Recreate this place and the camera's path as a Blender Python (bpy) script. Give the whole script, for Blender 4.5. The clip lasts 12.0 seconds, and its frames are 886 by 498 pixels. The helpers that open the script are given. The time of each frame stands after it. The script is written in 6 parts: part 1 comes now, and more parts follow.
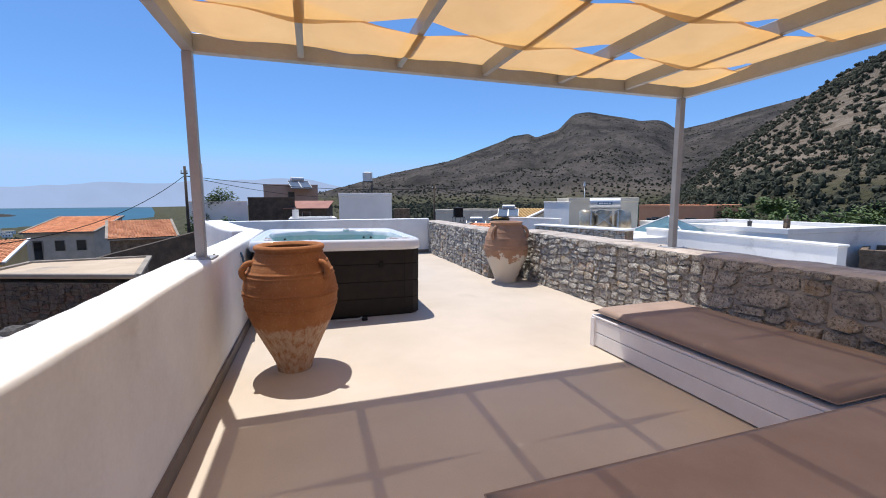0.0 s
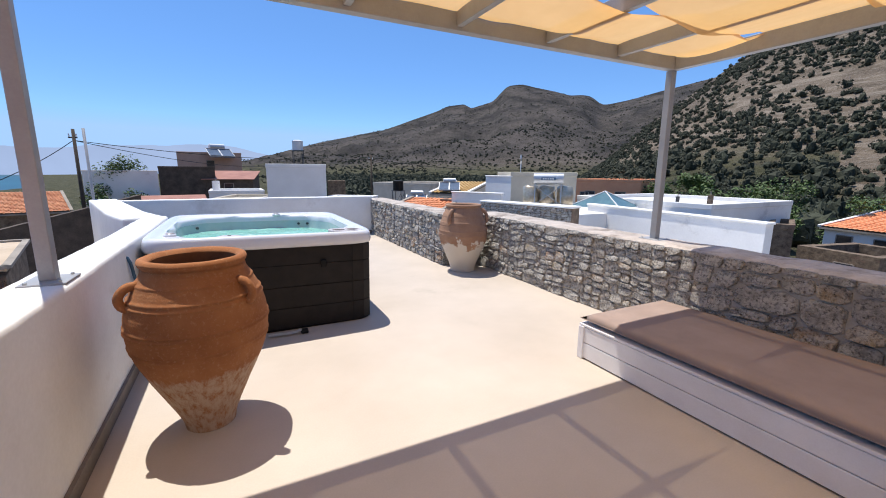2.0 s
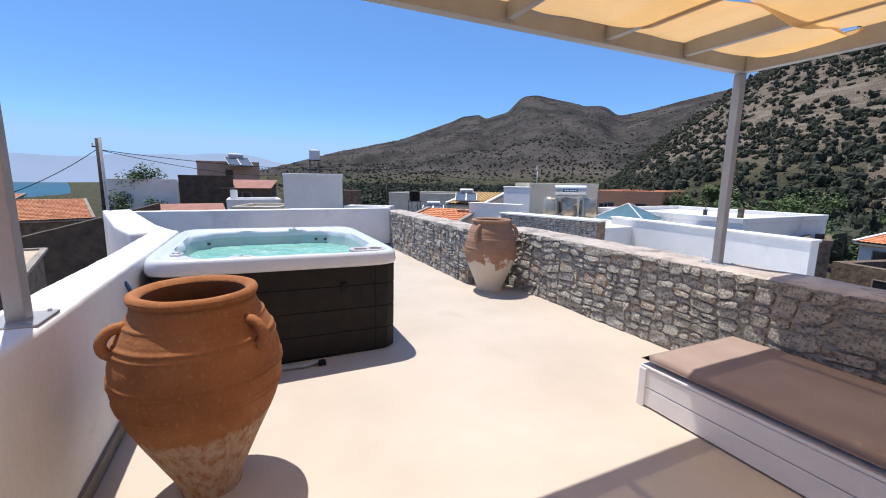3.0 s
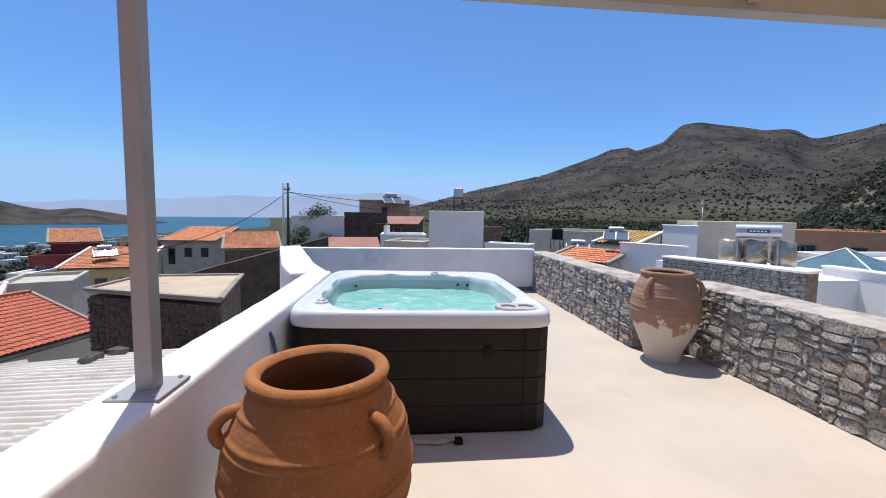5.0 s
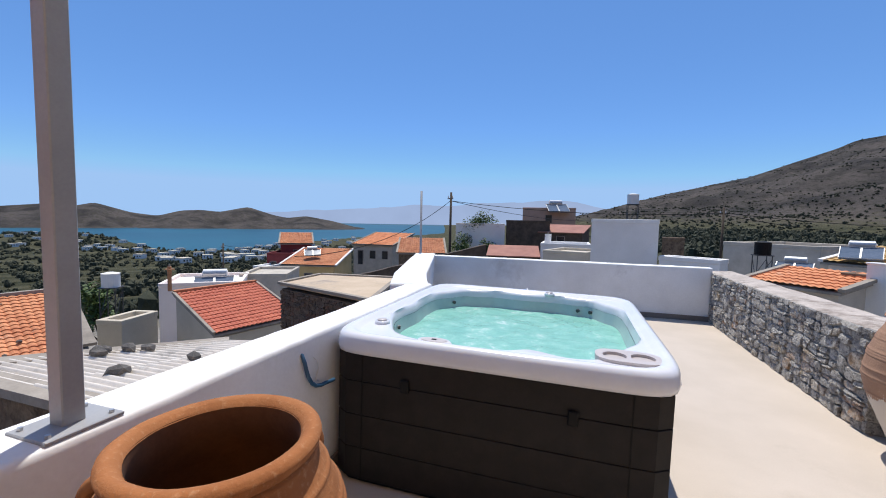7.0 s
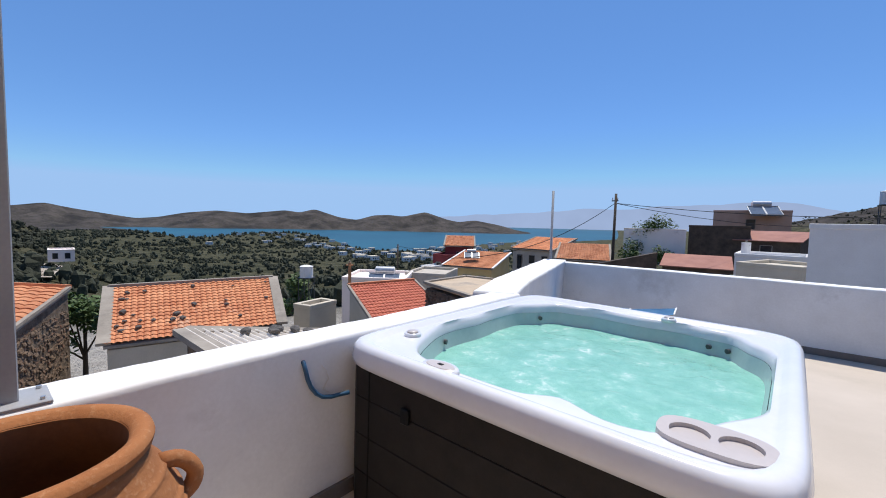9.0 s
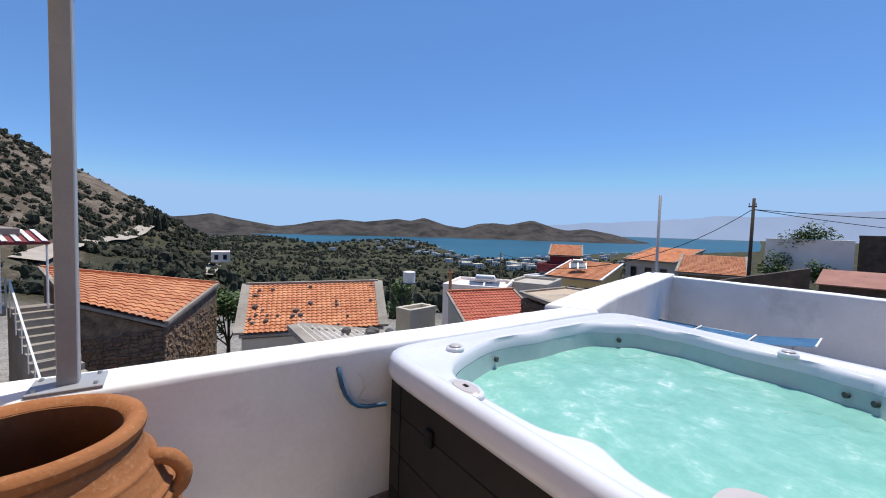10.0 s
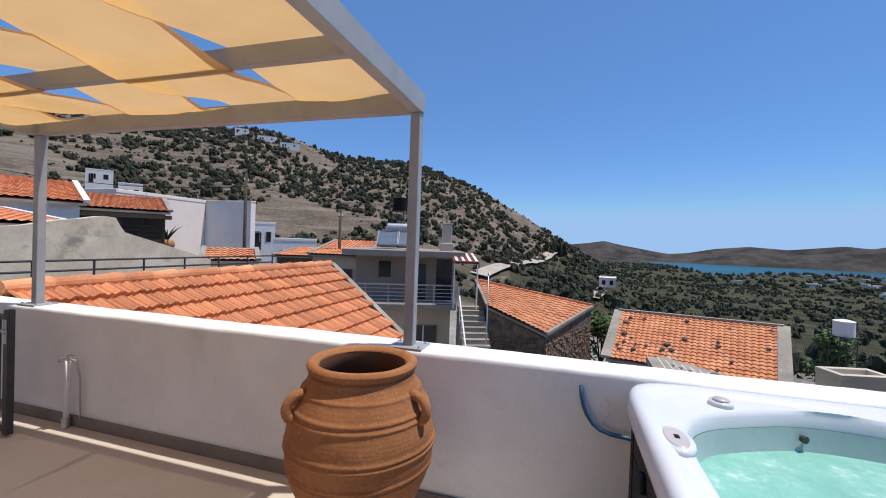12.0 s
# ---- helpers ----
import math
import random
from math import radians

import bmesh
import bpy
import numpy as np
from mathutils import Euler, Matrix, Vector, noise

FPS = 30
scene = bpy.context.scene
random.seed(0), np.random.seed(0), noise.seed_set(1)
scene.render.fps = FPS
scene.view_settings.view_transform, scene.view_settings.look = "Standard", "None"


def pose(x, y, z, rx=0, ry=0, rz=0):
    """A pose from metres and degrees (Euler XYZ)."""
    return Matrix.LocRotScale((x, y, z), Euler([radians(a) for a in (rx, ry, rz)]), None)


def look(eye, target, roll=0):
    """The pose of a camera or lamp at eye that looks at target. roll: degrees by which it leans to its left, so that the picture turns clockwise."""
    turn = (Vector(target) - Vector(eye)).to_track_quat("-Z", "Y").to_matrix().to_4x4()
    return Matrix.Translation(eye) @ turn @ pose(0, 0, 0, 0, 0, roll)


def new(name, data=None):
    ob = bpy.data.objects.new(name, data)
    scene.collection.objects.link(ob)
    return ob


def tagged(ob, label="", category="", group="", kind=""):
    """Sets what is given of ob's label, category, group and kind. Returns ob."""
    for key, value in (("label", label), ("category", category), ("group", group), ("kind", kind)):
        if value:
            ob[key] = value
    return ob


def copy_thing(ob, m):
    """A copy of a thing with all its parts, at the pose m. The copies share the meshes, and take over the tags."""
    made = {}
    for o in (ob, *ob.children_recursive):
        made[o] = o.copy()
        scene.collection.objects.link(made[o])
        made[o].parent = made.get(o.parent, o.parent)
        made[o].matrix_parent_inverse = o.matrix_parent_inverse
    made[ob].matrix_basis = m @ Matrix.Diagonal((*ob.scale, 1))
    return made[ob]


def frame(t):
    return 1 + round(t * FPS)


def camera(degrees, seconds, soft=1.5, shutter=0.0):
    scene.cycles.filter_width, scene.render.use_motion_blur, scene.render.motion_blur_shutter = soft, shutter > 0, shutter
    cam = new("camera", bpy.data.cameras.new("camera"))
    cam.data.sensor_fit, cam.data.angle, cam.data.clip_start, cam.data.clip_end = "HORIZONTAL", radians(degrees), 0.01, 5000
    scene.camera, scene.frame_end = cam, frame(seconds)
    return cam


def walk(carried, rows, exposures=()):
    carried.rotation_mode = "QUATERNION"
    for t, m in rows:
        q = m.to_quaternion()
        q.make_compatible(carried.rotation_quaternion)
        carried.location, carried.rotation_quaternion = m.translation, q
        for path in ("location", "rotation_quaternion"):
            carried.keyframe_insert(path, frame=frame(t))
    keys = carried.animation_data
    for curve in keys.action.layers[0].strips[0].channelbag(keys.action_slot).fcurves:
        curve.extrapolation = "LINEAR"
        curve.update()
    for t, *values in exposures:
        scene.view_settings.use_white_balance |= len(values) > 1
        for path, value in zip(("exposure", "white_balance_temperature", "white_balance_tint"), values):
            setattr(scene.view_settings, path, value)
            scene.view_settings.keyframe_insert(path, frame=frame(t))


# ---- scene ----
cam = camera(94.7, 12.0, soft=1.0)
PATH = [
    (0, (0.106, -0.02, 1.468), (0.713, 1.871, 1.236), -0.2),
    (0.5, (0.159, 0.232, 1.505), (0.934, 2.054, 1.221), 0.1),
    (1, (0.116, 0.455, 1.554), (0.976, 2.23, 1.224), 0.4),
    (1.5, (0.117, 0.66, 1.579), (1.006, 2.415, 1.219), 0.4),
    (2, (0.175, 0.875, 1.607), (1.059, 2.631, 1.237), 0.4),
    (2.5, (0.23, 1.09, 1.637), (1.09, 2.86, 1.279), 0.3),
    (2.7, (0.223, 1.218, 1.639), (1.077, 2.993, 1.292), 0.5),
    (4.5, (0.187, 1.813, 1.726), (0.589, 3.763, 1.54), 0.8),
    (5, (0.26, 2.022, 1.732), (0.453, 4.006, 1.57), 0.8),
    (5.5, (0.365, 2.256, 1.741), (0.348, 4.251, 1.594), 0.8),
    (6, (0.512, 2.442, 1.749), (0.29, 4.425, 1.61), 0.7),
    (6.5, (0.724, 2.621, 1.753), (0.31, 4.573, 1.617), 0.9),
    (7, (0.885, 2.813, 1.742), (0.281, 4.715, 1.606), 1.1),
    (8.8, (1.387, 3.57, 1.722), (0.158, 5.142, 1.585), 1.3),
    (9, (1.387, 3.663, 1.717), (0.088, 5.179, 1.585), 1.4),
    (9.5, (1.435, 3.856, 1.704), (-0.037, 5.205, 1.584), 1.5),
    (10, (1.51, 4.055, 1.718), (-0.133, 5.19, 1.613), 1.6),
    (10.5, (1.61, 4.205, 1.742), (-0.199, 5.053, 1.654), 1.8),
    (11, (1.731, 4.354, 1.745), (-0.215, 4.812, 1.675), 1.9),
    (11.5, (1.828, 4.547, 1.744), (-0.171, 4.52, 1.693), 1.9),
    (12, (1.887, 4.731, 1.736), (-0.031, 4.164, 1.706), 2.0),
]
walk(cam, [(t, look(eye, target, roll)) for t, eye, target, roll in PATH],
     exposures=[(0.0, 0.06), (2.5, 0.13), (5.0, 0.0), (9.0, -0.12), (10.5, -0.12), (12.0, -0.16)])

# ---- light ----
scene.view_settings.exposure = 0.0
SUN_DIR = Vector((-0.30, 0.87, 2.62)).normalized()
world = bpy.data.worlds.new("sky")
scene.world = world
world.use_nodes = True
wn = world.node_tree.nodes
sky = wn.new("ShaderNodeTexSky")
sky.sky_type = "NISHITA"
sky.sun_disc = False
sky.sun_elevation = math.asin(SUN_DIR.z)
sky.sun_rotation = math.atan2(SUN_DIR.x, SUN_DIR.y)
sky.altitude = 3500
sky.air_density = 1.25
sky.dust_density = 0.0
sky.ozone_density = 5.5
wn["Background"].inputs[1].default_value = 0.15
vivid = wn.new("ShaderNodeHueSaturation")
vivid.inputs["Hue"].default_value = 0.505
vivid.inputs["Saturation"].default_value = 1.18
world.node_tree.links.new(sky.outputs[0], vivid.inputs["Color"])
summer_haze = wn.new("ShaderNodeMix")
summer_haze.data_type = "RGBA"
summer_haze.inputs[0].default_value = 0.30
summer_haze.inputs[7].default_value = (1.75, 3.35, 6.6, 1)
world.node_tree.links.new(vivid.outputs[0], summer_haze.inputs[6])
# the haze keeps the band above the horizon blue
low_sky = wn.new("ShaderNodeMix")
low_sky.data_type, low_sky.blend_type = "RGBA", "DARKEN"
low_sky.inputs[0].default_value = 1.0
low_sky.inputs[7].default_value = (2.5, 4.0, 6.4, 1)
world.node_tree.links.new(summer_haze.outputs[2], low_sky.inputs[6])
world.node_tree.links.new(low_sky.outputs[2], wn["Background"].inputs[0])
sun_data = bpy.data.lights.new("sun", "SUN")
sun_data.energy = 5.0
sun_data.angle = radians(0.53)
sun_data.color = (1.0, 0.955, 0.89)
sun = new("sun", sun_data)
sun.matrix_world = look(SUN_DIR * 60, (0, 0, 0))

# ---- materials ----
def nodes_of(name):
    m = bpy.data.materials.new(name)
    m.use_nodes = True
    nt = m.node_tree
    return m, nt, nt.nodes["Principled BSDF"], nt.links.new


def ramp(nt, fac, stops):
    r = nt.nodes.new("ShaderNodeValToRGB")
    el = r.color_ramp.elements
    while len(el) < len(stops):
        el.new(0.5)
    for e, (p, c) in zip(el, stops):
        e.position, e.color = p, (*c, 1)
    nt.links.new(fac, r.inputs[0])
    return r.outputs[0]


def coords(nt, space="Object"):
    return nt.nodes.new("ShaderNodeTexCoord").outputs[space]


def noise_tex(nt, vec, scale, detail=4, rough=0.6):
    n = nt.nodes.new("ShaderNodeTexNoise")
    n.inputs["Scale"].default_value = scale
    n.inputs["Detail"].default_value = detail
    n.inputs["Roughness"].default_value = rough
    nt.links.new(vec, n.inputs["Vector"])
    return n.outputs[0]


def mix_col(nt, fac, a, b, mode="MIX"):
    n = nt.nodes.new("ShaderNodeMix")
    n.data_type, n.blend_type = "RGBA", mode
    for sock, v in ((n.inputs[0], fac), (n.inputs[6], a), (n.inputs[7], b)):
        if isinstance(v, (int, float)):
            sock.default_value = v
        elif isinstance(v, tuple):
            sock.default_value = (*v, 1)
        else:
            nt.links.new(v, sock)
    return n.outputs[2]


def bump(nt, bsdf, height, strength, dist):
    b = nt.nodes.new("ShaderNodeBump")
    b.inputs["Strength"].default_value = strength
    b.inputs["Distance"].default_value = dist
    nt.links.new(height, b.inputs["Height"])
    nt.links.new(b.outputs[0], bsdf.inputs["Normal"])


def surface(name, dark, light, scale=3.0, fine=60.0, rough=0.8, relief=0.15, depth=0.01, metal=0.0, blotch=None, amount=0.0, space="Object", per_object=0.0, low=0.3, high=0.7, spec=0.5):
    """Two scales of tone between dark and light, fine relief, and blotches of a third colour over part of it."""
    m, nt, bsdf, link = nodes_of(name)
    vec = coords(nt, space)
    n1, n2 = noise_tex(nt, vec, scale, 5), noise_tex(nt, vec, fine, 3)
    mixn = nt.nodes.new("ShaderNodeMath")
    mixn.operation = "MULTIPLY_ADD"
    link(n2, mixn.inputs[0])
    mixn.inputs[1].default_value = 0.35
    link(n1, mixn.inputs[2])
    half = nt.nodes.new("ShaderNodeMath")
    half.operation = "SUBTRACT"
    link(mixn.outputs[0], half.inputs[0])
    half.inputs[1].default_value = 0.17
    col = ramp(nt, half.outputs[0], [(low, dark), (high, light)])
    if blotch:
        n3 = noise_tex(nt, vec, scale * 0.6, 7, 0.7)
        f = ramp(nt, n3, [(max(0.0, 0.62 - amount * 0.4), (0, 0, 0)), (0.74 - amount * 0.4, (1, 1, 1))])
        col = mix_col(nt, f, col, blotch)
    if per_object:
        info = nt.nodes.new("ShaderNodeObjectInfo").outputs["Random"]
        v = nt.nodes.new("ShaderNodeMapRange")
        v.inputs[3].default_value, v.inputs[4].default_value = 1 - per_object, 1 + per_object
        link(info, v.inputs[0])
        hsv = nt.nodes.new("ShaderNodeHueSaturation")
        link(v.outputs[0], hsv.inputs["Value"])
        link(col, hsv.inputs["Color"])
        col = hsv.outputs[0]
    link(col, bsdf.inputs["Base Color"])
    bsdf.inputs["Roughness"].default_value = rough
    bsdf.inputs["Metallic"].default_value = metal
    bsdf.inputs["Specular IOR Level"].default_value = spec
    if relief:
        bump(nt, bsdf, mixn.outputs[0], relief, depth)
    return m


M_WHITE = surface("white_plaster", (0.72, 0.71, 0.69), (0.84, 0.835, 0.82), 1.5, 40, 0.85, 0.35, 0.006, blotch=(0.64, 0.62, 0.59), amount=0.05)
M_FLOOR = surface("cement_floor", (0.47, 0.40, 0.325), (0.56, 0.48, 0.40), 0.9, 90, 0.7, 0.08, 0.002, blotch=(0.45, 0.385, 0.31), amount=0.06)
M_SKIRT = surface("taupe_skirting", (0.15, 0.125, 0.105), (0.22, 0.185, 0.16), 4, 60, 0.7)
M_GREY = surface("grey_painted_steel", (0.30, 0.305, 0.315), (0.36, 0.365, 0.375), 5, 80, 0.45, 0.05, 0.001)
M_TERRA = surface("terracotta", (0.36, 0.16, 0.075), (0.50, 0.25, 0.125), 6, 70, 0.85, 0.3, 0.004)
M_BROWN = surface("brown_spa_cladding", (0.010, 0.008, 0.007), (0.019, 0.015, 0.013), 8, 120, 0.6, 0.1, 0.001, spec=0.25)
M_ACRYL = surface("white_acrylic", (0.66, 0.66, 0.69), (0.72, 0.72, 0.75), 3, 30, 0.18, 0.0)
M_CUSH = surface("taupe_canvas", (0.28, 0.205, 0.167), (0.35, 0.26, 0.215), 3, 220, 0.95, 0.25, 0.002)
M_WWOOD = surface("white_painted_wood", (0.72, 0.70, 0.70), (0.82, 0.81, 0.81), 3, 90, 0.6, 0.2, 0.002)
M_STONE = surface("field_stone", (0.10, 0.092, 0.085), (0.30, 0.275, 0.25), 5, 45, 0.9, 0.7, 0.02)
M_ROOF = surface("clay_roof_tile", (0.46, 0.15, 0.06), (0.74, 0.33, 0.155), 1.6, 30, 0.85, 0.25, 0.01, blotch=(0.60, 0.36, 0.23), amount=0.09, per_object=0.20)
M_ROOFRED = surface("red_roof_tile", (0.42, 0.10, 0.055), (0.56, 0.16, 0.085), 1.6, 30, 0.8, 0.2, 0.01)
M_YROOF = surface("yellowish_roof_tile", (0.48, 0.30, 0.11), (0.60, 0.40, 0.17), 2, 30, 0.85)
M_RUST = surface("faded_red_sheet_roof", (0.26, 0.10, 0.07), (0.38, 0.17, 0.12), 0.8, 12, 0.75, 0.2, 0.02)
M_CREAM = surface("cream_render", (0.50, 0.44, 0.34), (0.62, 0.55, 0.44), 0.6, 20, 0.9, 0.2, 0.01, blotch=(0.40, 0.35, 0.28), amount=0.1)
M_WHITE2 = surface("weathered_whitewash", (0.74, 0.715, 0.68), (0.85, 0.83, 0.80), 0.5, 18, 0.9, 0.2, 0.01, blotch=(0.50, 0.48, 0.45), amount=0.08)
M_YELLOW = surface("yellow_render", (0.56, 0.40, 0.17), (0.66, 0.49, 0.24), 0.7, 20, 0.9)
M_RED = surface("dark_red_render", (0.17, 0.028, 0.03), (0.25, 0.045, 0.045), 0.7, 20, 0.85)
M_PINK = surface("salmon_render", (0.50, 0.31, 0.22), (0.60, 0.39, 0.29), 0.7, 20, 0.9)
M_PALEPINK = surface("pale_pink_render", (0.86, 0.74, 0.67), (0.92, 0.81, 0.74), 0.7, 20, 0.9)
M_ORANGE = surface("orange_render", (0.68, 0.29, 0.15), (0.78, 0.37, 0.20), 0.7, 20, 0.9)
M_GREIGE = surface("greige_render", (0.26, 0.215, 0.18), (0.33, 0.28, 0.24), 0.7, 20, 0.9)
M_DARKWALL = surface("dark_old_masonry", (0.050, 0.036, 0.027), (0.12, 0.088, 0.064), 1.5, 14, 0.95, 0.6, 0.05)
M_OLDSTONE = surface("old_stone_masonry", (0.07, 0.048, 0.033), (0.25, 0.18, 0.12), 3.2, 18, 0.95, 0.9, 0.06, blotch=(0.20, 0.12, 0.085), amount=0.15)
M_GREYWALL = surface("stained_cement", (0.56, 0.46, 0.33), (0.80, 0.68, 0.51), 1.6, 14, 0.95, 0.4, 0.02, blotch=(0.34, 0.29, 0.22), amount=0.16)
M_TANROOF = surface("sandy_concrete_roof", (0.46, 0.35, 0.24), (0.58, 0.46, 0.33), 0.9, 14, 0.95, 0.4, 0.02, blotch=(0.34, 0.28, 0.22), amount=0.15)
M_CONC = surface("bare_concrete", (0.24, 0.205, 0.165), (0.38, 0.33, 0.27), 0.9, 14, 0.95, 0.4, 0.02, blotch=(0.20, 0.17, 0.14), amount=0.15)
M_SHEET = surface("cement_sheet", (0.62, 0.55, 0.47), (0.76, 0.70, 0.62), 1.5, 30, 0.9, 0.2, 0.01, blotch=(0.36, 0.33, 0.29), amount=0.12)
M_WOODPOLE = surface("dark_weathered_wood", (0.045, 0.032, 0.022), (0.09, 0.065, 0.045), 3, 40, 0.9)
M_GLASSDARK = surface("dark_window_glass", (0.015, 0.018, 0.022), (0.03, 0.034, 0.04), 1, 8, 0.08, 0.0)
M_PANEL = surface("solar_collector_glass", (0.10, 0.13, 0.17), (0.16, 0.19, 0.24), 1, 8, 0.1, 0.0)
M_SKYLIGHT = surface("blue_skylight_glass", (0.20, 0.36, 0.42), (0.28, 0.45, 0.50), 1, 8, 0.08, 0.0)
M_BRASS = surface("tarnished_foil_wrap", (0.42, 0.33, 0.22), (0.62, 0.53, 0.40), 3, 12, 0.35, 0.4, 0.02, metal=0.7)
M_ROCK = surface("loose_rock", (0.06, 0.055, 0.05), (0.16, 0.145, 0.13), 4, 30, 0.95, 0.6, 0.02)
M_BUSH = surface("scrub_leaves", (0.018, 0.021, 0.010), (0.052, 0.054, 0.028), 0.9, 5, 0.9, 0.6, 0.3)
M_OLIVE = surface("olive_leaves", (0.020, 0.025, 0.012), (0.066, 0.070, 0.038), 0.7, 5, 0.9, 0.6, 0.3)
M_LEAF = surface("green_leaves", (0.035, 0.065, 0.012), (0.10, 0.16, 0.035), 2.0, 12, 0.7)
M_DIRT = surface("dirt_road", (0.34, 0.28, 0.22), (0.46, 0.40, 0.33), 0.3, 3, 0.95)


def ground_material():
    m, nt, bsdf, link = nodes_of("dry_hillside")
    vec = coords(nt)
    a = nt.nodes.new("ShaderNodeVertexColor")
    a.layer_name = "cover"
    sep = nt.nodes.new("ShaderNodeSeparateColor")
    link(a.outputs[0], sep.inputs[0])
    n0, n1, n2 = noise_tex(nt, vec, 0.012, 6, 0.65), noise_tex(nt, vec, 0.09, 6, 0.7), noise_tex(nt, vec, 0.7, 5, 0.7)
    near = mix_col(nt, ramp(nt, n1, [(0.35, (0, 0, 0)), (0.62, (1, 1, 1))]), (0.105, 0.081, 0.058), (0.21, 0.165, 0.122))
    ledge = nt.nodes.new("ShaderNodeMapping")
    ledge.inputs["Scale"].default_value = (0.03, 0.03, 0.42)
    link(vec, ledge.inputs["Vector"])
    near = mix_col(nt, ramp(nt, noise_tex(nt, ledge.outputs[0], 1.0, 4, 0.65), [(0.50, (0, 0, 0)), (0.60, (0.7, 0.7, 0.7))]), near, (0.30, 0.25, 0.195))
    near = mix_col(nt, ramp(nt, n2, [(0.52, (0, 0, 0)), (0.66, (0.8, 0.8, 0.8))]), near, (0.29, 0.25, 0.205))
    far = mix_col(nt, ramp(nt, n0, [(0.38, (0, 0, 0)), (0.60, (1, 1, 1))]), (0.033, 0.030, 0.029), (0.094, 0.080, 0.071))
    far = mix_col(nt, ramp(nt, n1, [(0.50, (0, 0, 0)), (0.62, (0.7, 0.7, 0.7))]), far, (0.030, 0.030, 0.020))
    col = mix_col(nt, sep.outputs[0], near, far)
    veg = mix_col(nt, ramp(nt, n1, [(0.4, (0, 0, 0)), (0.6, (1, 1, 1))]), (0.040, 0.043, 0.022), (0.100, 0.092, 0.054))
    v = nt.nodes.new("ShaderNodeMath")
    v.operation = "MULTIPLY_ADD"
    link(n1, v.inputs[0])
    v.inputs[1].default_value = 0.9
    link(sep.outputs[1], v.inputs[2])
    col = mix_col(nt, ramp(nt, v.outputs[0], [(0.75, (0, 0, 0)), (1.0, (1, 1, 1))]), col, veg)
    # pale village paving, lightened to bounce more light onto the house walls
    paved = mix_col(nt, ramp(nt, n2, [(0.35, (0, 0, 0)), (0.65, (1, 1, 1))]), (0.34, 0.31, 0.27), (0.46, 0.42, 0.37))
    col = mix_col(nt, sep.outputs[2], col, paved)
    link(col, bsdf.inputs["Base Color"])
    bsdf.inputs["Roughness"].default_value = 0.97
    bsdf.inputs["Specular IOR Level"].default_value = 0.1
    s = nt.nodes.new("ShaderNodeMath")
    link(n1, s.inputs[0])
    link(n2, s.inputs[1])
    bump(nt, bsdf, s.outputs[0], 1.0, 1.5)
    return m


def sea_material():
    m, nt, bsdf, link = nodes_of("bay_water")
    vec = coords(nt)
    n1 = noise_tex(nt, vec, 0.004, 4)
    n2 = noise_tex(nt, vec, 0.25, 5)
    link(ramp(nt, n1, [(0.35, (0.008, 0.060, 0.090)), (0.65, (0.012, 0.090, 0.122))]), bsdf.inputs["Base Color"])
    bsdf.inputs["Roughness"].default_value = 0.35
    bsdf.inputs["IOR"].default_value = 1.33
    bsdf.inputs["Specular IOR Level"].default_value = 0.25
    bump(nt, bsdf, n2, 0.4, 0.6)
    return m


# Distance haze put into the colour; the surface glows by emission, unlit by the sun.
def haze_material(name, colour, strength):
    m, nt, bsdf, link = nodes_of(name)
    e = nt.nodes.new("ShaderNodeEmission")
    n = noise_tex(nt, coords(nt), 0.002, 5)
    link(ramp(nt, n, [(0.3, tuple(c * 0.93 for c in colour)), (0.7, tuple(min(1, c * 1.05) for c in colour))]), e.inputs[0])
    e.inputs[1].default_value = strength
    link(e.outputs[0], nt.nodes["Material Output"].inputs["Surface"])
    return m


M_GROUND = ground_material()
M_SEA = sea_material()
M_HAZE = haze_material("painted_blue_haze", (0.44, 0.57, 0.86), 0.84)
M_RENDER = surface("beige_render", (0.42, 0.37, 0.30), (0.56, 0.50, 0.42), 1.2, 25, 0.9, 0.2, 0.005)


def fabric_material():
    m, nt, bsdf, link = nodes_of("ochre_shade_cloth")
    vec = coords(nt)
    n = noise_tex(nt, vec, 2.5, 4)
    w = nt.nodes.new("ShaderNodeTexWave")
    w.bands_direction = "X"
    w.inputs["Scale"].default_value = 3.0
    w.inputs["Distortion"].default_value = 6.0
    w.inputs["Detail"].default_value = 3.0
    link(vec, w.inputs["Vector"])
    col = ramp(nt, n, [(0.3, (0.68, 0.39, 0.13)), (0.7, (0.78, 0.48, 0.19))])
    link(col, bsdf.inputs["Base Color"])
    bsdf.inputs["Roughness"].default_value = 0.95
    bump(nt, bsdf, w.outputs[1], 0.12, 0.02)
    tr = nt.nodes.new("ShaderNodeBsdfTranslucent")
    link(mix_col(nt, 0.5, col, (0.98, 0.62, 0.26)), tr.inputs["Color"])
    mixs = nt.nodes.new("ShaderNodeMixShader")
    mixs.inputs[0].default_value = 0.50
    link(bsdf.outputs[0], mixs.inputs[1])
    link(tr.outputs[0], mixs.inputs[2])
    clear = nt.nodes.new("ShaderNodeBsdfTransparent")
    clear.inputs["Color"].default_value = (1.0, 0.86, 0.66, 1)
    weave = nt.nodes.new("ShaderNodeMixShader")
    weave.inputs[0].default_value = 0.10
    link(mixs.outputs[0], weave.inputs[1])
    link(clear.outputs[0], weave.inputs[2])
    link(weave.outputs[0], nt.nodes["Material Output"].inputs["Surface"])
    return m


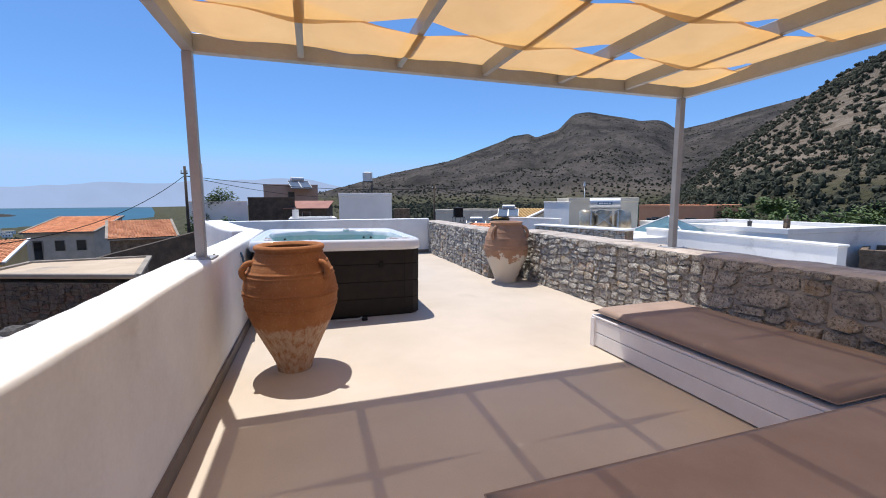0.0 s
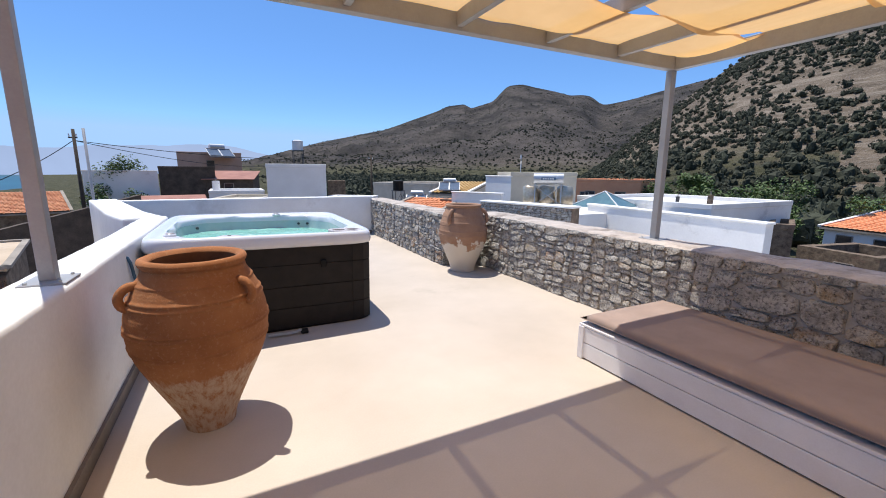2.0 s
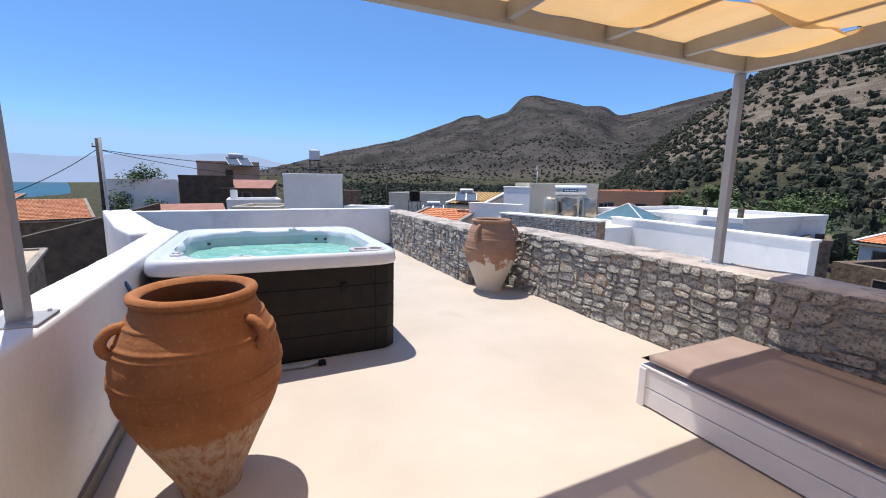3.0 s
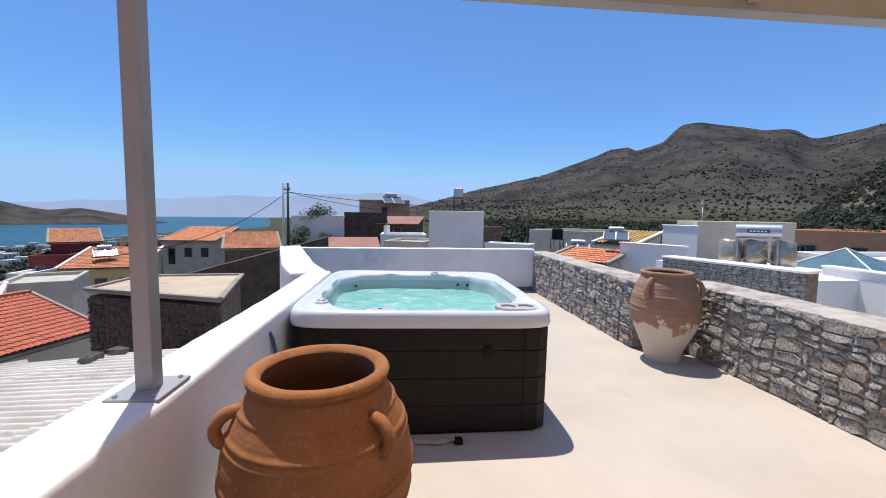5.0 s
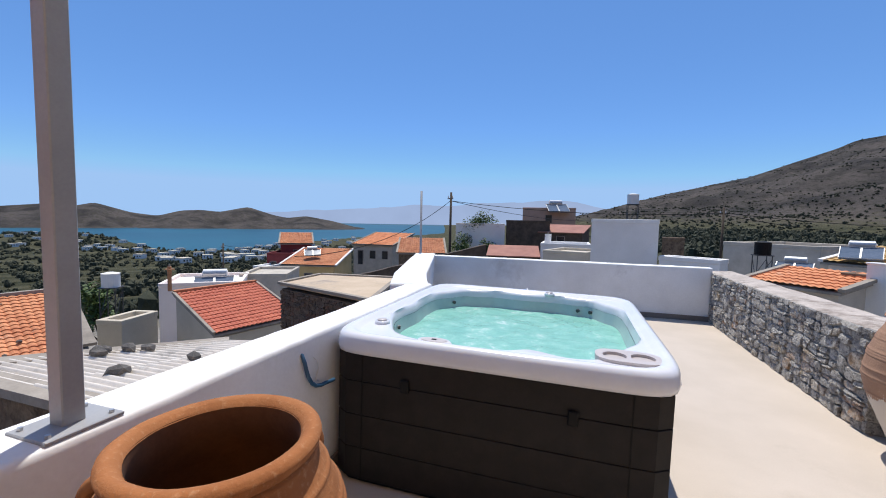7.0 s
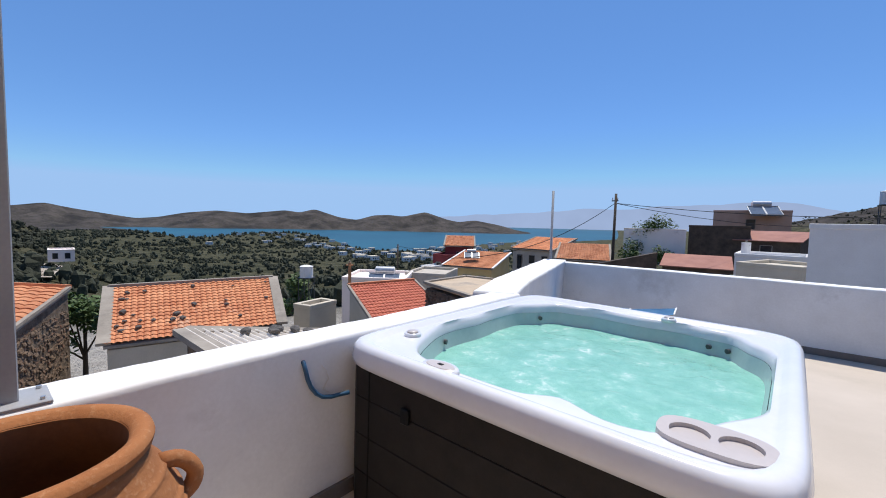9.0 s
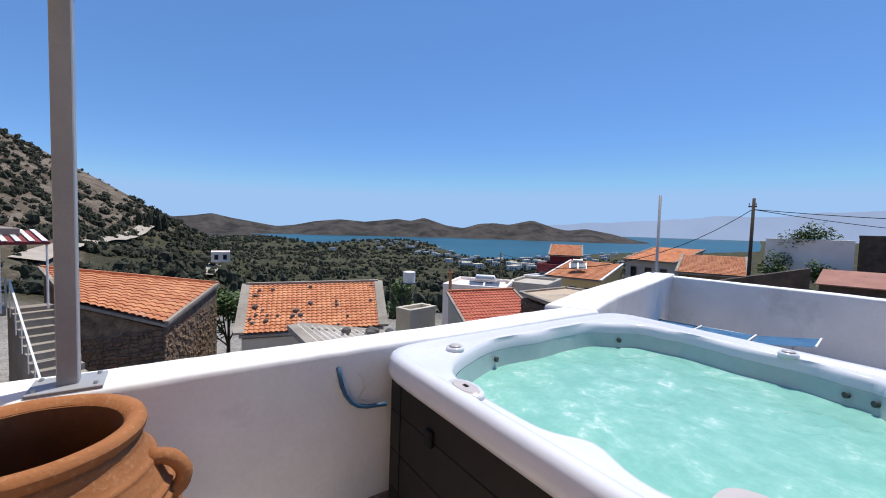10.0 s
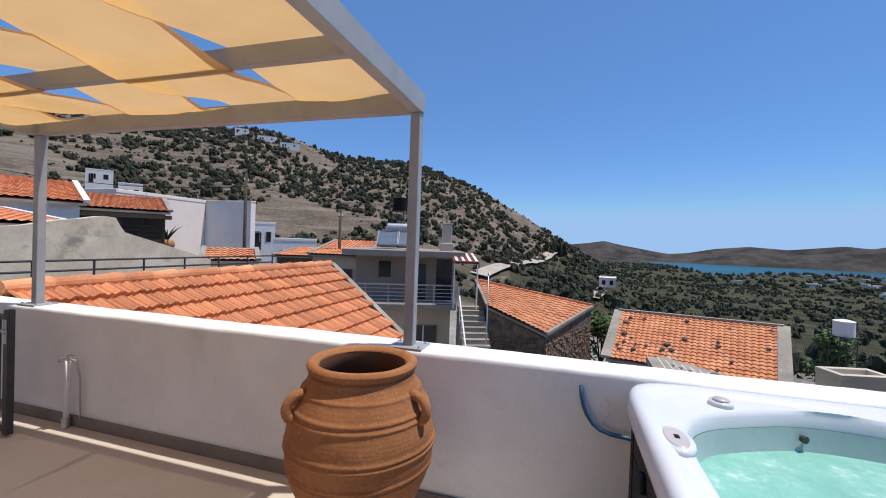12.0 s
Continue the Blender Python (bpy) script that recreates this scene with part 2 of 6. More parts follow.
def stone_material(name, ramp_stops, lichen=(0.70, 0.66, 0.60), bumpd=0.06):
    """Field stone whose tone changes from stone to stone, with lichen and veins."""
    m, nt, bsdf, link = nodes_of(name)
    vec = coords(nt)
    geo = nt.nodes.new("ShaderNodeNewGeometry").outputs["Random Per Island"]
    info = nt.nodes.new("ShaderNodeObjectInfo").outputs["Random"]
    add = nt.nodes.new("ShaderNodeMath")
    add.operation = "ADD"
    link(geo, add.inputs[0])
    link(info, add.inputs[1])
    fr = nt.nodes.new("ShaderNodeMath")
    fr.operation = "FRACT"
    link(add.outputs[0], fr.inputs[0])
    base = ramp(nt, fr.outputs[0], ramp_stops)
    n1, n2 = noise_tex(nt, vec, 9, 7, 0.7), noise_tex(nt, vec, 38, 6, 0.75)
    c = mix_col(nt, ramp(nt, n1, [(0.38, (0, 0, 0)), (0.60, (0.85, 0.85, 0.85))]), base, lichen)
    c = mix_col(nt, ramp(nt, n2, [(0.34, (0.9, 0.9, 0.9)), (0.50, (0, 0, 0))]), c, (0.06, 0.055, 0.05))
    link(c, bsdf.inputs["Base Color"])
    bsdf.inputs["Roughness"].default_value = 0.92
    s = nt.nodes.new("ShaderNodeMath")
    s.operation = "ADD"
    link(n1, s.inputs[0])
    link(n2, s.inputs[1])
    bump(nt, bsdf, s.outputs[0], 0.9, bumpd)
    return m


def pithos_material(name, clay_a, clay_b, white, top, worn):
    """Fired clay with a worn whitewashed lower part."""
    m, nt, bsdf, link = nodes_of(name)
    vec = coords(nt)
    sep = nt.nodes.new("ShaderNodeSeparateXYZ")
    link(vec, sep.inputs[0])
    n1, n2 = noise_tex(nt, vec, 4, 5), noise_tex(nt, vec, 60, 4)
    col = ramp(nt, n1, [(0.3, clay_a), (0.7, clay_b)])
    col = mix_col(nt, ramp(nt, n2, [(0.55, (0, 0, 0)), (0.8, (0.35, 0.35, 0.35))]), col, (0.62, 0.40, 0.24))
    stretch = nt.nodes.new("ShaderNodeMapping")
    stretch.inputs["Scale"].default_value = (1, 1, 0.28 if worn else 1.0)
    link(vec, stretch.inputs["Vector"])
    drips = noise_tex(nt, stretch.outputs[0], 26 if worn else 5.5, 6, 0.72)
    edge = nt.nodes.new("ShaderNodeMapRange")
    edge.inputs[1].default_value, edge.inputs[2].default_value = top + (0.02 if worn else 0.22), top - (0.05 if worn else 0.22)
    edge.inputs[3].default_value, edge.inputs[4].default_value = -0.30 if worn else -0.22, 0.12 if worn else 0.26
    link(sep.outputs[2], edge.inputs[0])
    add = nt.nodes.new("ShaderNodeMath")
    link(drips, add.inputs[0])
    link(edge.outputs[0], add.inputs[1])
    f = ramp(nt, add.outputs[0], [(0.48 if worn else 0.53, (0, 0, 0)), (0.68 if worn else 0.55, (0.80, 0.80, 0.80) if worn else (1, 1, 1))])
    col = mix_col(nt, f, col, white)
    link(col, bsdf.inputs["Base Color"])
    bsdf.inputs["Roughness"].default_value = 0.9
    bsdf.inputs["Specular IOR Level"].default_value = 0.25
    w = nt.nodes.new("ShaderNodeTexWave")
    w.bands_direction = "Z"
    w.inputs["Scale"].default_value = 16
    w.inputs["Distortion"].default_value = 1.2
    link(vec, w.inputs["Vector"])
    s = nt.nodes.new("ShaderNodeMath")
    s.operation = "MULTIPLY_ADD"
    link(w.outputs[1], s.inputs[0])
    s.inputs[1].default_value = 0.10
    link(n2, s.inputs[2])
    bump(nt, bsdf, s.outputs[0], 0.45, 0.006)
    return m


def water_material():
    m, nt, bsdf, link = nodes_of("bubbling_spa_water")
    vec = coords(nt)
    n1, n2 = noise_tex(nt, vec, 2.6, 6, 0.65), noise_tex(nt, vec, 11, 6, 0.7)
    mu = nt.nodes.new("ShaderNodeMath")
    mu.operation = "MULTIPLY"
    link(n1, mu.inputs[0])
    link(n2, mu.inputs[1])
    col = ramp(nt, mu.outputs[0], [(0.18, (0.21, 0.47, 0.385)), (0.30, (0.27, 0.54, 0.45)), (0.36, (0.40, 0.62, 0.54)), (0.46, (0.78, 0.84, 0.81))])
    link(col, bsdf.inputs["Base Color"])
    bsdf.inputs["Roughness"].default_value = 0.12
    bsdf.inputs["IOR"].default_value = 1.33
    bump(nt, bsdf, n2, 0.5, 0.02)
    return m


M_FABRIC = fabric_material()
STONE_TONES = [(0.0, (0.13, 0.125, 0.122)), (0.2, (0.38, 0.355, 0.325)), (0.38, (0.21, 0.19, 0.175)), (0.56, (0.50, 0.46, 0.40)), (0.74, (0.30, 0.27, 0.235)), (0.85, (0.48, 0.37, 0.23)), (0.94, (0.46, 0.25, 0.13)), (1.0, (0.17, 0.14, 0.12))]
M_STONES = stone_material("grey_and_rust_field_stone", STONE_TONES)
M_HOLE = surface("shadowed_taupe_plastic", (0.20, 0.175, 0.165), (0.25, 0.22, 0.205), 5, 60, 0.5, 0.0)
M_MORTAR = surface("stone_wall_mortar", (0.33, 0.30, 0.26), (0.50, 0.465, 0.41), 7, 60, 0.95, 0.8, 0.02)
M_CAP = surface("wall_cap_mortar", (0.36, 0.305, 0.26), (0.56, 0.49, 0.43), 5, 50, 0.95, 0.8, 0.02, blotch=(0.25, 0.205, 0.17), amount=0.25)
M_PITH1 = pithos_material("worn_terracotta", (0.26, 0.098, 0.036), (0.385, 0.165, 0.066), (0.50, 0.385, 0.28), 0.47, True)
M_PITH2 = pithos_material("whitewashed_terracotta", (0.30, 0.17, 0.11), (0.40, 0.24, 0.155), (0.62, 0.55, 0.47), 0.50, False)
# clay darkened well below the jar's own tone: the hollow's shade as colour
M_PITH_SHADE = surface("terracotta_painted_shade", (0.13, 0.05, 0.02), (0.20, 0.085, 0.036), 6, 70, 0.9)
M_WATER = water_material()
M_BASIN = surface("spa_basin_acrylic", (0.40, 0.50, 0.48), (0.48, 0.58, 0.555), 3, 30, 0.25, 0.0)
M_PLATE = surface("taupe_plastic", (0.47, 0.42, 0.40), (0.52, 0.47, 0.45), 5, 60, 0.4, 0.0)
M_BLACK = surface("black_plastic", (0.004, 0.004, 0.004), (0.009, 0.009, 0.009), 8, 60, 0.6, spec=0.2)
M_CHROME = surface("chrome", (0.60, 0.60, 0.62), (0.75, 0.75, 0.76), 5, 60, 0.2, 0.0, metal=1.0)
M_STEEL = surface("galvanised_steel", (0.42, 0.43, 0.44), (0.56, 0.57, 0.58), 6, 60, 0.4, 0.05, 0.001, metal=0.8)
M_HOSE = surface("blue_hose", (0.015, 0.06, 0.13), (0.035, 0.11, 0.21), 8, 60, 0.5)
M_BLUEM = surface("blue_mesh_fabric", (0.07, 0.22, 0.42), (0.11, 0.30, 0.52), 6, 200, 0.8, 0.3, 0.002)
M_DARK = surface("dark_steel", (0.035, 0.035, 0.037), (0.06, 0.06, 0.062), 6, 60, 0.5)
M_STRAP = surface("pale_strap", (0.66, 0.63, 0.57), (0.80, 0.77, 0.71), 9, 90, 0.9)

# ---- building tools ----
def mesh_from(name, verts, faces, mat=None, smooth=False):
    me = bpy.data.meshes.new(name)
    me.from_pydata([tuple(v) for v in verts], [], [tuple(f) for f in faces])
    me.update()
    if mat:
        me.materials.append(mat)
    if smooth:
        me.shade_smooth()
    return me


def finish(bm, name, mat=None, smooth=False):
    bmesh.ops.recalc_face_normals(bm, faces=bm.faces[:])
    me = bpy.data.meshes.new(name)
    bm.to_mesh(me)
    bm.free()
    if mat:
        me.materials.append(mat)
    if smooth:
        me.shade_smooth()
    return me


def part(name, bm, mat, parent, label="", smooth=False):
    ob = new(name, finish(bm, name, mat, smooth) if isinstance(bm, bmesh.types.BMesh) else bm)
    ob.parent = parent
    if label:
        ob["label"] = label
    return ob


def thing(name, m, label, category, group="", kind=""):
    ob = new(name)
    ob.matrix_basis = m
    return tagged(ob, label, category, group, kind)


def solid(name, bm, mat, label, category, group="", kind="", m=None, smooth=False):
    ob = new(name, finish(bm, name, mat, smooth) if isinstance(bm, bmesh.types.BMesh) else bm)
    if m is not None:
        ob.matrix_basis = m
    return tagged(ob, label, category, group, kind)


def box(bm, x0, y0, z0, x1, y1, z1, bevel=0.0, m=None, seg=1):
    mm = Matrix.Translation(((x0 + x1) / 2, (y0 + y1) / 2, (z0 + z1) / 2)) @ Matrix.Diagonal((abs(x1 - x0), abs(y1 - y0), abs(z1 - z0), 1))
    r = bmesh.ops.create_cube(bm, size=1, matrix=mm)
    vs = r["verts"]
    if bevel:
        es = list({e for v in vs for e in v.link_edges})
        r2 = bmesh.ops.bevel(bm, geom=es, offset=bevel, segments=seg, affect="EDGES", profile=0.5)
        vs = list({v for f in r2["faces"] for v in f.verts} | {v for v in vs if v.is_valid})
    if m is not None:
        bmesh.ops.transform(bm, matrix=m, verts=vs)
    return bm


def a_box(*args, **kw):
    return box(bmesh.new(), *args, **kw)


def rod(bm, a, b, r, seg=10, r2=None):
    a, b = Vector(a), Vector(b)
    d = b - a
    m = Matrix.Translation((a + b) / 2) @ d.to_track_quat("Z", "Y").to_matrix().to_4x4()
    bmesh.ops.create_cone(bm, cap_ends=True, segments=seg, radius1=r, radius2=r if r2 is None else r2, depth=d.length, matrix=m)
    return bm


def a_rod(*args, **kw):
    return rod(bmesh.new(), *args, **kw)


def lathe(profile, seg=48):
    bm = bmesh.new()
    rings = [[bm.verts.new((r * math.cos(2 * math.pi * k / seg), r * math.sin(2 * math.pi * k / seg), z)) for k in range(seg)] for r, z in profile]
    for a, b in zip(rings, rings[1:]):
        for k in range(seg):
            bm.faces.new((a[k], a[(k + 1) % seg], b[(k + 1) % seg], b[k]))
    bm.faces.new(rings[0][::-1])
    bm.faces.new(rings[-1])
    return bm


def tube(points, r, seg=8, closed=False):
    bm = bmesh.new()
    pts = [Vector(p) for p in points]
    rings = []
    for i, p in enumerate(pts):
        d = (pts[min(i + 1, len(pts) - 1)] - pts[max(i - 1, 0)]).normalized()
        q = d.to_track_quat("Z", "Y").to_matrix()
        rr = r[i] if isinstance(r, (list, tuple)) else r
        rings.append([bm.verts.new(p + q @ Vector((rr * math.cos(2 * math.pi * k / seg), rr * math.sin(2 * math.pi * k / seg), 0))) for k in range(seg)])
    for a, b in zip(rings, rings[1:]):
        best = min(range(seg), key=lambda s: sum((a[k].co - b[(k + s) % seg].co).length for k in range(seg)))
        for k in range(seg):
            bm.faces.new((a[k], a[(k + 1) % seg], b[(k + 1 + best) % seg], b[(k + best) % seg]))
    bm.faces.new(rings[0][::-1])
    bm.faces.new(rings[-1])
    return bm


def prism(bm, outline, z0, z1):
    """Upright prism over a plan outline; z0 and z1 are numbers or functions of (x, y)."""
    f0 = z0 if callable(z0) else (lambda x, y: z0)
    f1 = z1 if callable(z1) else (lambda x, y: z1)
    lo = [bm.verts.new((x, y, f0(x, y))) for x, y in outline]
    hi = [bm.verts.new((x, y, f1(x, y))) for x, y in outline]
    n = len(outline)
    for k in range(n):
        bm.faces.new((lo[k], lo[(k + 1) % n], hi[(k + 1) % n], hi[k]))
    bm.faces.new(lo[::-1])
    bm.faces.new(hi)
    return bm

# ---- land, sea and sky line ----
SEA_Z = -40.0


def along(table, x):
    return float(np.interp(x, [a for a, _ in table], [b for _, b in table]))


def smooth_along(table, x):
    return sum(along(table, x + k) for k in (-1.2, -0.6, 0, 0.6, 1.2)) / 5


# crest of each ridge: bearing in degrees (positive towards -x), rise in degrees
MOUNTAIN = [(-75, 9), (-64, 11), (-58.6, 10.5), (-57, 10.2), (-53.7, 9.6), (-50.2, 8.8), (-47.7, 8.4), (-46.9, 8.4), (-45.7, 9.4), (-44.7, 9.65), (-43, 9.65), (-41.2, 10.2), (-38.9, 10.7), (-37, 11.2), (-35.1, 11.05), (-34.1, 10.1), (-33.3, 9.2), (-30.2, 8.3), (-29.6, 8.9), (-27.1, 8.6), (-25.9, 8), (-22.7, 6.9), (-18.8, 5.5), (-10.4, 3.73), (-2.6, 1.5), (3, 0.3), (6, -1.5)]
RIGHT_HILL = [(-180, 12), (-120, 17), (-90, 18), (-75, 16.5), (-63.5, 13.3), (-60.3, 11.7), (-57.1, 9.3), (-52.5, 5.9), (-48.1, 1.6), (-45, -0.6), (-42, -2)]
LEFT_HILL = [(80, -6), (84.2, -2.2), (89.2, 0.6), (93.7, 3.5), (101.6, 8.0), (109.6, 10.8), (121, 11.2), (128.3, 13.5), (140, 12.8), (154, 12.7), (180, 12)]
FAR_HILLS = [(26, -1.6), (30.1, -0.95), (32.7, -0.27), (36.1, 0.33), (38.4, 0.04), (39.9, 0.31), (43.1, 1.33), (46.2, 0.62), (48.2, 0.81), (50.2, 0.68), (52.5, 0), (54.9, 0.32), (58, 1.3), (59.9, 0.8), (61.7, 1.04), (66.1, 0.5), (69.5, 0.75), (72.8, 0.38), (75.4, -0.2), (77.5, -0.4), (80.6, 0.14), (83, 0.55), (84.8, 1.0), (86.8, 0.65), (90, 0.3)]
SHORE = [(8, 1500), (20, 1150), (28, 1000), (34, 800), (44, 560), (52, 570), (57, 900), (62, 1150), (66, 1050), (70, 900), (73.6, 800), (78, 1400), (84, 1900)]


def ground_z(x, y):
    r = math.hypot(x, y)
    az = math.degrees(math.atan2(-x, y))
    lr = math.log(max(r, 1.0))
    # the village terrace and the valley below it
    down = along([(0, -4.6), (15, -5.2), (40, -8), (80, -13), (200, -26), (400, -35.5), (560, -38.5), (2000, -39)], r)
    flat = along([(0, -4.6), (60, -4.6), (200, -7), (500, -4), (5000, 0)], r)
    w = along([(-12, 0), (22, 1), (88, 1), (112, 0)], az)
    z = flat * (1 - w) + down * w
    if 5 < az < 86:
        s = smooth_along(SHORE, az)
        z -= along([(0, 0), (1, 6)], (r - s) / 60) if r > s - 1 else 0
        z += 6.5 * math.exp(-((az - 61) / 7) ** 2 - ((r - 950) / 170) ** 2)
        z += 5.0 * math.exp(-((az - 77) / 5) ** 2 - ((r - 800) / 260) ** 2)
    if 60 < az < 110:
        z += 9.0 * math.exp(-((az - 85) / 6) ** 2 - ((r - 135) / 55) ** 2)
    rough = 0
    for table, dist, inner, outer in ((MOUNTAIN, 1500, 1000, 900), (RIGHT_HILL, 520, 400, 300), (LEFT_HILL, 330, 255, 200), (FAR_HILLS, 1950, 330, 500)):
        if table[0][0] - 2 < az < table[-1][0] + 2:
            el = sum(along(table, az + k) for k in (-0.3, 0, 0.3)) / 3 if table in (MOUNTAIN, FAR_HILLS) else smooth_along(table, az)
            crest = 1.7 + dist * math.tan(radians(el))
            u = (r - dist) / (inner if r < dist else outer)
            if abs(u) < 1 and (crest > z):
                k = (1 - abs(u)) ** (1.15 if u < 0 else 1.6)
                z2 = z + (crest - z) * k
                rough = max(rough, min(1, (crest - z) / 60) * min(k * 3, 1) * (1 - k ** 4) )
                z = z2
    if rough and r > 60:
        n = noise.fractal(Vector((x, y, 0)) * 0.006, 1.0, 2.1, 5)
        z += rough * n * min(0.03 * r, 24)
        crag = noise.fractal(Vector((x, y, 5)) * 0.02, 0.8, 2.2, 4)
        z += rough * abs(crag) * min(0.008 * r, 9)
    return z


def build_ground():
    azs = []
    a = -180.0
    while a < 180:
        azs.append(a)
        a += 0.42 if -88 < a < 160 else 1.5
    rs = list(np.exp(np.linspace(math.log(3.0), math.log(2600), 170))) + [330, 520, 1500, 1950, 3400, 4900]
    rs.sort()
    verts = []
    for r in rs:
        for a in azs:
            x, y = -r * math.sin(radians(a)), r * math.cos(radians(a))
            verts.append((x, y, ground_z(x, y)))
    n = len(azs)
    faces = [(i * n + j, (i + 1) * n + j, (i + 1) * n + (j + 1) % n, i * n + (j + 1) % n) for i in range(len(rs) - 1) for j in range(n)]
    verts.append((0, 0, -4.6))
    faces += [(len(verts) - 1, j, (j + 1) % n) for j in range(n)]
    me = mesh_from("ground", verts, faces, M_GROUND, True)
    layer = me.color_attributes.new("cover", "FLOAT_COLOR", "POINT")
    data = np.zeros((len(verts), 4), dtype=np.float32)
    for k, (x, y, z) in enumerate(verts):
        r, az = math.hypot(x, y), math.degrees(math.atan2(-x, y))
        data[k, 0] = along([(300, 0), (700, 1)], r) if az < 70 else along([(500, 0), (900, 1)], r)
        if -70 < az < 20:
            data[k, 1] = along([(-2, 0.7), (10, 0.4), (30, 0.1), (60, 0)], z) if r > 30 else 0.2
        elif az < 95:
            data[k, 1] = along([(-40, 0.75), (-20, 0.9), (-3, 0.4), (4, 0.1)], z) if r < 1300 else 0.25
        else:
            data[k, 1] = along([(-10, 0.5), (5, 0.15)], z)
        # extent of the light-bouncing pale ground, by distance from the terrace
        data[k, 2] = along([(38, 1), (70, 0)], r) if not -90 < az < -40 else along([(24, 1), (38, 0)], r)
        data[k, 3] = 1
    layer.data.foreach_set("color", data.ravel())
    return me


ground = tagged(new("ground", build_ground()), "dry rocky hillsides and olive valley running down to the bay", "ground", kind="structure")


def ring_sheet(name, rings, azs, zf, mat, smooth=True):
    verts, faces = [], []
    n = len(azs)
    for i, r in enumerate(rings):
        for a in azs:
            verts.append((-r * math.sin(radians(a)), r * math.cos(radians(a)), zf(i, a)))
    for i in range(len(rings) - 1):
        for j in range(n - 1):
            faces.append((i * n + j, (i + 1) * n + j, (i + 1) * n + j + 1, i * n + j + 1))
    return mesh_from(name, verts, faces, mat, smooth)


water = tagged(new("water", ring_sheet("water", [300, 700, 1200, 2000, 3200, 4850], list(np.linspace(-20, 115, 60)), lambda i, a: SEA_Z, M_SEA)), "calm teal bay below the village", "sea", kind="structure")
BLUE = [(-8, 1.2), (-2.8, 2.2), (0.8, 3.1), (5, 2.9), (9.2, 2.7), (13.6, 2.5), (17.5, 2.05), (20.9, 2.25), (24, 1.95), (28, 1.55), (32.2, 1.33), (39.3, 0.87), (46, 0.2), (52, -0.4)]
azs_ = list(np.linspace(-8, 52, 160))


def blue_z(i, a):
    el = smooth_along(BLUE, a) + 0.16 * noise.fractal(Vector((a * 0.35, 2.0, 0)), 1.0, 2.0, 5)
    return (-60, 1.7 + 4600 * math.tan(radians(el)))[i]


# mountain sheet whose haze is painted, glowing evenly
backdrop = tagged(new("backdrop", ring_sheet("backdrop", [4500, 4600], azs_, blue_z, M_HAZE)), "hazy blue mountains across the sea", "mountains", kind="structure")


# ---- scrub and olive trees as clumps ----
def clump_template(seed):
    """An uneven tuft: small faceted lumps with loose leaf flakes round them."""
    bm = bmesh.new()
    rng = random.Random(seed)
    for k in range(4):
        a, u = rng.uniform(0, 6.28), rng.uniform(0.1, 0.6)
        r = bmesh.ops.create_icosphere(bm, subdivisions=1, radius=rng.uniform(0.30, 0.55), matrix=Matrix.Translation((math.cos(a) * u, math.sin(a) * u, rng.uniform(0.2, 0.65))))
        for v in r["verts"]:
            v.co += Vector((rng.uniform(-1, 1), rng.uniform(-1, 1), rng.uniform(-1, 1))) * 0.16
    for k in range(34):
        d = Vector((rng.gauss(0, 1), rng.gauss(0, 1), abs(rng.gauss(0, 0.8)))).normalized()
        c = Vector((d.x * 0.95, d.y * 0.95, 0.15 + d.z * 0.9)) * rng.uniform(0.75, 1.08)
        bm.faces.new([bm.verts.new(c + Vector((rng.uniform(-1, 1), rng.uniform(-1, 1), rng.uniform(-1, 1))) * 0.2) for q in range(3)])
    bmesh.ops.triangulate(bm, faces=bm.faces[:])
    bm.verts.index_update()
    v = np.array([tuple(q.co) for q in bm.verts])
    f = np.array([[q.index for q in g.verts] for g in bm.faces])
    bm.free()
    return v, f


CLUMPS = [clump_template(k) for k in range(6)]


def scatter(name, spots, mat, label, category):
    """spots: x, y, z, width, height."""
    rng = random.Random(len(spots))
    vs, fs, n = [], [], 0
    for x, y, z, w, h in spots:
        v, f = CLUMPS[rng.randrange(6)]
        a = rng.uniform(0, 6.28)
        c, s = math.cos(a) * w / 2, math.sin(a) * w / 2
        q = np.stack([v[:, 0] * c - v[:, 1] * s + x, v[:, 0] * s + v[:, 1] * c + y, v[:, 2] * h + z - 0.1 * h], 1)
        vs.append(q)
        fs.append(f + n)
        n += len(v)
    v, f = np.concatenate(vs), np.concatenate(fs)
    me = bpy.data.meshes.new(name)
    me.vertices.add(len(v))
    me.vertices.foreach_set("co", v.astype(np.float32).ravel())
    me.loops.add(f.size)
    me.loops.foreach_set("vertex_index", f.astype(np.int32).ravel())
    me.polygons.add(len(f))
    me.polygons.foreach_set("loop_start", np.arange(0, f.size, 3, dtype=np.int32))
    me.polygons.foreach_set("use_smooth", np.zeros(len(f), dtype=bool))
    me.update()
    me.materials.append(mat)
    return tagged(new(name, me), label, category, kind="stuff")


def spots_in(count, az0, az1, r0, r1, w0, w1, seed, tall=0.8, patch=0.02, keep=0.0, zmin=-39, zmax=500):
    rng = random.Random(seed)
    out = []
    tries = 0
    while len(out) < count and tries < count * 6:
        tries += 1
        az = rng.uniform(az0, az1)
        r = math.sqrt(rng.uniform(r0 ** 2, r1 ** 2))
        x, y = -r * math.sin(radians(az)), r * math.cos(radians(az))
        if noise.noise(Vector((x, y, seed)) * patch) < keep + rng.uniform(-0.35, 0.1):
            continue
        z = ground_z(x, y)
        if zmin < z < zmax:
            w = w0 + (w1 - w0) * rng.random() ** 1.8
            out.append((x, y, z, w, w * tall * rng.uniform(0.7, 1.2)))
    return out


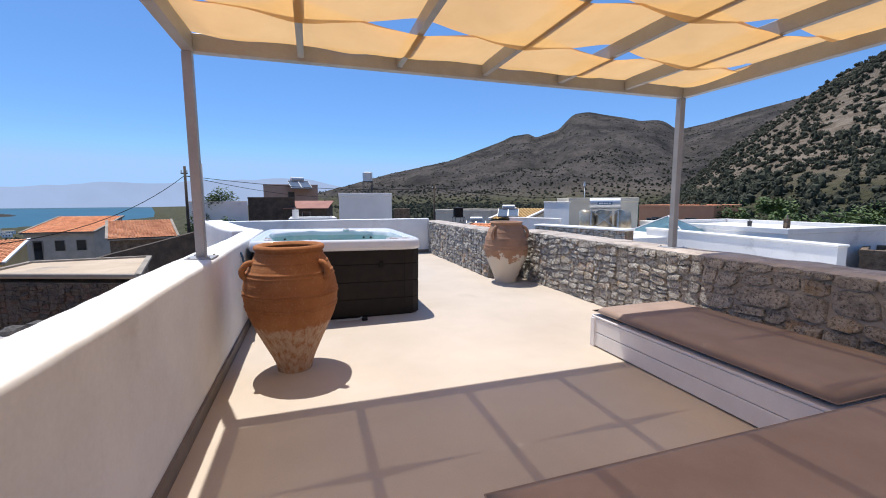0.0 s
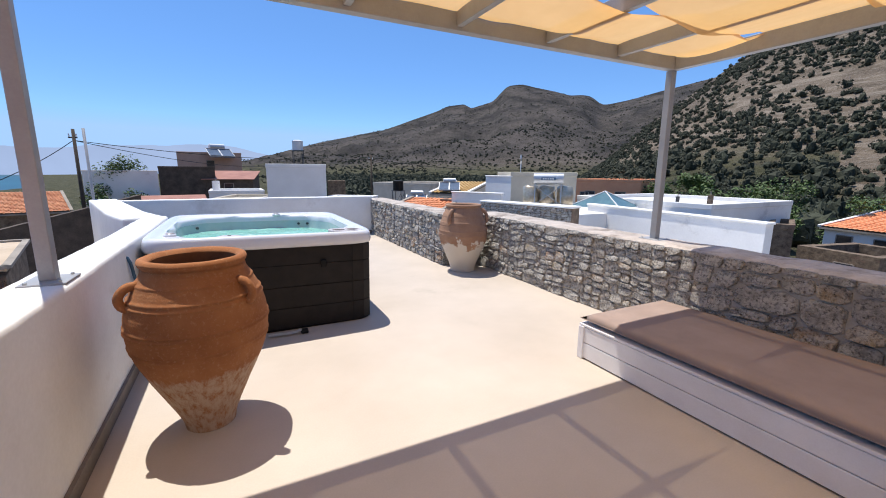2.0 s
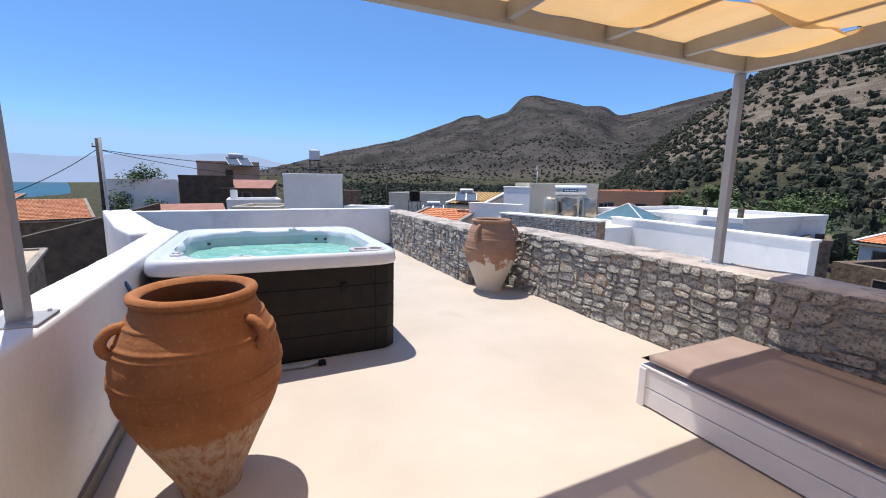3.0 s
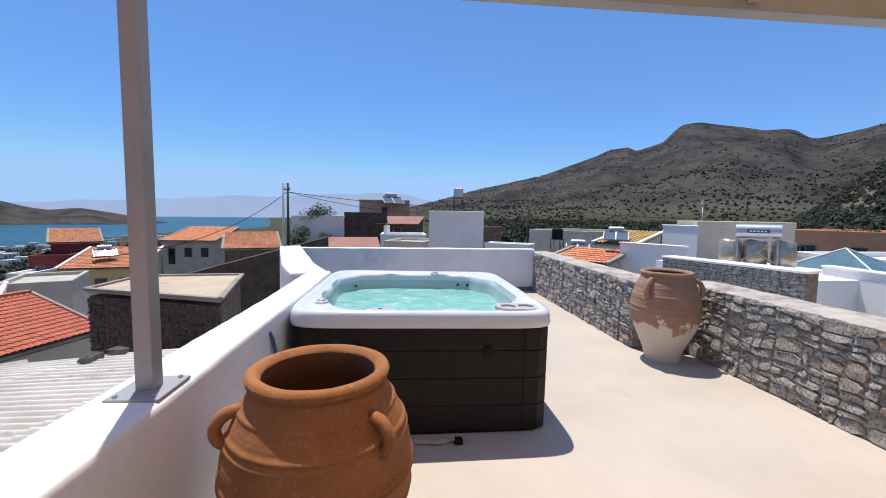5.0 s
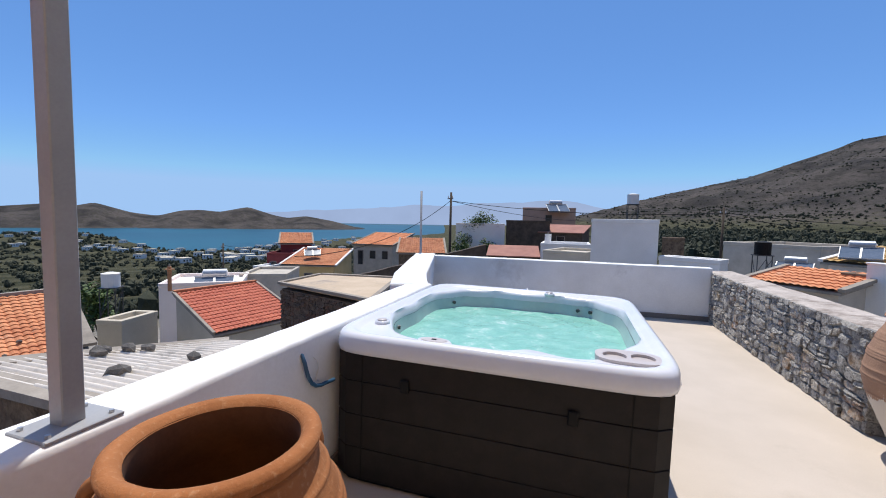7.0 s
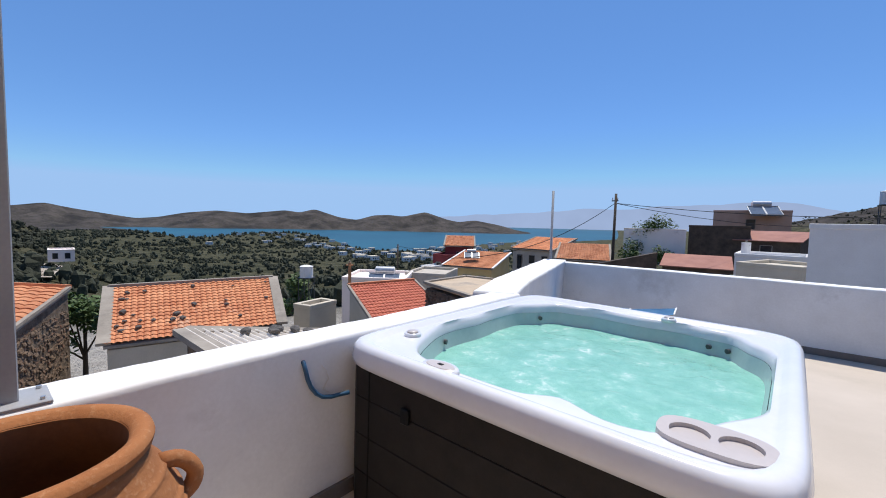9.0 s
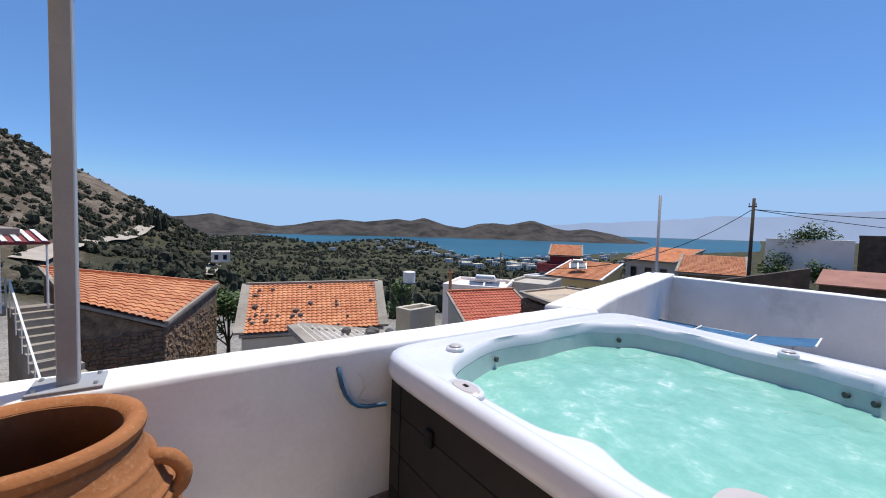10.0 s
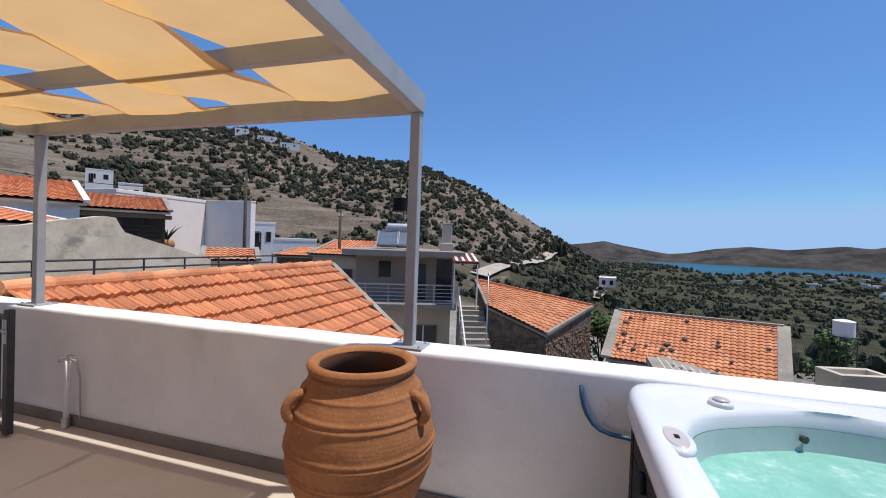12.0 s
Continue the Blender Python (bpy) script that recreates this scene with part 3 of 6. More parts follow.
CREST_TREES = []
for az_, r_, w_, h_ in ((89.6, 250, 6.0, 11.0), (90.3, 246, 5.0, 8.0), (88.9, 256, 5.0, 9.0), (87.4, 262, 6.0, 6.0), (91.2, 240, 5.0, 6.5)):
    x_, y_ = -r_ * math.sin(radians(az_)), r_ * math.cos(radians(az_))
    CREST_TREES.append((x_, y_, ground_z(x_, y_), w_, h_))
scatter("scrub", CREST_TREES + spots_in(5600, 84, 160, 75, 335, 1.0, 5.2, 1, 0.62, 0.02, -0.1) + spots_in(5000, -84, -45, 120, 520, 1.4, 5.8, 2, 0.65, 0.02, -0.1) + spots_in(5200, -64, 2, 450, 1500, 2.0, 5.0, 3, 0.5) + spots_in(2600, -64, -4, 420, 900, 2.5, 5.5, 7, 0.6, 0.01, -0.2), M_BUSH, "dark green scrub dotted over the dry slopes", "shrubs")
scatter("olive_grove", spots_in(3300, 22, 85, 45, 640, 2.0, 4.8, 4, 0.75, 0.018, -0.05) + spots_in(900, 56, 92, 600, 1300, 5, 9, 5, 0.7, 0.01, -0.3) + spots_in(420, -80, -48, 47, 110, 2.0, 4.4, 8, 0.85, 0.02, -0.4) + spots_in(2100, -84, -4, 105, 520, 2.6, 5.4, 6, 0.8, 0.01, -0.2, zmax=14), M_OLIVE, "grey-green olive trees filling the valley", "trees")


def road_strip(points, width):
    bm = bmesh.new()
    pts = []
    for (a0, r0), (a1, r1) in zip(points, points[1:]):
        for k in range(10):
            a, r = a0 + (a1 - a0) * k / 10, r0 + (r1 - r0) * k / 10
            pts.append(Vector((-r * math.sin(radians(a)), r * math.cos(radians(a)), 0)))
    prev = None
    for p, q in zip(pts, pts[1:]):
        d = (q - p).normalized()
        n_ = Vector((-d.y, d.x, 0)) * width / 2
        row = []
        for s in (-1, 1):
            v = p + n_ * s
            row.append(bm.verts.new((v.x, v.y, max(ground_z(v.x, v.y), ground_z(p.x, p.y)) + 0.35)))
        if prev:
            bm.faces.new((prev[0], row[0], row[1], prev[1]))
        prev = row
    return bm


solid("road", road_strip([(99, 105), (95, 150), (91.8, 200), (89.8, 262)], 5.0), M_DIRT, "pale dirt road climbing the hillside", "road", kind="structure")
solid("road", road_strip([(83.5, 95), (82.5, 120), (80.5, 150)], 4.0), M_DIRT, "pale dirt track through the olive groves", "road", kind="structure")

# ---- the roof terrace ----
WALL_TOP = 1.015
FAR_Y = 11.3
PLAN = [(-0.93, -1.6), (4.3, -1.6), (4.3, 7.0), (3.7, 7.3), (3.7, FAR_Y + 0.2), (-2.3, FAR_Y + 0.2), (-0.93, 7.0)]
floor = solid("floor", prism(bmesh.new(), PLAN, -0.3, 0.0), M_FLOOR, "smooth sand-coloured cement terrace floor", "floor", kind="structure")
building = solid("building_below", prism(bmesh.new(), PLAN, -6, -0.304), M_WHITE, "white rendered walls of the house below the terrace", "house", kind="structure")


def swept_wall(path, profile, step=0.05, wobble=0.006, seed=1):
    """A wall with a given cross-section (offset to the left of the path, height) swept along a plan path, hand-plastered uneven."""
    pts = [Vector((*p, 0)) for p in path]
    stations = []
    for a, b in zip(pts, pts[1:]):
        n = max(1, int((b - a).length / step))
        d = (b - a).normalized()
        stations += [(a + (b - a) * k / n, d) for k in range(n)]
    stations.append((pts[-1], d))
    bm = bmesh.new()
    rings = []
    for p, d in stations:
        left = Vector((-d.y, d.x, 0))
        ring = []
        for o, z in profile:
            q = p + left * o + Vector((0, 0, z))
            k = noise.noise(q * 1.3 + Vector((seed, 0, 0))) + 0.5 * noise.noise(q * 5 + Vector((0, seed, 0))) + 0.35 * noise.noise(q * 16)
            w = wobble * k if z > 0.3 else 0
            ring.append(bm.verts.new(q + left * w + Vector((0, 0, w if z > 0.9 else 0))))
        rings.append(ring)
    m = len(profile)
    for a, b in zip(rings, rings[1:]):
        for k in range(m):
            bm.faces.new((a[k], a[(k + 1) % m], b[(k + 1) % m], b[k]))
    bm.faces.new(rings[0][::-1])
    bm.faces.new(rings[-1])
    return bm


def plaster_profile(inner, outer, foot, top):
    return [(-foot, -0.3), (-foot, 0.0), (-inner, top - 0.035), (-inner + 0.003, top - 0.014), (-inner + 0.012, top - 0.004), (-inner + 0.03, top), (outer - 0.03, top), (outer - 0.012, top - 0.004), (outer - 0.003, top - 0.015), (outer, top - 0.04), (outer + 0.01, -0.3)]


wall_west = solid("wall_west", swept_wall([(-0.75, -1.6), (-0.75, 7.25)], plaster_profile(0.10, 0.18, 0.09, WALL_TOP), seed=3), M_WHITE,
                  "hand-plastered white parapet with soft uneven edges", "wall", kind="structure", smooth=True)
wall_splay = solid("wall_splay", swept_wall([(-0.86, 7.12), (-1.02, 7.5), (-1.25, 8.1), (-2.24, FAR_Y + 0.1)], plaster_profile(0.21, 0.24, 0.17, WALL_TOP + 0.004), seed=5), M_WHITE,
                   "white parapet splaying outwards behind the hot tub", "wall", kind="structure", smooth=True)
bm = swept_wall([(-2.3, FAR_Y + 0.12), (3.32, FAR_Y + 0.12)], plaster_profile(0.12, 0.13, 0.13, 0.985), seed=8)
wall_north = solid("wall_north", bm, M_WHITE, "white plastered parapet closing the terrace end", "wall", kind="structure", smooth=True)
bm = swept_wall([(-1.0, -1.72), (4.4, -1.72)], plaster_profile(-0.12, 0.28, -0.12, 2.6), seed=9)
wall_south = solid("wall_south", bm, M_WHITE, "plain white house wall behind the seating", "wall", kind="structure", smooth=True)

for n_, (a_, b_, off) in enumerate((((-0.655, -1.55), (-0.655, 7.2), 0.0), ((-1.9, FAR_Y - 0.012), (3.3, FAR_Y - 0.012), 0.0))):
    d_ = (Vector(b_) - Vector(a_)).normalized()
    nrm = Vector((d_.y, -d_.x)) * 0.018
    o_ = [Vector(a_) - nrm * 1.5, Vector(b_) - nrm * 1.5, Vector(b_) + nrm, Vector(a_) + nrm]
    solid("baseboard", prism(bmesh.new(), [tuple(v) for v in o_], 0.001, 0.095), M_SKIRT, "dark taupe painted cement skirting", "skirting", kind="structure")

# field-stone wall: a mortar core, a cap, and stones laid in it
EAST = [(3.95, -1.6), (4.42, -1.6), (4.42, 6.95), (3.78, 7.35), (3.78, FAR_Y + 0.3), (3.32, FAR_Y + 0.3), (3.32, 7.12), (3.95, 7.05)]
wall_east = solid("wall_east", prism(bmesh.new(), EAST, -0.3, 0.86), M_MORTAR, "low field-stone wall in grey and rust tones", "wall", kind="structure")


def wall_cap():
    bm = bmesh.new()
    rng = random.Random(4)
    for x0, x1, y0, y1 in ((3.948, 4.45, -1.62, 7.08), (3.318, 3.80, 7.085, FAR_Y + 0.33)):
        ny, nx = int((y1 - y0) / 0.09), 7
        grid = []
        for j in range(ny + 1):
            row = []
            for i in range(nx + 1):
                x, y = x0 + (x1 - x0) * i / nx, y0 + (y1 - y0) * j / ny
                k = noise.noise(Vector((x * 4, y * 4, 0)))
                edge = 0.014 * noise.noise(Vector((i * 9.0, y * 5, 3))) if i in (0, nx) else 0
                row.append(bm.verts.new((x + edge, y, 0.912 + 0.010 * k - (0.02 if i in (0, nx) else 0))))
            grid.append(row)
        for j in range(ny):
            for i in range(nx):
                bm.faces.new((grid[j][i], grid[j][i + 1], grid[j + 1][i + 1], grid[j + 1][i]))
        rim = [g[0] for g in grid] + grid[-1][1:] + [g[-1] for g in grid[-2::-1]] + grid[0][-2:0:-1]
        low = [bm.verts.new((v.co.x, v.co.y, 0.85)) for v in rim]
        for k in range(len(rim)):
            bm.faces.new((rim[k], low[k], low[(k + 1) % len(rim)], rim[(k + 1) % len(rim)]))
        bm.faces.new(low)
    return bm


part("cap", wall_cap(), M_CAP, wall_east, "flat mortar and flagstone wall cap")


def rubble(length, height, rng, size, big_from=99.0):
    """Roughly squared stones of a rubble wall, uneven in height and width: outlines in wall coordinates, larger ones past big_from."""
    cells = []

    def split(x0, x1, z0, z1):
        w, h = x1 - x0, z1 - z0
        k = size * (1.65 if x0 > big_from else 1.0)
        mw, mh = k * rng.uniform(1.0, 2.5), k * rng.uniform(0.55, 1.35)
        c = rng.uniform(0.34, 0.66)
        if h > mh and h / mh >= w / mw:
            split(x0, x1, z0, z0 + h * c)
            split(x0, x1, z0 + h * c, z1)
        elif w > mw:
            split(x0, x0 + w * c, z0, z1)
            split(x0 + w * c, x1, z0, z1)
        else:
            cells.append((x0, x1, z0, z1))

    x = 0.0
    while x < length - 0.01:
        nxt = min(length, x + rng.uniform(0.7, 1.3))
        split(x, nxt if length - nxt > 0.3 else length, 0.0, height)
        x = nxt if length - nxt > 0.3 else length

    def bend(x, z):
        """Joints wander; the wall's own edges stay."""
        e = min(1.0, x / 0.05, (length - x) / 0.05) if 0 < x < length else 0.0
        f = min(1.0, z / 0.05, (height - z) / 0.05) if 0 < z < height else 0.0
        q = Vector((x * 2.3, z * 2.3, size * 9))
        p = Vector((x * 11, z * 11, size * 5))
        return (x + e * (0.07 * noise.noise(q) + 0.016 * noise.noise(p)), z + f * (0.06 * noise.noise(q + Vector((7, 3, 0))) + 0.016 * noise.noise(p + Vector((5, 9, 0)))))

    out = []
    for x0, x1, z0, z1 in cells:
        w, h, poly = x1 - x0, z1 - z0, []
        r = [rng.uniform(0.10, 0.30) for _ in range(4)]
        for px, pz in ((x0 + w * r[0], z0), (x1 - w * r[1], z0), (x1, z0 + h * r[1]), (x1, z1 - h * r[2]), (x1 - w * r[2], z1), (x0 + w * r[3], z1), (x0, z1 - h * r[3]), (x0, z0 + h * r[0])):
            poly.append(bend(px, pz))
        out.append(poly)
    out.sort(key=lambda p: p[0][0])
    return out


def stone_block(poly, d, rng, gap=0.004):
    """One flat-faced stone over an outline, centred on its middle, bulging to -y, its face leaning a little."""
    cx, cz = sum(p[0] for p in poly) / len(poly), sum(p[1] for p in poly) / len(poly)
    w, h = max(p[0] for p in poly) - min(p[0] for p in poly), max(p[1] for p in poly) - min(p[1] for p in poly)
    pts = []
    for (px, pz), (qx, qz) in zip(poly, poly[1:] + poly[:1]):
        if math.hypot(qx - px, qz - pz) < 0.012:
            continue
        pts.append((px - cx, pz - cz))
    n = len(pts)
    if n < 3:
        return None
    sx, sz = max(0.5, 1 - 2 * gap / w), max(0.5, 1 - 2 * gap / h)
    tx, tz = rng.uniform(-0.5, 0.5) / w, rng.uniform(-0.9, 0.2) / h
    verts = [(x * sx, 0.02, z * sz) for x, z in pts]
    verts += [(x * sx * 0.985, -d * rng.uniform(0.3, 0.8), z * sz * 0.97) for x, z in pts]
    verts += [(x * sx * rng.uniform(0.82, 0.95), -d * (1.1 + tx * x + tz * z + rng.uniform(-0.15, 0.15)), z * sz * rng.uniform(0.80, 0.93)) for x, z in pts]
    verts.append((rng.uniform(-0.12, 0.12) * w, -d * rng.uniform(1.0, 1.4), rng.uniform(-0.12, 0.12) * h))
    faces = []
    for k in range(n):
        k2 = (k + 1) % n
        faces += [(k, k2, n + k2, n + k), (n + k, n + k2, 2 * n + k2, 2 * n + k), (2 * n + k, 2 * n + k2, 3 * n)]
    return (cx, cz), verts, faces


def lay_stones(m, length, height, parent, mat, seed, singles=0, small=1.0, depth=0.022, name="stone", big_from=99.0):
    """Lay stones on the plane m (x along, z up, -y out): the first ones as pieces of their own, the others joined."""
    rng = random.Random(seed)
    rest_v, rest_f = [], []
    stones = [q for q in (stone_block(p, depth * rng.uniform(0.5, 1.5), rng) for p in rubble(length, height, rng, 0.145 * small, big_from)) if q]
    for i, ((u, v), verts, faces) in enumerate(stones):
        mm = m @ Matrix.Translation((u, 0, v))
        if i < singles:
            ob = new(name, mesh_from(name, verts, faces, mat))
            ob.parent = parent
            ob.matrix_basis = parent.matrix_basis.inverted() @ mm
        else:
            k = len(rest_v)
            rest_v += [mm @ Vector(p) for p in verts]
            rest_f += [[k + j for j in f] for f in faces]
    if rest_v:
        ob = new("stonework", mesh_from("stonework", rest_v, rest_f, mat))
        ob.parent = parent
        ob.matrix_basis = parent.matrix_basis.inverted()
        tagged(ob, kind="stuff")
    return stones


# ---- hot tub ----
TUB = thing("hot_tub", pose(0.415, 6.245, 0, 0, 0.8, 0) @ Matrix.Diagonal((1.0, 1.005, 1.035, 1)), "square hot tub with white rim, brown cladding and turquoise water", "hot tub")


def squircle(a, b, n, t):
    c, s = math.cos(t), math.sin(t)
    r = (abs(c / a) ** n + abs(s / b) ** n) ** (-1 / n)
    return Vector((r * c, r * s, 0))


def basin_edge(t):
    p = squircle(0.93, 1.02, 4.2, t)
    deg = math.degrees(t) % 360
    cut = 0.0
    for centre, wide, deepness in ((222, 14, 0.07), (318, 12, 0.09), (284, 7, 0.09), (135, 7, 0.05), (45, 7, 0.05), (180, 12, 0.03), (90, 14, 0.035), (62, 5, 0.03), (118, 5, 0.03)):
        d = min(abs(deg - centre), 360 - abs(deg - centre))
        cut += deepness * math.exp(-(d / wide) ** 2)
    return p * (1 - cut) + Vector((0.0, 0.02, 0))


def tub_rim():
    bm = bmesh.new()
    N = 144
    rings = []
    spec = [("o", 0.03, 0.835), ("o", 0.0, 0.845), ("o", -0.008, 0.875), ("o", 0.0, 0.935), ("o", 0.012, 0.958), ("o", 0.04, 0.968), ("o", 0.075, 0.962), ("o", 0.095, 0.945), ("o", 0.12, 0.94),
            ("i", -0.035, 0.942), ("i", -0.012, 0.936), ("i", 0.004, 0.915), ("i", 0.012, 0.868)]
    for kind, inset, z in spec:
        ring = []
        for k in range(N):
            t = 2 * math.pi * (k + 0.5) / N
            if kind == "o":
                p = squircle(1.055 - inset, 1.165 - inset, 11, t)
            else:
                p = basin_edge(t)
                p = p * (1 - inset / p.length)
                q = squircle(1.055 - 0.125, 1.165 - 0.125, 11, t)
                if p.length > q.length:
                    p = q
            ring.append(bm.verts.new((p.x, p.y, z)))
        rings.append(ring)
    for a, b in zip(rings, rings[1:]):
        for k in range(N):
            bm.faces.new((a[k], a[(k + 1) % N], b[(k + 1) % N], b[k]))
    return bm


rim = part("rim", tub_rim(), M_ACRYL, TUB, "glossy white acrylic rim", True)


def tub_basin():
    bm = bmesh.new()
    N = 144
    rings = []
    for inset, z in ((0.0125, 0.868), (0.03, 0.79), (0.06, 0.7), (0.12, 0.55), (0.3, 0.5)):
        ring = []
        for k in range(N):
            t = 2 * math.pi * (k + 0.5) / N
            p = basin_edge(t)
            p = p * (1 - (inset + 0.002) / p.length)
            q = squircle(1.055 - 0.125, 1.165 - 0.125, 11, t)
            if p.length > q.length * 0.985:
                p = q * 0.985
            ring.append(bm.verts.new((p.x, p.y, z)))
        rings.append(ring)
    for a, b in zip(rings, rings[1:]):
        for k in range(N):
            bm.faces.new((a[k], a[(k + 1) % N], b[(k + 1) % N], b[k]))
    bm.faces.new(rings[-1])
    return bm


part("basin", tub_basin(), M_BASIN, TUB, "pale grey-green moulded basin", True)


def tub_water():
    bm = bmesh.new()
    N = 144
    mid = bm.verts.new((0.0, 0, 0.768))
    last = None
    for s in np.linspace(0.03, 1, 34):
        ring = []
        for k in range(N):
            t = 2 * math.pi * (k + 0.5) / N
            p = basin_edge(t)
            p = p * (1 - 0.022 / p.length) * float(s)
            w = 0.013 * noise.fractal(Vector((p.x * 4, p.y * 4, 0)), 1.0, 2.0, 3) + 0.03 * math.exp(-((p.x - 0.55) ** 2 + (p.y - 0.45) ** 2) / 0.03) * (0.5 + noise.noise(p * 14))
            ring.append(bm.verts.new((p.x, p.y, 0.768 + w * (1 if s < 0.97 else 0.2))))
        for k in range(N):
            if last is None:
                bm.faces.new((mid, ring[k], ring[(k + 1) % N]))
            else:
                bm.faces.new((last[k], ring[k], ring[(k + 1) % N], last[(k + 1) % N]))
        last = ring
    return bm


part("water", tub_water(), M_WATER, TUB, "bubbling milky turquoise water", True)


def rounded_panel(a, b, z0, z1, inset=0.0):
    bm = bmesh.new()
    N = 96
    rings = []
    for ins, z in ((0.005, z0), (0.0, z0 + 0.004), (0.0, z1 - 0.004), (0.005, z1)):
        rings.append([bm.verts.new((*squircle(a - ins - inset, b - ins - inset, 22, 2 * math.pi * (k + 0.5) / N).xy, z)) for k in range(N)])
    for p, q in zip(rings, rings[1:]):
        for k in range(N):
            bm.faces.new((p[k], p[(k + 1) % N], q[(k + 1) % N], q[k]))
    return bm


part("core", rounded_panel(1.0, 1.11, 0.0, 0.84), M_BLACK, TUB, "dark recess behind the cladding")
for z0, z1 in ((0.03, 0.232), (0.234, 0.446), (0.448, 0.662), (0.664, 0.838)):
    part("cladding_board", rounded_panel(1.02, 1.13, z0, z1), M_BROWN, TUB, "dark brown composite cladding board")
for x_ in (-0.80, 0.80):
    part("corner_seam", a_box(x_ - 0.003, -1.134, 0.03, x_ + 0.003, -1.128, 0.836), M_BLACK, TUB)
for x_, z_ in ((-0.50, 0.68), (0.50, 0.66)):
    part("latch", a_box(x_ - 0.028, -1.152, z_ - 0.04, x_ + 0.028, -1.128, z_ + 0.04, bevel=0.006), M_BLACK, TUB, "black plastic cover latch")


def disc(bm, x, y, z0, z1, rx, ry=None, seg=28, top=0.9):
    ry = ry or rx
    lo, mi, hi = [], [], []
    for k in range(seg):
        c, s = math.cos(2 * math.pi * k / seg), math.sin(2 * math.pi * k / seg)
        lo.append(bm.verts.new((x + rx * c, y + ry * s, z0)))
        mi.append(bm.verts.new((x + rx * c, y + ry * s, z0 + (z1 - z0) * 0.6)))
        hi.append(bm.verts.new((x + rx * top * c, y + ry * top * s, z1)))
    for a, b in ((lo, mi), (mi, hi)):
        for k in range(seg):
            bm.faces.new((a[k], a[(k + 1) % seg], b[(k + 1) % seg], b[k]))
    bm.faces.new(lo[::-1])
    bm.faces.new(hi)
    return bm


panel = part("control_panel", disc(bmesh.new(), -0.345, -1.055, 0.935, 0.962, 0.115, 0.066), M_ACRYL, TUB, "oval white control panel", True)
part("panel_face", disc(bmesh.new(), -0.345, -1.055, 0.955, 0.966, 0.09, 0.045), M_PLATE, panel, "grey keypad face")
part("display", a_box(-0.36, -1.062, 0.96, -0.33, -1.044, 0.9685), M_BLACK, panel, "small black display")
def cup_plate(cx, cy, rx, ry, cups, r, z0, z1):
    """A rounded plate with two round holes through it."""
    bm = bmesh.new()
    edges = []
    for x, y, a, b, n, power in [(cx, cy, rx, ry, 44, 3.0)] + [(x, y, r, r, 26, 2.0) for x, y in cups]:
        p = [squircle(a, b, power, 2 * math.pi * k / n) + Vector((x, y, 0)) for k in range(n)]
        hi = [bm.verts.new((q.x, q.y, z1)) for q in p]
        lo = [bm.verts.new((q.x, q.y, z0)) for q in p]
        for k in range(n):
            bm.faces.new((hi[k], hi[(k + 1) % n], lo[(k + 1) % n], lo[k]))
        edges += [bm.edges.get((hi[k], hi[(k + 1) % n])) for k in range(n)]
    bmesh.ops.triangle_fill(bm, use_beauty=True, use_dissolve=False, edges=edges)
    return bm


CUPS = ((0.715, -0.895), (0.868, -0.885))
plate = part("cup_plate", cup_plate(0.79, -0.885, 0.182, 0.115, CUPS, 0.066, 0.925, 0.958), M_PLATE, TUB, "taupe cup-holder plate")
for x_, y_ in CUPS:
    part("cup_bottom", disc(bmesh.new(), x_, y_, 0.925, 0.942, 0.0655, top=0.99), M_PLATE, plate, "sunken cup recess")
for x_, y_ in ((-0.855, -0.74), (0.24, 1.06)):
    k_ = part("air_knob", disc(bmesh.new(), x_, y_, 0.935, 0.962, 0.055), M_ACRYL, TUB, "round white air-control knob", True)
    part("knob_cap", disc(bmesh.new(), x_, y_, 0.958, 0.972, 0.036), M_PLATE, k_, smooth=True)
for t_ in (54, 60, 134, 205):
    p_ = basin_edge(radians(t_))
    p_ = p_ * (1 - 0.03 / p_.length)
    d_ = Vector((p_.x, p_.y, 0)).normalized()
    part("jet", a_rod((p_.x, p_.y, 0.825), (p_.x - d_.x * 0.02, p_.y - d_.y * 0.02, 0.825), 0.017, 18), M_DARK, TUB, "round dark water jet")

# ---- pithoi ----
def handle_bm(r0, z0, z1, out, thick, angle):
    pts = []
    for k in range(13):
        s = k / 12
        a = math.pi * s
        rr = r0(z0 + (z1 - z0) * (1 - math.cos(a)) / 2) - 0.012 + out * math.sin(a) ** 0.8
        pts.append((rr * math.cos(angle), rr * math.sin(angle), z0 + (z1 - z0) * (1 - math.cos(a)) / 2 + 0.02 * math.sin(a)))
    return tube(pts, [thick * (1.15 if k in (0, 12) else 0.92 + 0.1 * abs(k - 6) / 6) for k in range(13)], 10)


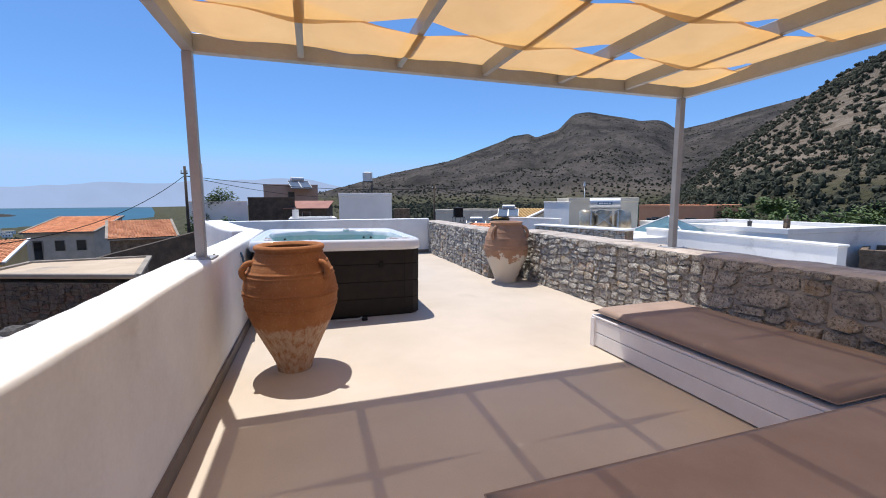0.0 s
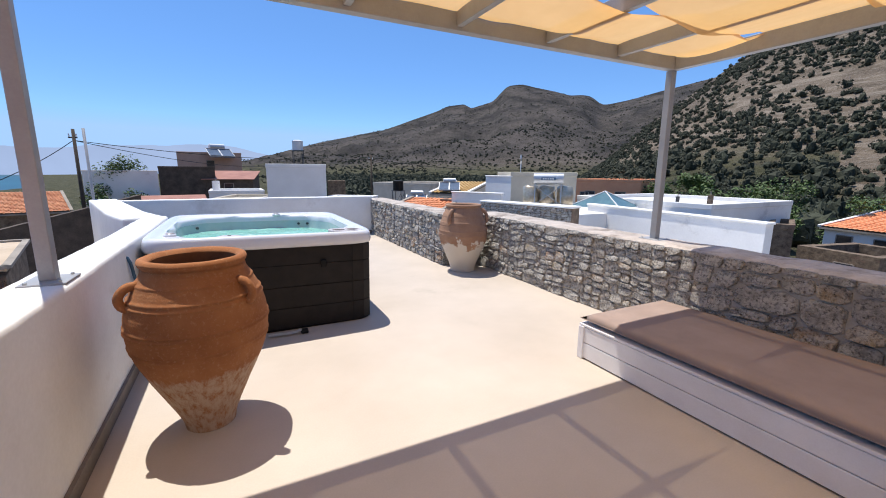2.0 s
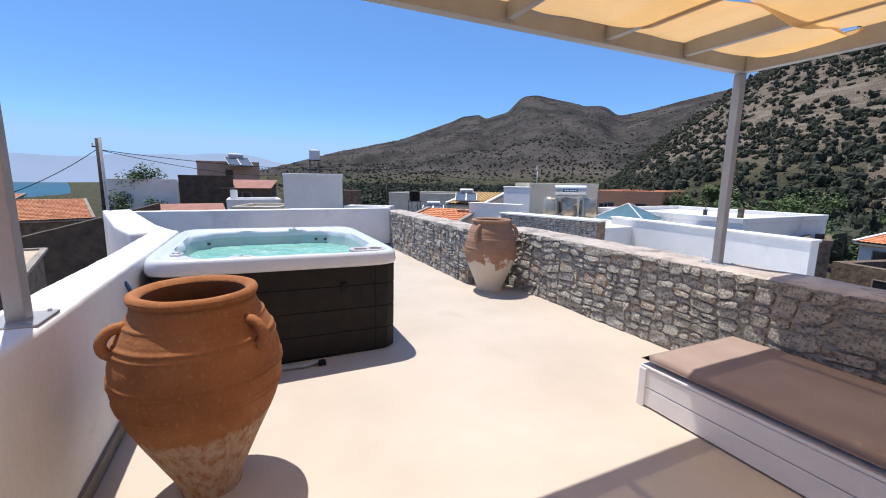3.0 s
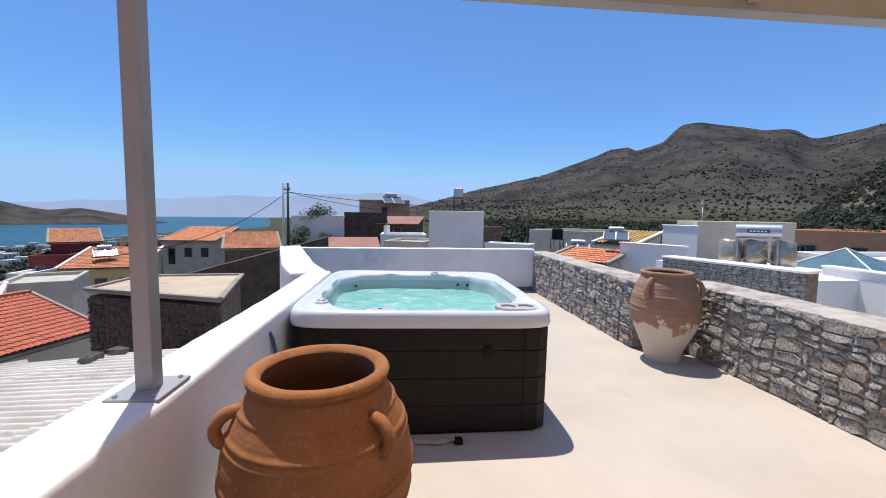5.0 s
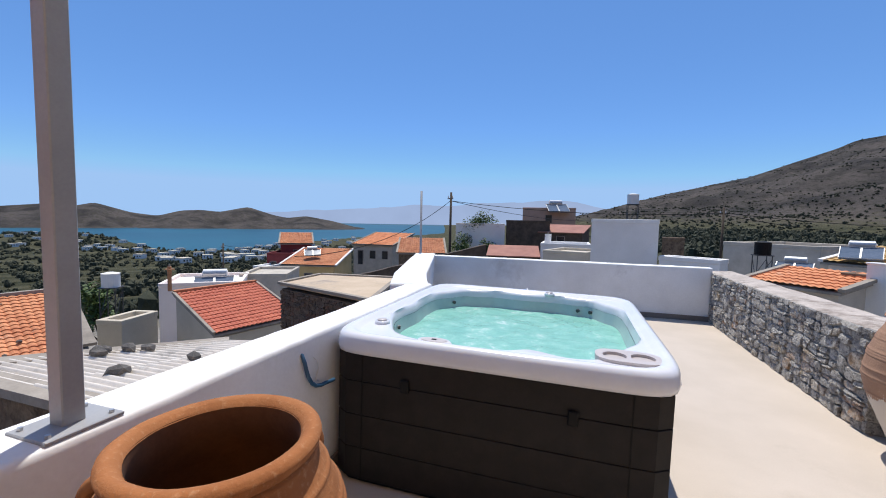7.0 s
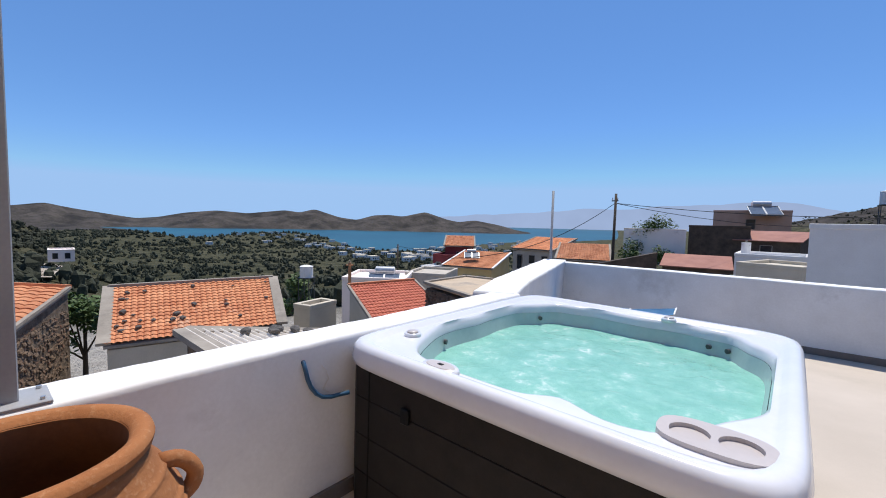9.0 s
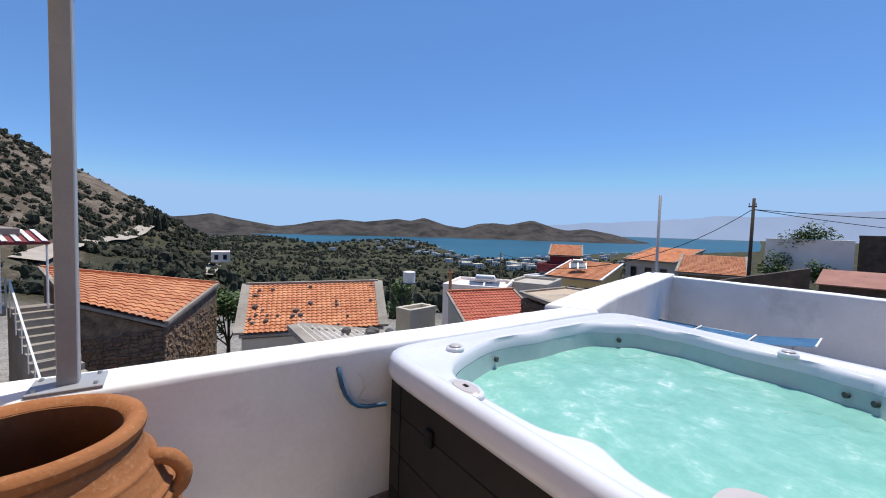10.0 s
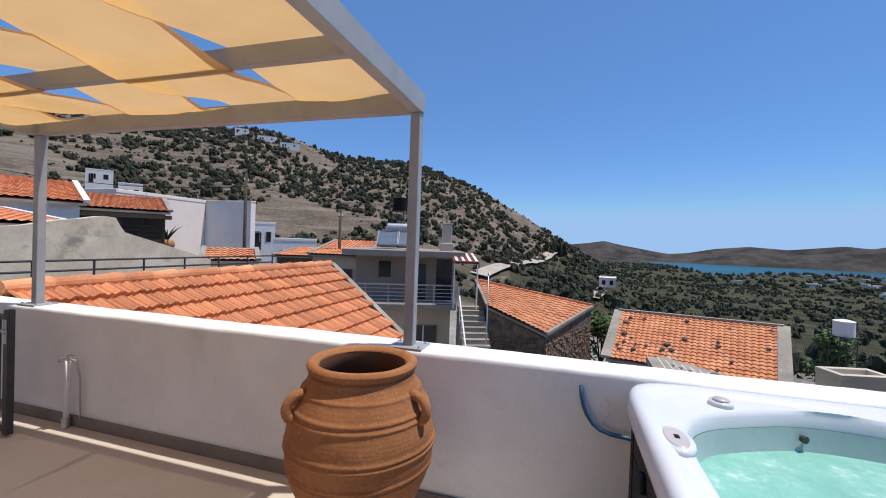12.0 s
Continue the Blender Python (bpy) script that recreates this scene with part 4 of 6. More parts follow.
def pithos(name, m, profile, inside, mat, label, handles, bands, hz, lip, thick=0.026, out=0.055):
    jar = thing(name, m, label, "storage jar")
    zs, rs = [z for r, z in profile], [r for r, z in profile]

    def radius(z):
        return float(np.interp(z, zs, rs))

    fine = []
    for k in range(181):
        z = zs[0] + (zs[-1] - zs[0]) * k / 180
        r = sum(radius(z + d) for d in (-0.03, -0.015, 0, 0.015, 0.03)) / 5 if 0.04 < z < zs[-1] - 0.04 else radius(z)
        for bz, bh in bands:
            r += bh * math.exp(-((z - bz) / 0.008) ** 2)
        fine.append((r, z))
    bm = lathe(fine, 56)
    for v in bm.verts:
        q = v.co * 3
        v.co += Vector((v.co.x, v.co.y, 0)) * (0.012 * noise.noise(q) + 0.004 * noise.noise(q * 4))
    top_faces = [f for f in bm.faces if len(f.verts) > 20 and f.calc_center_median().z > 0.5]
    bmesh.ops.delete(bm, geom=top_faces, context="FACES_ONLY")
    part("body", bm, mat, jar, smooth=True)
    bm = bmesh.new()
    rings = []
    for r, z in lip:
        rings.append([bm.verts.new((r * (1 + 0.01 * noise.noise(Vector((math.cos(2 * math.pi * k / 56), math.sin(2 * math.pi * k / 56), z * 3)))) * math.cos(2 * math.pi * k / 56), r * math.sin(2 * math.pi * k / 56), z + 0.004 * noise.noise(Vector((math.cos(2 * math.pi * k / 56) * 2, math.sin(2 * math.pi * k / 56) * 2, 5))))) for k in range(56)])
    for a, b in zip(rings, rings[1:]):
        for k in range(56):
            bm.faces.new((a[k], b[k], b[(k + 1) % 56], a[(k + 1) % 56]))
    part("lip", bm, mat, jar, "thick rounded rim", True)
    # inner wall, its shade painted by the darker clay
    bm = bmesh.new()
    rings = [[bm.verts.new((r * math.cos(2 * math.pi * k / 56), r * math.sin(2 * math.pi * k / 56), z)) for k in range(56)] for r, z in [(lip[-1][0] + 0.002, lip[-1][1] + 0.004)] + inside]
    for a, b in zip(rings, rings[1:]):
        for k in range(56):
            bm.faces.new((a[k], b[k], b[(k + 1) % 56], a[(k + 1) % 56]))
    bm.faces.new(rings[-1])
    part("inside", bm, M_PITH_SHADE, jar, "dark hollow inside", True)
    for a in handles:
        part("handle", handle_bm(radius, hz[0], hz[1], out, thick, radians(a)), mat, jar, "looped clay handle", True)
    return jar


pithos("pithos", pose(-0.085, 3.725, 0), [(0.145, 0), (0.152, 0.05), (0.185, 0.13), (0.245, 0.26), (0.31, 0.40), (0.365, 0.53), (0.39, 0.66), (0.382, 0.78), (0.35, 0.89), (0.305, 0.98), (0.272, 1.03), (0.268, 1.05), (0.285, 1.065), (0.29, 1.085)],
       [(0.225, 1.04), (0.25, 0.97), (0.31, 0.86), (0.35, 0.7), (0.33, 0.5), (0.2, 0.2), (0.12, 0.06)], M_PITH1, "large terracotta storage jar with loop handles and worn pale foot", (80, 200, 320),
       [(0.855, 0.008), (0.885, 0.009), (0.72, 0.008), (0.695, 0.009), (0.60, 0.008), (0.575, 0.007), (0.97, 0.006)], (0.845, 0.965), [(0.29, 1.085), (0.285, 1.10), (0.265, 1.108), (0.242, 1.10), (0.228, 1.08)])
pithos("pithos", pose(3.475, 6.70, 0) @ Matrix.Diagonal((0.85, 0.85, 0.975, 1)), [(0.235, 0), (0.24, 0.05), (0.275, 0.15), (0.35, 0.30), (0.42, 0.44), (0.465, 0.58), (0.468, 0.68), (0.445, 0.80), (0.40, 0.93), (0.345, 1.04), (0.325, 1.07), (0.335, 1.09), (0.35, 1.11)],
       [(0.28, 1.06), (0.31, 0.98), (0.38, 0.86), (0.42, 0.7), (0.39, 0.5), (0.28, 0.2), (0.18, 0.06)], M_PITH2, "ribbed terracotta storage jar with peeling whitewash, standing against the stone wall", (205, 325, 85),
       [(0.98, 0.006), (0.96, 0.006), (0.94, 0.006), (0.84, 0.007), (0.82, 0.006), (0.80, 0.006), (0.70, 0.006), (0.64, 0.007), (0.62, 0.006), (0.50, 0.006)], (0.84, 1.03), [(0.35, 1.11), (0.345, 1.125), (0.32, 1.13), (0.295, 1.12), (0.285, 1.10)], 0.035, 0.06)

# ---- benches ----
def bench(m, length, depth, label, cushions):
    b = thing("bench", m, label, "bench", "terrace seating")
    for z0, z1 in ((0.012, 0.15), (0.156, 0.292)):
        part("front_board", a_box(0.0, 0.05, z0, 0.022, length - 0.05, z1, bevel=0.004), M_WWOOD, b)
        for y0 in (0.0, length - 0.022):
            part("end_board", a_box(0.03, y0 + 0.012 if y0 == 0 else y0 - 0.012, z0, depth, (y0 + 0.034) if y0 == 0 else y0 + 0.010, z1, bevel=0.004), M_WWOOD, b)
    for y0 in (0.0, length - 0.06):
        part("corner_post", a_box(-0.012, y0, 0.0, 0.03, y0 + 0.06, 0.296, bevel=0.004), M_WWOOD, b)
    part("seat_board", a_box(-0.005, 0.0, 0.297, depth, length, 0.318, bevel=0.004), M_WWOOD, b)
    return b


def cushion(m, length, depth, label):
    bm = bmesh.new()
    nx, ny = 14, 30
    top, bot = [], []
    for j in range(ny + 1):
        for side, arr in ((1, top), (0, bot)):
            row = []
            for i in range(nx + 1):
                u, v = i / nx, j / ny
                e = min(u, 1 - u) * depth
                f = min(v, 1 - v) * length
                k = min(1, e / 0.03) ** 0.22 * min(1, f / 0.03) ** 0.22
                h = 0.042 + (0.042 + 0.006 * noise.noise(Vector((u * 3, v * 5, 2)))) * k if side else 0.042 - 0.041 * k
                row.append(bm.verts.new((u * depth, v * length, h)))
            arr.append(row)
    for j in range(ny):
        for i in range(nx):
            bm.faces.new((top[j][i], top[j][i + 1], top[j + 1][i + 1], top[j + 1][i]))
            bm.faces.new((bot[j][i], bot[j + 1][i], bot[j + 1][i + 1], bot[j][i + 1]))
    bmesh.ops.remove_doubles(bm, verts=bm.verts[:], dist=0.0008)
    c = thing("seat_cushion", m, label, "cushion", "bench cushions")
    part("cover", bm, M_CUSH, c, smooth=True)
    e = [(0.0, 0.0, 0.042), (depth, 0.0, 0.042), (depth, length, 0.042), (0.0, length, 0.042)]
    for a, b in zip(e, e[1:] + e[:1]):
        part("piping", a_rod(a, b, 0.0035, 6), M_CUSH, c)
    return c


bench(pose(2.79, 1.30, 0), 2.08, 1.10, "low white-painted plank bench against the stone wall", 1)
cushion(pose(2.795, 1.33, 0.319), 2.05, 1.08, "flat taupe canvas cushion on the white bench")
bench(pose(0.70, 1.27, 0, 0, 0, -90), 3.2, 1.0, "low white-painted plank bench facing the terrace", 1)
cushion(pose(0.69, 1.295, 0.319, 0, 0, -90), 3.22, 1.02, "long taupe canvas cushion on the bench")

# ---- pergola ----
PERG = thing("pergola", pose(0, 0, 0), "grey steel pergola with woven ochre canvas strips, bolted to the parapets", "pergola")
PX = [-0.75 + 0.8225 * k for k in range(7)]
PY0, PY1 = -0.10, 3.735
for x_, y_, z_ in ((-0.76, 3.73, WALL_TOP), (4.185, 3.75, 0.91), (-0.76, -0.08, WALL_TOP), (4.185, -0.08, 0.91)):
    p_ = part("post", a_box(x_ - 0.035, y_ - 0.035, z_, x_ + 0.035, y_ + 0.035, 2.62, bevel=0.004), M_GREY, PERG)
    pl = part("base_plate", a_box(x_ - 0.10, y_ - 0.12, z_ - 0.004, x_ + 0.10, y_ + 0.12, z_ + 0.010, bevel=0.003), M_GREY, PERG)
    for dx in (-0.07, 0.07):
        for dy in (-0.095, 0.095):
            part("bolt", a_rod((x_ + dx, y_ + dy, z_ + 0.008), (x_ + dx, y_ + dy, z_ + 0.021), 0.009, 6), M_STEEL, pl)
for y_ in (PY1, PY0):
    part("cross_beam", a_box(-0.79, y_ - 0.04, 2.62, 4.225, y_ + 0.04, 2.755, bevel=0.004), M_GREY, PERG)
for k, x_ in enumerate(PX):
    side = k in (0, 6)
    part("side_beam" if side else "rafter", a_box(x_ - (0.04 if side else 0.025), PY0 + 0.041, 2.62 if side else 2.645, x_ + (0.04 if side else 0.025), PY1 - 0.041, 2.755 if side else 2.752, bevel=0.003), M_GREY, PERG)
ROWS_Y = [(2.925, 3.695), (2.16, 2.965), (1.395, 2.20), (0.63, 1.435), (-0.06, 0.67)]


def cloth_strip(j, y0, y1):
    bm = bmesh.new()
    nx, ny = 108, 12
    rows = []
    for b in range(ny + 1):
        v = b / ny
        row = []
        for a in range(nx + 1):
            u = a / nx * 6
            x = PX[0] + 0.8225 * u + (0.0 if 0 < a < nx else (0.02 if a else -0.02))
            phase = math.cos(math.pi * (u + 1 + j))
            wave = 2 / math.pi * math.asin(0.985 * phase) * 1.02
            z = 2.699 + 0.072 * wave
            if j == 0:
                z += (2.745 - z) * max(0, (v - 0.55) / 0.45) ** 1.5
            near_end = min(u, 6 - u)
            z = z + (2.768 - z) * max(0, 1 - near_end / 0.30)
            sway = math.sin(math.pi * (u % 1.0))
            # the edges hang in shallow scallops between the rafters
            pull = 0.006 * sway * (1 if v > 0.5 else -1) * abs(2 * v - 1) ** 2
            n_ = noise.noise(Vector((u * 1.7, v * 2.0 + j * 7, j)))
            fold = 0.010 * noise.noise(Vector((u * 2.3, v * 9 + j * 5, 3 + j)))
            z += sway * (-0.022 * math.sin(math.pi * v) + 0.030 * n_ + fold) - 0.012 * sway
            row.append(bm.verts.new((x, y0 + (y1 - y0) * v - pull + 0.012 * n_ * sway, z)))
        rows.append(row)
    for p, q in zip(rows, rows[1:]):
        for a in range(nx):
            bm.faces.new((p[a], p[a + 1], q[a + 1], q[a]))
    return bm


for j, (y0, y1) in enumerate(ROWS_Y):
    part("canvas_strip", cloth_strip(j, y0, y1), M_FABRIC, PERG, "ochre canvas strip woven through the rafters", True)

# ---- loose things on the terrace ----
GATE = thing("gate", pose(-0.33, 0.36, 0), "open dark grey steel gate with a lever handle", "gate")
part("stile", a_box(-0.025, -0.03, 0.02, 0.025, 0.03, 1.06, bevel=0.004), M_DARK, GATE)
part("stile", a_box(-0.15, -0.93, 0.02, -0.10, -0.87, 1.06, bevel=0.004), M_DARK, GATE)
for z_ in (0.05, 0.99):
    part("rail", tube([(0, -0.03, z_), (-0.125, -0.87, z_)], 0.022, 6), M_DARK, GATE)
for k in range(6):
    s_ = (k + 1) / 7
    part("bar", a_rod((-0.125 * s_, -0.03 - 0.84 * s_, 0.06), (-0.125 * s_, -0.03 - 0.84 * s_, 0.98), 0.008, 6), M_DARK, GATE)
h_ = part("lock_plate", a_box(0.025, -0.02, 0.78, 0.031, 0.02, 0.98, bevel=0.002), M_STEEL, GATE, "brushed steel lock plate")
part("lever", tube([(0.03, 0, 0.9), (0.075, 0, 0.9), (0.08, 0.05, 0.9), (0.08, 0.11, 0.895)], 0.008, 8), M_STEEL, h_, "bent steel lever", True)

TAP = thing("water_pipe", pose(-0.60, 0.60, 0), "white standpipe with a chrome tap beside the parapet", "pipe")
part("pipe", a_rod((0, 0, 0), (0.01, 0.03, 0.60), 0.021, 14), M_WHITE, TAP, "white plastic pipe", True)
part("foot_collar", a_rod((0, 0, 0), (0, 0, 0.09), 0.032, 14), M_STEEL, TAP, "grey collar at the foot")
t_ = part("tap", tube([(0.01, 0.03, 0.60), (0.012, 0.03, 0.625), (0.05, 0.02, 0.63), (0.075, 0.015, 0.60)], 0.013, 8), M_CHROME, TAP, "chrome tap", True)
part("tap_lever", tube([(0.012, 0.03, 0.635), (0.012, 0.06, 0.65), (0.01, 0.1, 0.648)], 0.007, 6), M_CHROME, t_)
part("feed", tube([(-0.03, 0.13, 0.1), (-0.02, 0.135, 0.45), (-0.01, 0.11, 0.60), (0.01, 0.05, 0.61)], 0.008, 8), M_PLATE, TAP, "thin grey feed hose", True)

solid("hose", tube([(-0.70, 4.86, 0.93), (-0.645, 4.86, 0.915), (-0.63, 4.865, 0.87), (-0.625, 4.875, 0.82), (-0.625, 4.895, 0.77), (-0.625, 4.93, 0.72), (-0.625, 4.97, 0.69), (-0.625, 5.03, 0.672), (-0.625, 5.08, 0.668), (-0.60, 5.14, 0.672)], 0.0125, 10), M_HOSE,
      "blue water hose looping from the parapet to the hot tub", "hose", smooth=True)
solid("power_cable", tube([(-0.66, 4.97, 0.88), (-0.635, 5.0, 0.84), (-0.64, 5.02, 0.78), (-0.635, 4.98, 0.73), (-0.64, 5.02, 0.70)], 0.003, 6), M_STRAP, "thin pale wire dangling beside the hose", "cable", smooth=True)
STRAP = thing("strap", pose(0.53, 4.98, 0) @ Matrix.Diagonal((1.4, 1.4, 1.4, 1)), "crumpled pale strap with a black buckle on the floor", "strap")
pts_ = [(-0.13, 0.02, 0.010), (-0.09, -0.01, 0.022), (-0.05, 0.01, 0.012), (0.0, -0.015, 0.02), (0.05, 0.012, 0.012), (0.09, 0.0, 0.03)]
bm = bmesh.new()
l_ = [(bm.verts.new((x, y - 0.016, z)), bm.verts.new((x, y + 0.016, z + 0.004))) for x, y, z in pts_]
for a, b in zip(l_, l_[1:]):
    bm.faces.new((a[0], b[0], b[1], a[1]))
bmesh.ops.solidify(bm, geom=bm.faces[:], thickness=0.003)
part("webbing", bm, M_STRAP, STRAP)
part("buckle", a_box(0.085, -0.025, 0.004, 0.135, 0.025, 0.03, bevel=0.005), M_BLACK, STRAP, "black plastic buckle")

LOUNGER = thing("sun_lounger", pose(-0.85, 10.35, 0, 0, 0, 8), "folding sun lounger with blue mesh fabric beside the end parapet", "sun lounger")
for y_ in (-0.30, 0.30):
    part("side_rail", tube([(-0.95, y_, 0.36), (0.95, y_, 0.36)], 0.014, 8), M_STEEL, LOUNGER, smooth=True)
    for x_ in (-0.7, 0.0, 0.7):
        part("leg", a_rod((x_, y_, 0.0), (x_ + 0.03, y_, 0.36), 0.012, 8), M_STEEL, LOUNGER)
for x0, x1, z0, z1 in ((-0.95, -0.32, 0.37, 0.37), (-0.30, 0.33, 0.37, 0.375), (0.35, 0.98, 0.375, 0.47)):
    bm = bmesh.new()
    g = [[bm.verts.new((x0 + (x1 - x0) * i / 6, -0.29 + 0.58 * j / 6, z0 + (z1 - z0) * i / 6 - 0.02 * math.sin(math.pi * j / 6))) for j in range(7)] for i in range(7)]
    for i in range(6):
        for j in range(6):
            bm.faces.new((g[i][j], g[i + 1][j], g[i + 1][j + 1], g[i][j + 1]))
    bmesh.ops.solidify(bm, geom=bm.faces[:], thickness=0.006)
    part("mesh_panel", bm, M_BLUEM, LOUNGER, smooth=True)
    part("panel_edge", tube([(x1, -0.3, z1 + 0.004), (x1, 0.3, z1 + 0.004)], 0.012, 8), M_WHITE, LOUNGER)

MAST = thing("aerial_pole", pose(-2.46, 11.64, 0), "thin galvanised steel pole behind the parapet corner", "pole")
part("tube", a_rod((0, 0, -1.0), (0, 0, 2.42), 0.026, 10), M_GREY, MAST, smooth=True)
part("clamp", a_box(-0.04, -0.05, 0.7, 0.04, 0.05, 0.76), M_STEEL, MAST)

# ---- builders for the village ----
def bilinear(q, u, v):
    a, b, c, d = (Vector(p) for p in q)
    return (a * (1 - u) + b * u) * (1 - v) + (d * (1 - u) + c * u) * v


def tile_sheet(q, col=0.24, course=0.36, bow=0.03, step=0.028, cells=4):
    """Barrel-tiled roof plane over eave left, eave right, ridge right, ridge left."""
    a, b, c, d = (Vector(p) for p in q)
    nu = max(2, round((b - a).length / col))
    nv = max(2, round((d - a).length / course))
    nrm = (b - a).cross(d - a).normalized()
    if nrm.z < 0:
        nrm = -nrm
    verts, faces = [], []
    w = nu * cells + 1
    for j in range(nv):
        jit = 0.008 * math.sin(j * 12.9)
        for edge in (0, 1):
            v = (j + edge) / nv
            for i in range(w):
                u = i / (w - 1)
                h = bow * abs(math.cos(math.pi * i / cells)) + (step if edge == 0 else 0.0) + 0.008 * noise.noise(Vector((i * 0.37, j * 1.3, 0)))
                verts.append(bilinear(q, min(1, max(0, u + jit / max(1, (b - a).length))), v) + nrm * h)
    for j in range(nv):
        for i in range(w - 1):
            k = j * 2 * w + i
            faces.append((k, k + 1, k + w + 1, k + w))
            if j:
                m = (j * 2 - 1) * w + i
                faces.append((k, m, m + 1, k + 1))
    return verts, faces


def walls_under(q, base, inset=0.12):
    mid = sum((Vector(p) for p in q), Vector()) / 4
    pts = []
    for p in q:
        v = Vector(p)
        d = (mid - v)
        d.z = 0
        v = v + d.normalized() * inset
        pts.append(v)
    bm = bmesh.new()
    lo = [bm.verts.new((p.x, p.y, base)) for p in pts]
    hi = [bm.verts.new((p.x, p.y, p.z - 0.22)) for p in pts]
    for k in range(4):
        bm.faces.new((lo[k], lo[(k + 1) % 4], hi[(k + 1) % 4], hi[k]))
    bm.faces.new(lo[::-1])
    bm.faces.new(hi)
    return bm, pts


def strip_box(a, b, w, h, up=0.0):
    """A bar of section w x h from a to b."""
    a, b = Vector(a) + Vector((0, 0, up)), Vector(b) + Vector((0, 0, up))
    d = (b - a).normalized()
    s = d.cross(Vector((0, 0, 1))).normalized() * w / 2
    n = s.cross(d).normalized() * h / 2
    bm = bmesh.new()
    v = [bm.verts.new(p + s * i + n * j) for p in (a, b) for i, j in ((-1, -1), (1, -1), (1, 1), (-1, 1))]
    for f in ((0, 1, 2, 3), (7, 6, 5, 4), (0, 4, 5, 1), (1, 5, 6, 2), (2, 6, 7, 3), (3, 7, 4, 0)):
        bm.faces.new([v[k] for k in f])
    return bm


LOOSE = []


def roof_house(label, wall, base, col, pieces, q):
    h = thing("house", pose(0, 0, 0), label, "house", "village houses")
    bm, pts = walls_under(q, base)
    part("wall", bm, wall, h)
    roof = part("roof", roof_bed(q), M_CONC, h, "cement roof bed and edges")
    if pieces:
        LOOSE.append((roof, q, col))
    else:
        v, f = tile_sheet(q, 0.21, 0.31, 0.045, 0.034)
        t = part("tiles", mesh_from("tiles", v, f, M_ROOFRED if "red tile" in label else M_ROOF, False), None, h, "weathered clay barrel tiles")
        tagged(t, kind="stuff")
    a, b, c, d = (Vector(p) for p in q)
    for p, r in ((a, d),) if pieces else ((a, d), (b, c)):
        part("verge", strip_box(p, r, 0.42 if "cement gables" in label else 0.13, 0.11, 0.03), M_CONC, h, "grey cement verge")
    if not pieces:
        part("ridge_cap", strip_box(d, c, 0.25, 0.14, 0.05), M_CONC if "cement gables" in label else M_ROOF, h, "capped ridge")
    return h


def roof_bed(q, n=8):
    bm = bmesh.new()
    up, lo = [[[bm.verts.new(bilinear(q, i / n, j / n) + Vector((0, 0, dz))) for i in range(n + 1)] for j in range(n + 1)] for dz in (-0.06, -0.16)]
    for g in (up, lo):
        for j in range(n):
            for i in range(n):
                bm.faces.new((g[j][i], g[j][i + 1], g[j + 1][i + 1], g[j + 1][i]))
    for k in range(n):
        for a, b, c, d in ((up[0][k], up[0][k + 1], lo[0][k + 1], lo[0][k]), (up[n][k], up[n][k + 1], lo[n][k + 1], lo[n][k]), (up[k][0], up[k + 1][0], lo[k + 1][0], lo[k][0]), (up[k][n], up[k + 1][n], lo[k + 1][n], lo[k][n])):
            bm.faces.new((a, b, c, d))
    return bm


def strip_roof(q):
    bm = bmesh.new()
    v = [bm.verts.new(Vector(p) + Vector((0, 0, dz))) for dz in (-0.10, -0.02) for p in q]
    for f in ((3, 2, 1, 0), (4, 5, 6, 7), (0, 1, 5, 4), (1, 2, 6, 5), (2, 3, 7, 6), (3, 0, 4, 7)):
        bm.faces.new([v[k] for k in f])
    return bm


def flat_house(label, wall, base, extra, q):
    h = thing("house", pose(0, 0, 0), label, "house", "village houses")
    bm, pts = walls_under(q, base, 0.08)
    part("wall", bm, wall, h)
    part("roof", strip_roof(q), M_TANROOF, h, "bare sandy concrete roof")
    for k in range(4):
        part("edge", strip_box(q[k], q[(k + 1) % 4], 0.16, 0.08, 0.0), M_CONC, h)
    return h


def rock(m, s, seed):
    bm = bmesh.new()
    rng = random.Random(seed)
    bmesh.ops.create_icosphere(bm, subdivisions=1, radius=0.5)
    for v in bm.verts:
        v.co *= rng.uniform(0.75, 1.15)
        v.co = Vector((v.co.x * s[0], v.co.y * s[1], max(v.co.z, -0.25) * s[2]))
    return solid("rock", bm, M_ROCK, "loose grey stone weighing down the roof", "stone", "roof stones", m=m)


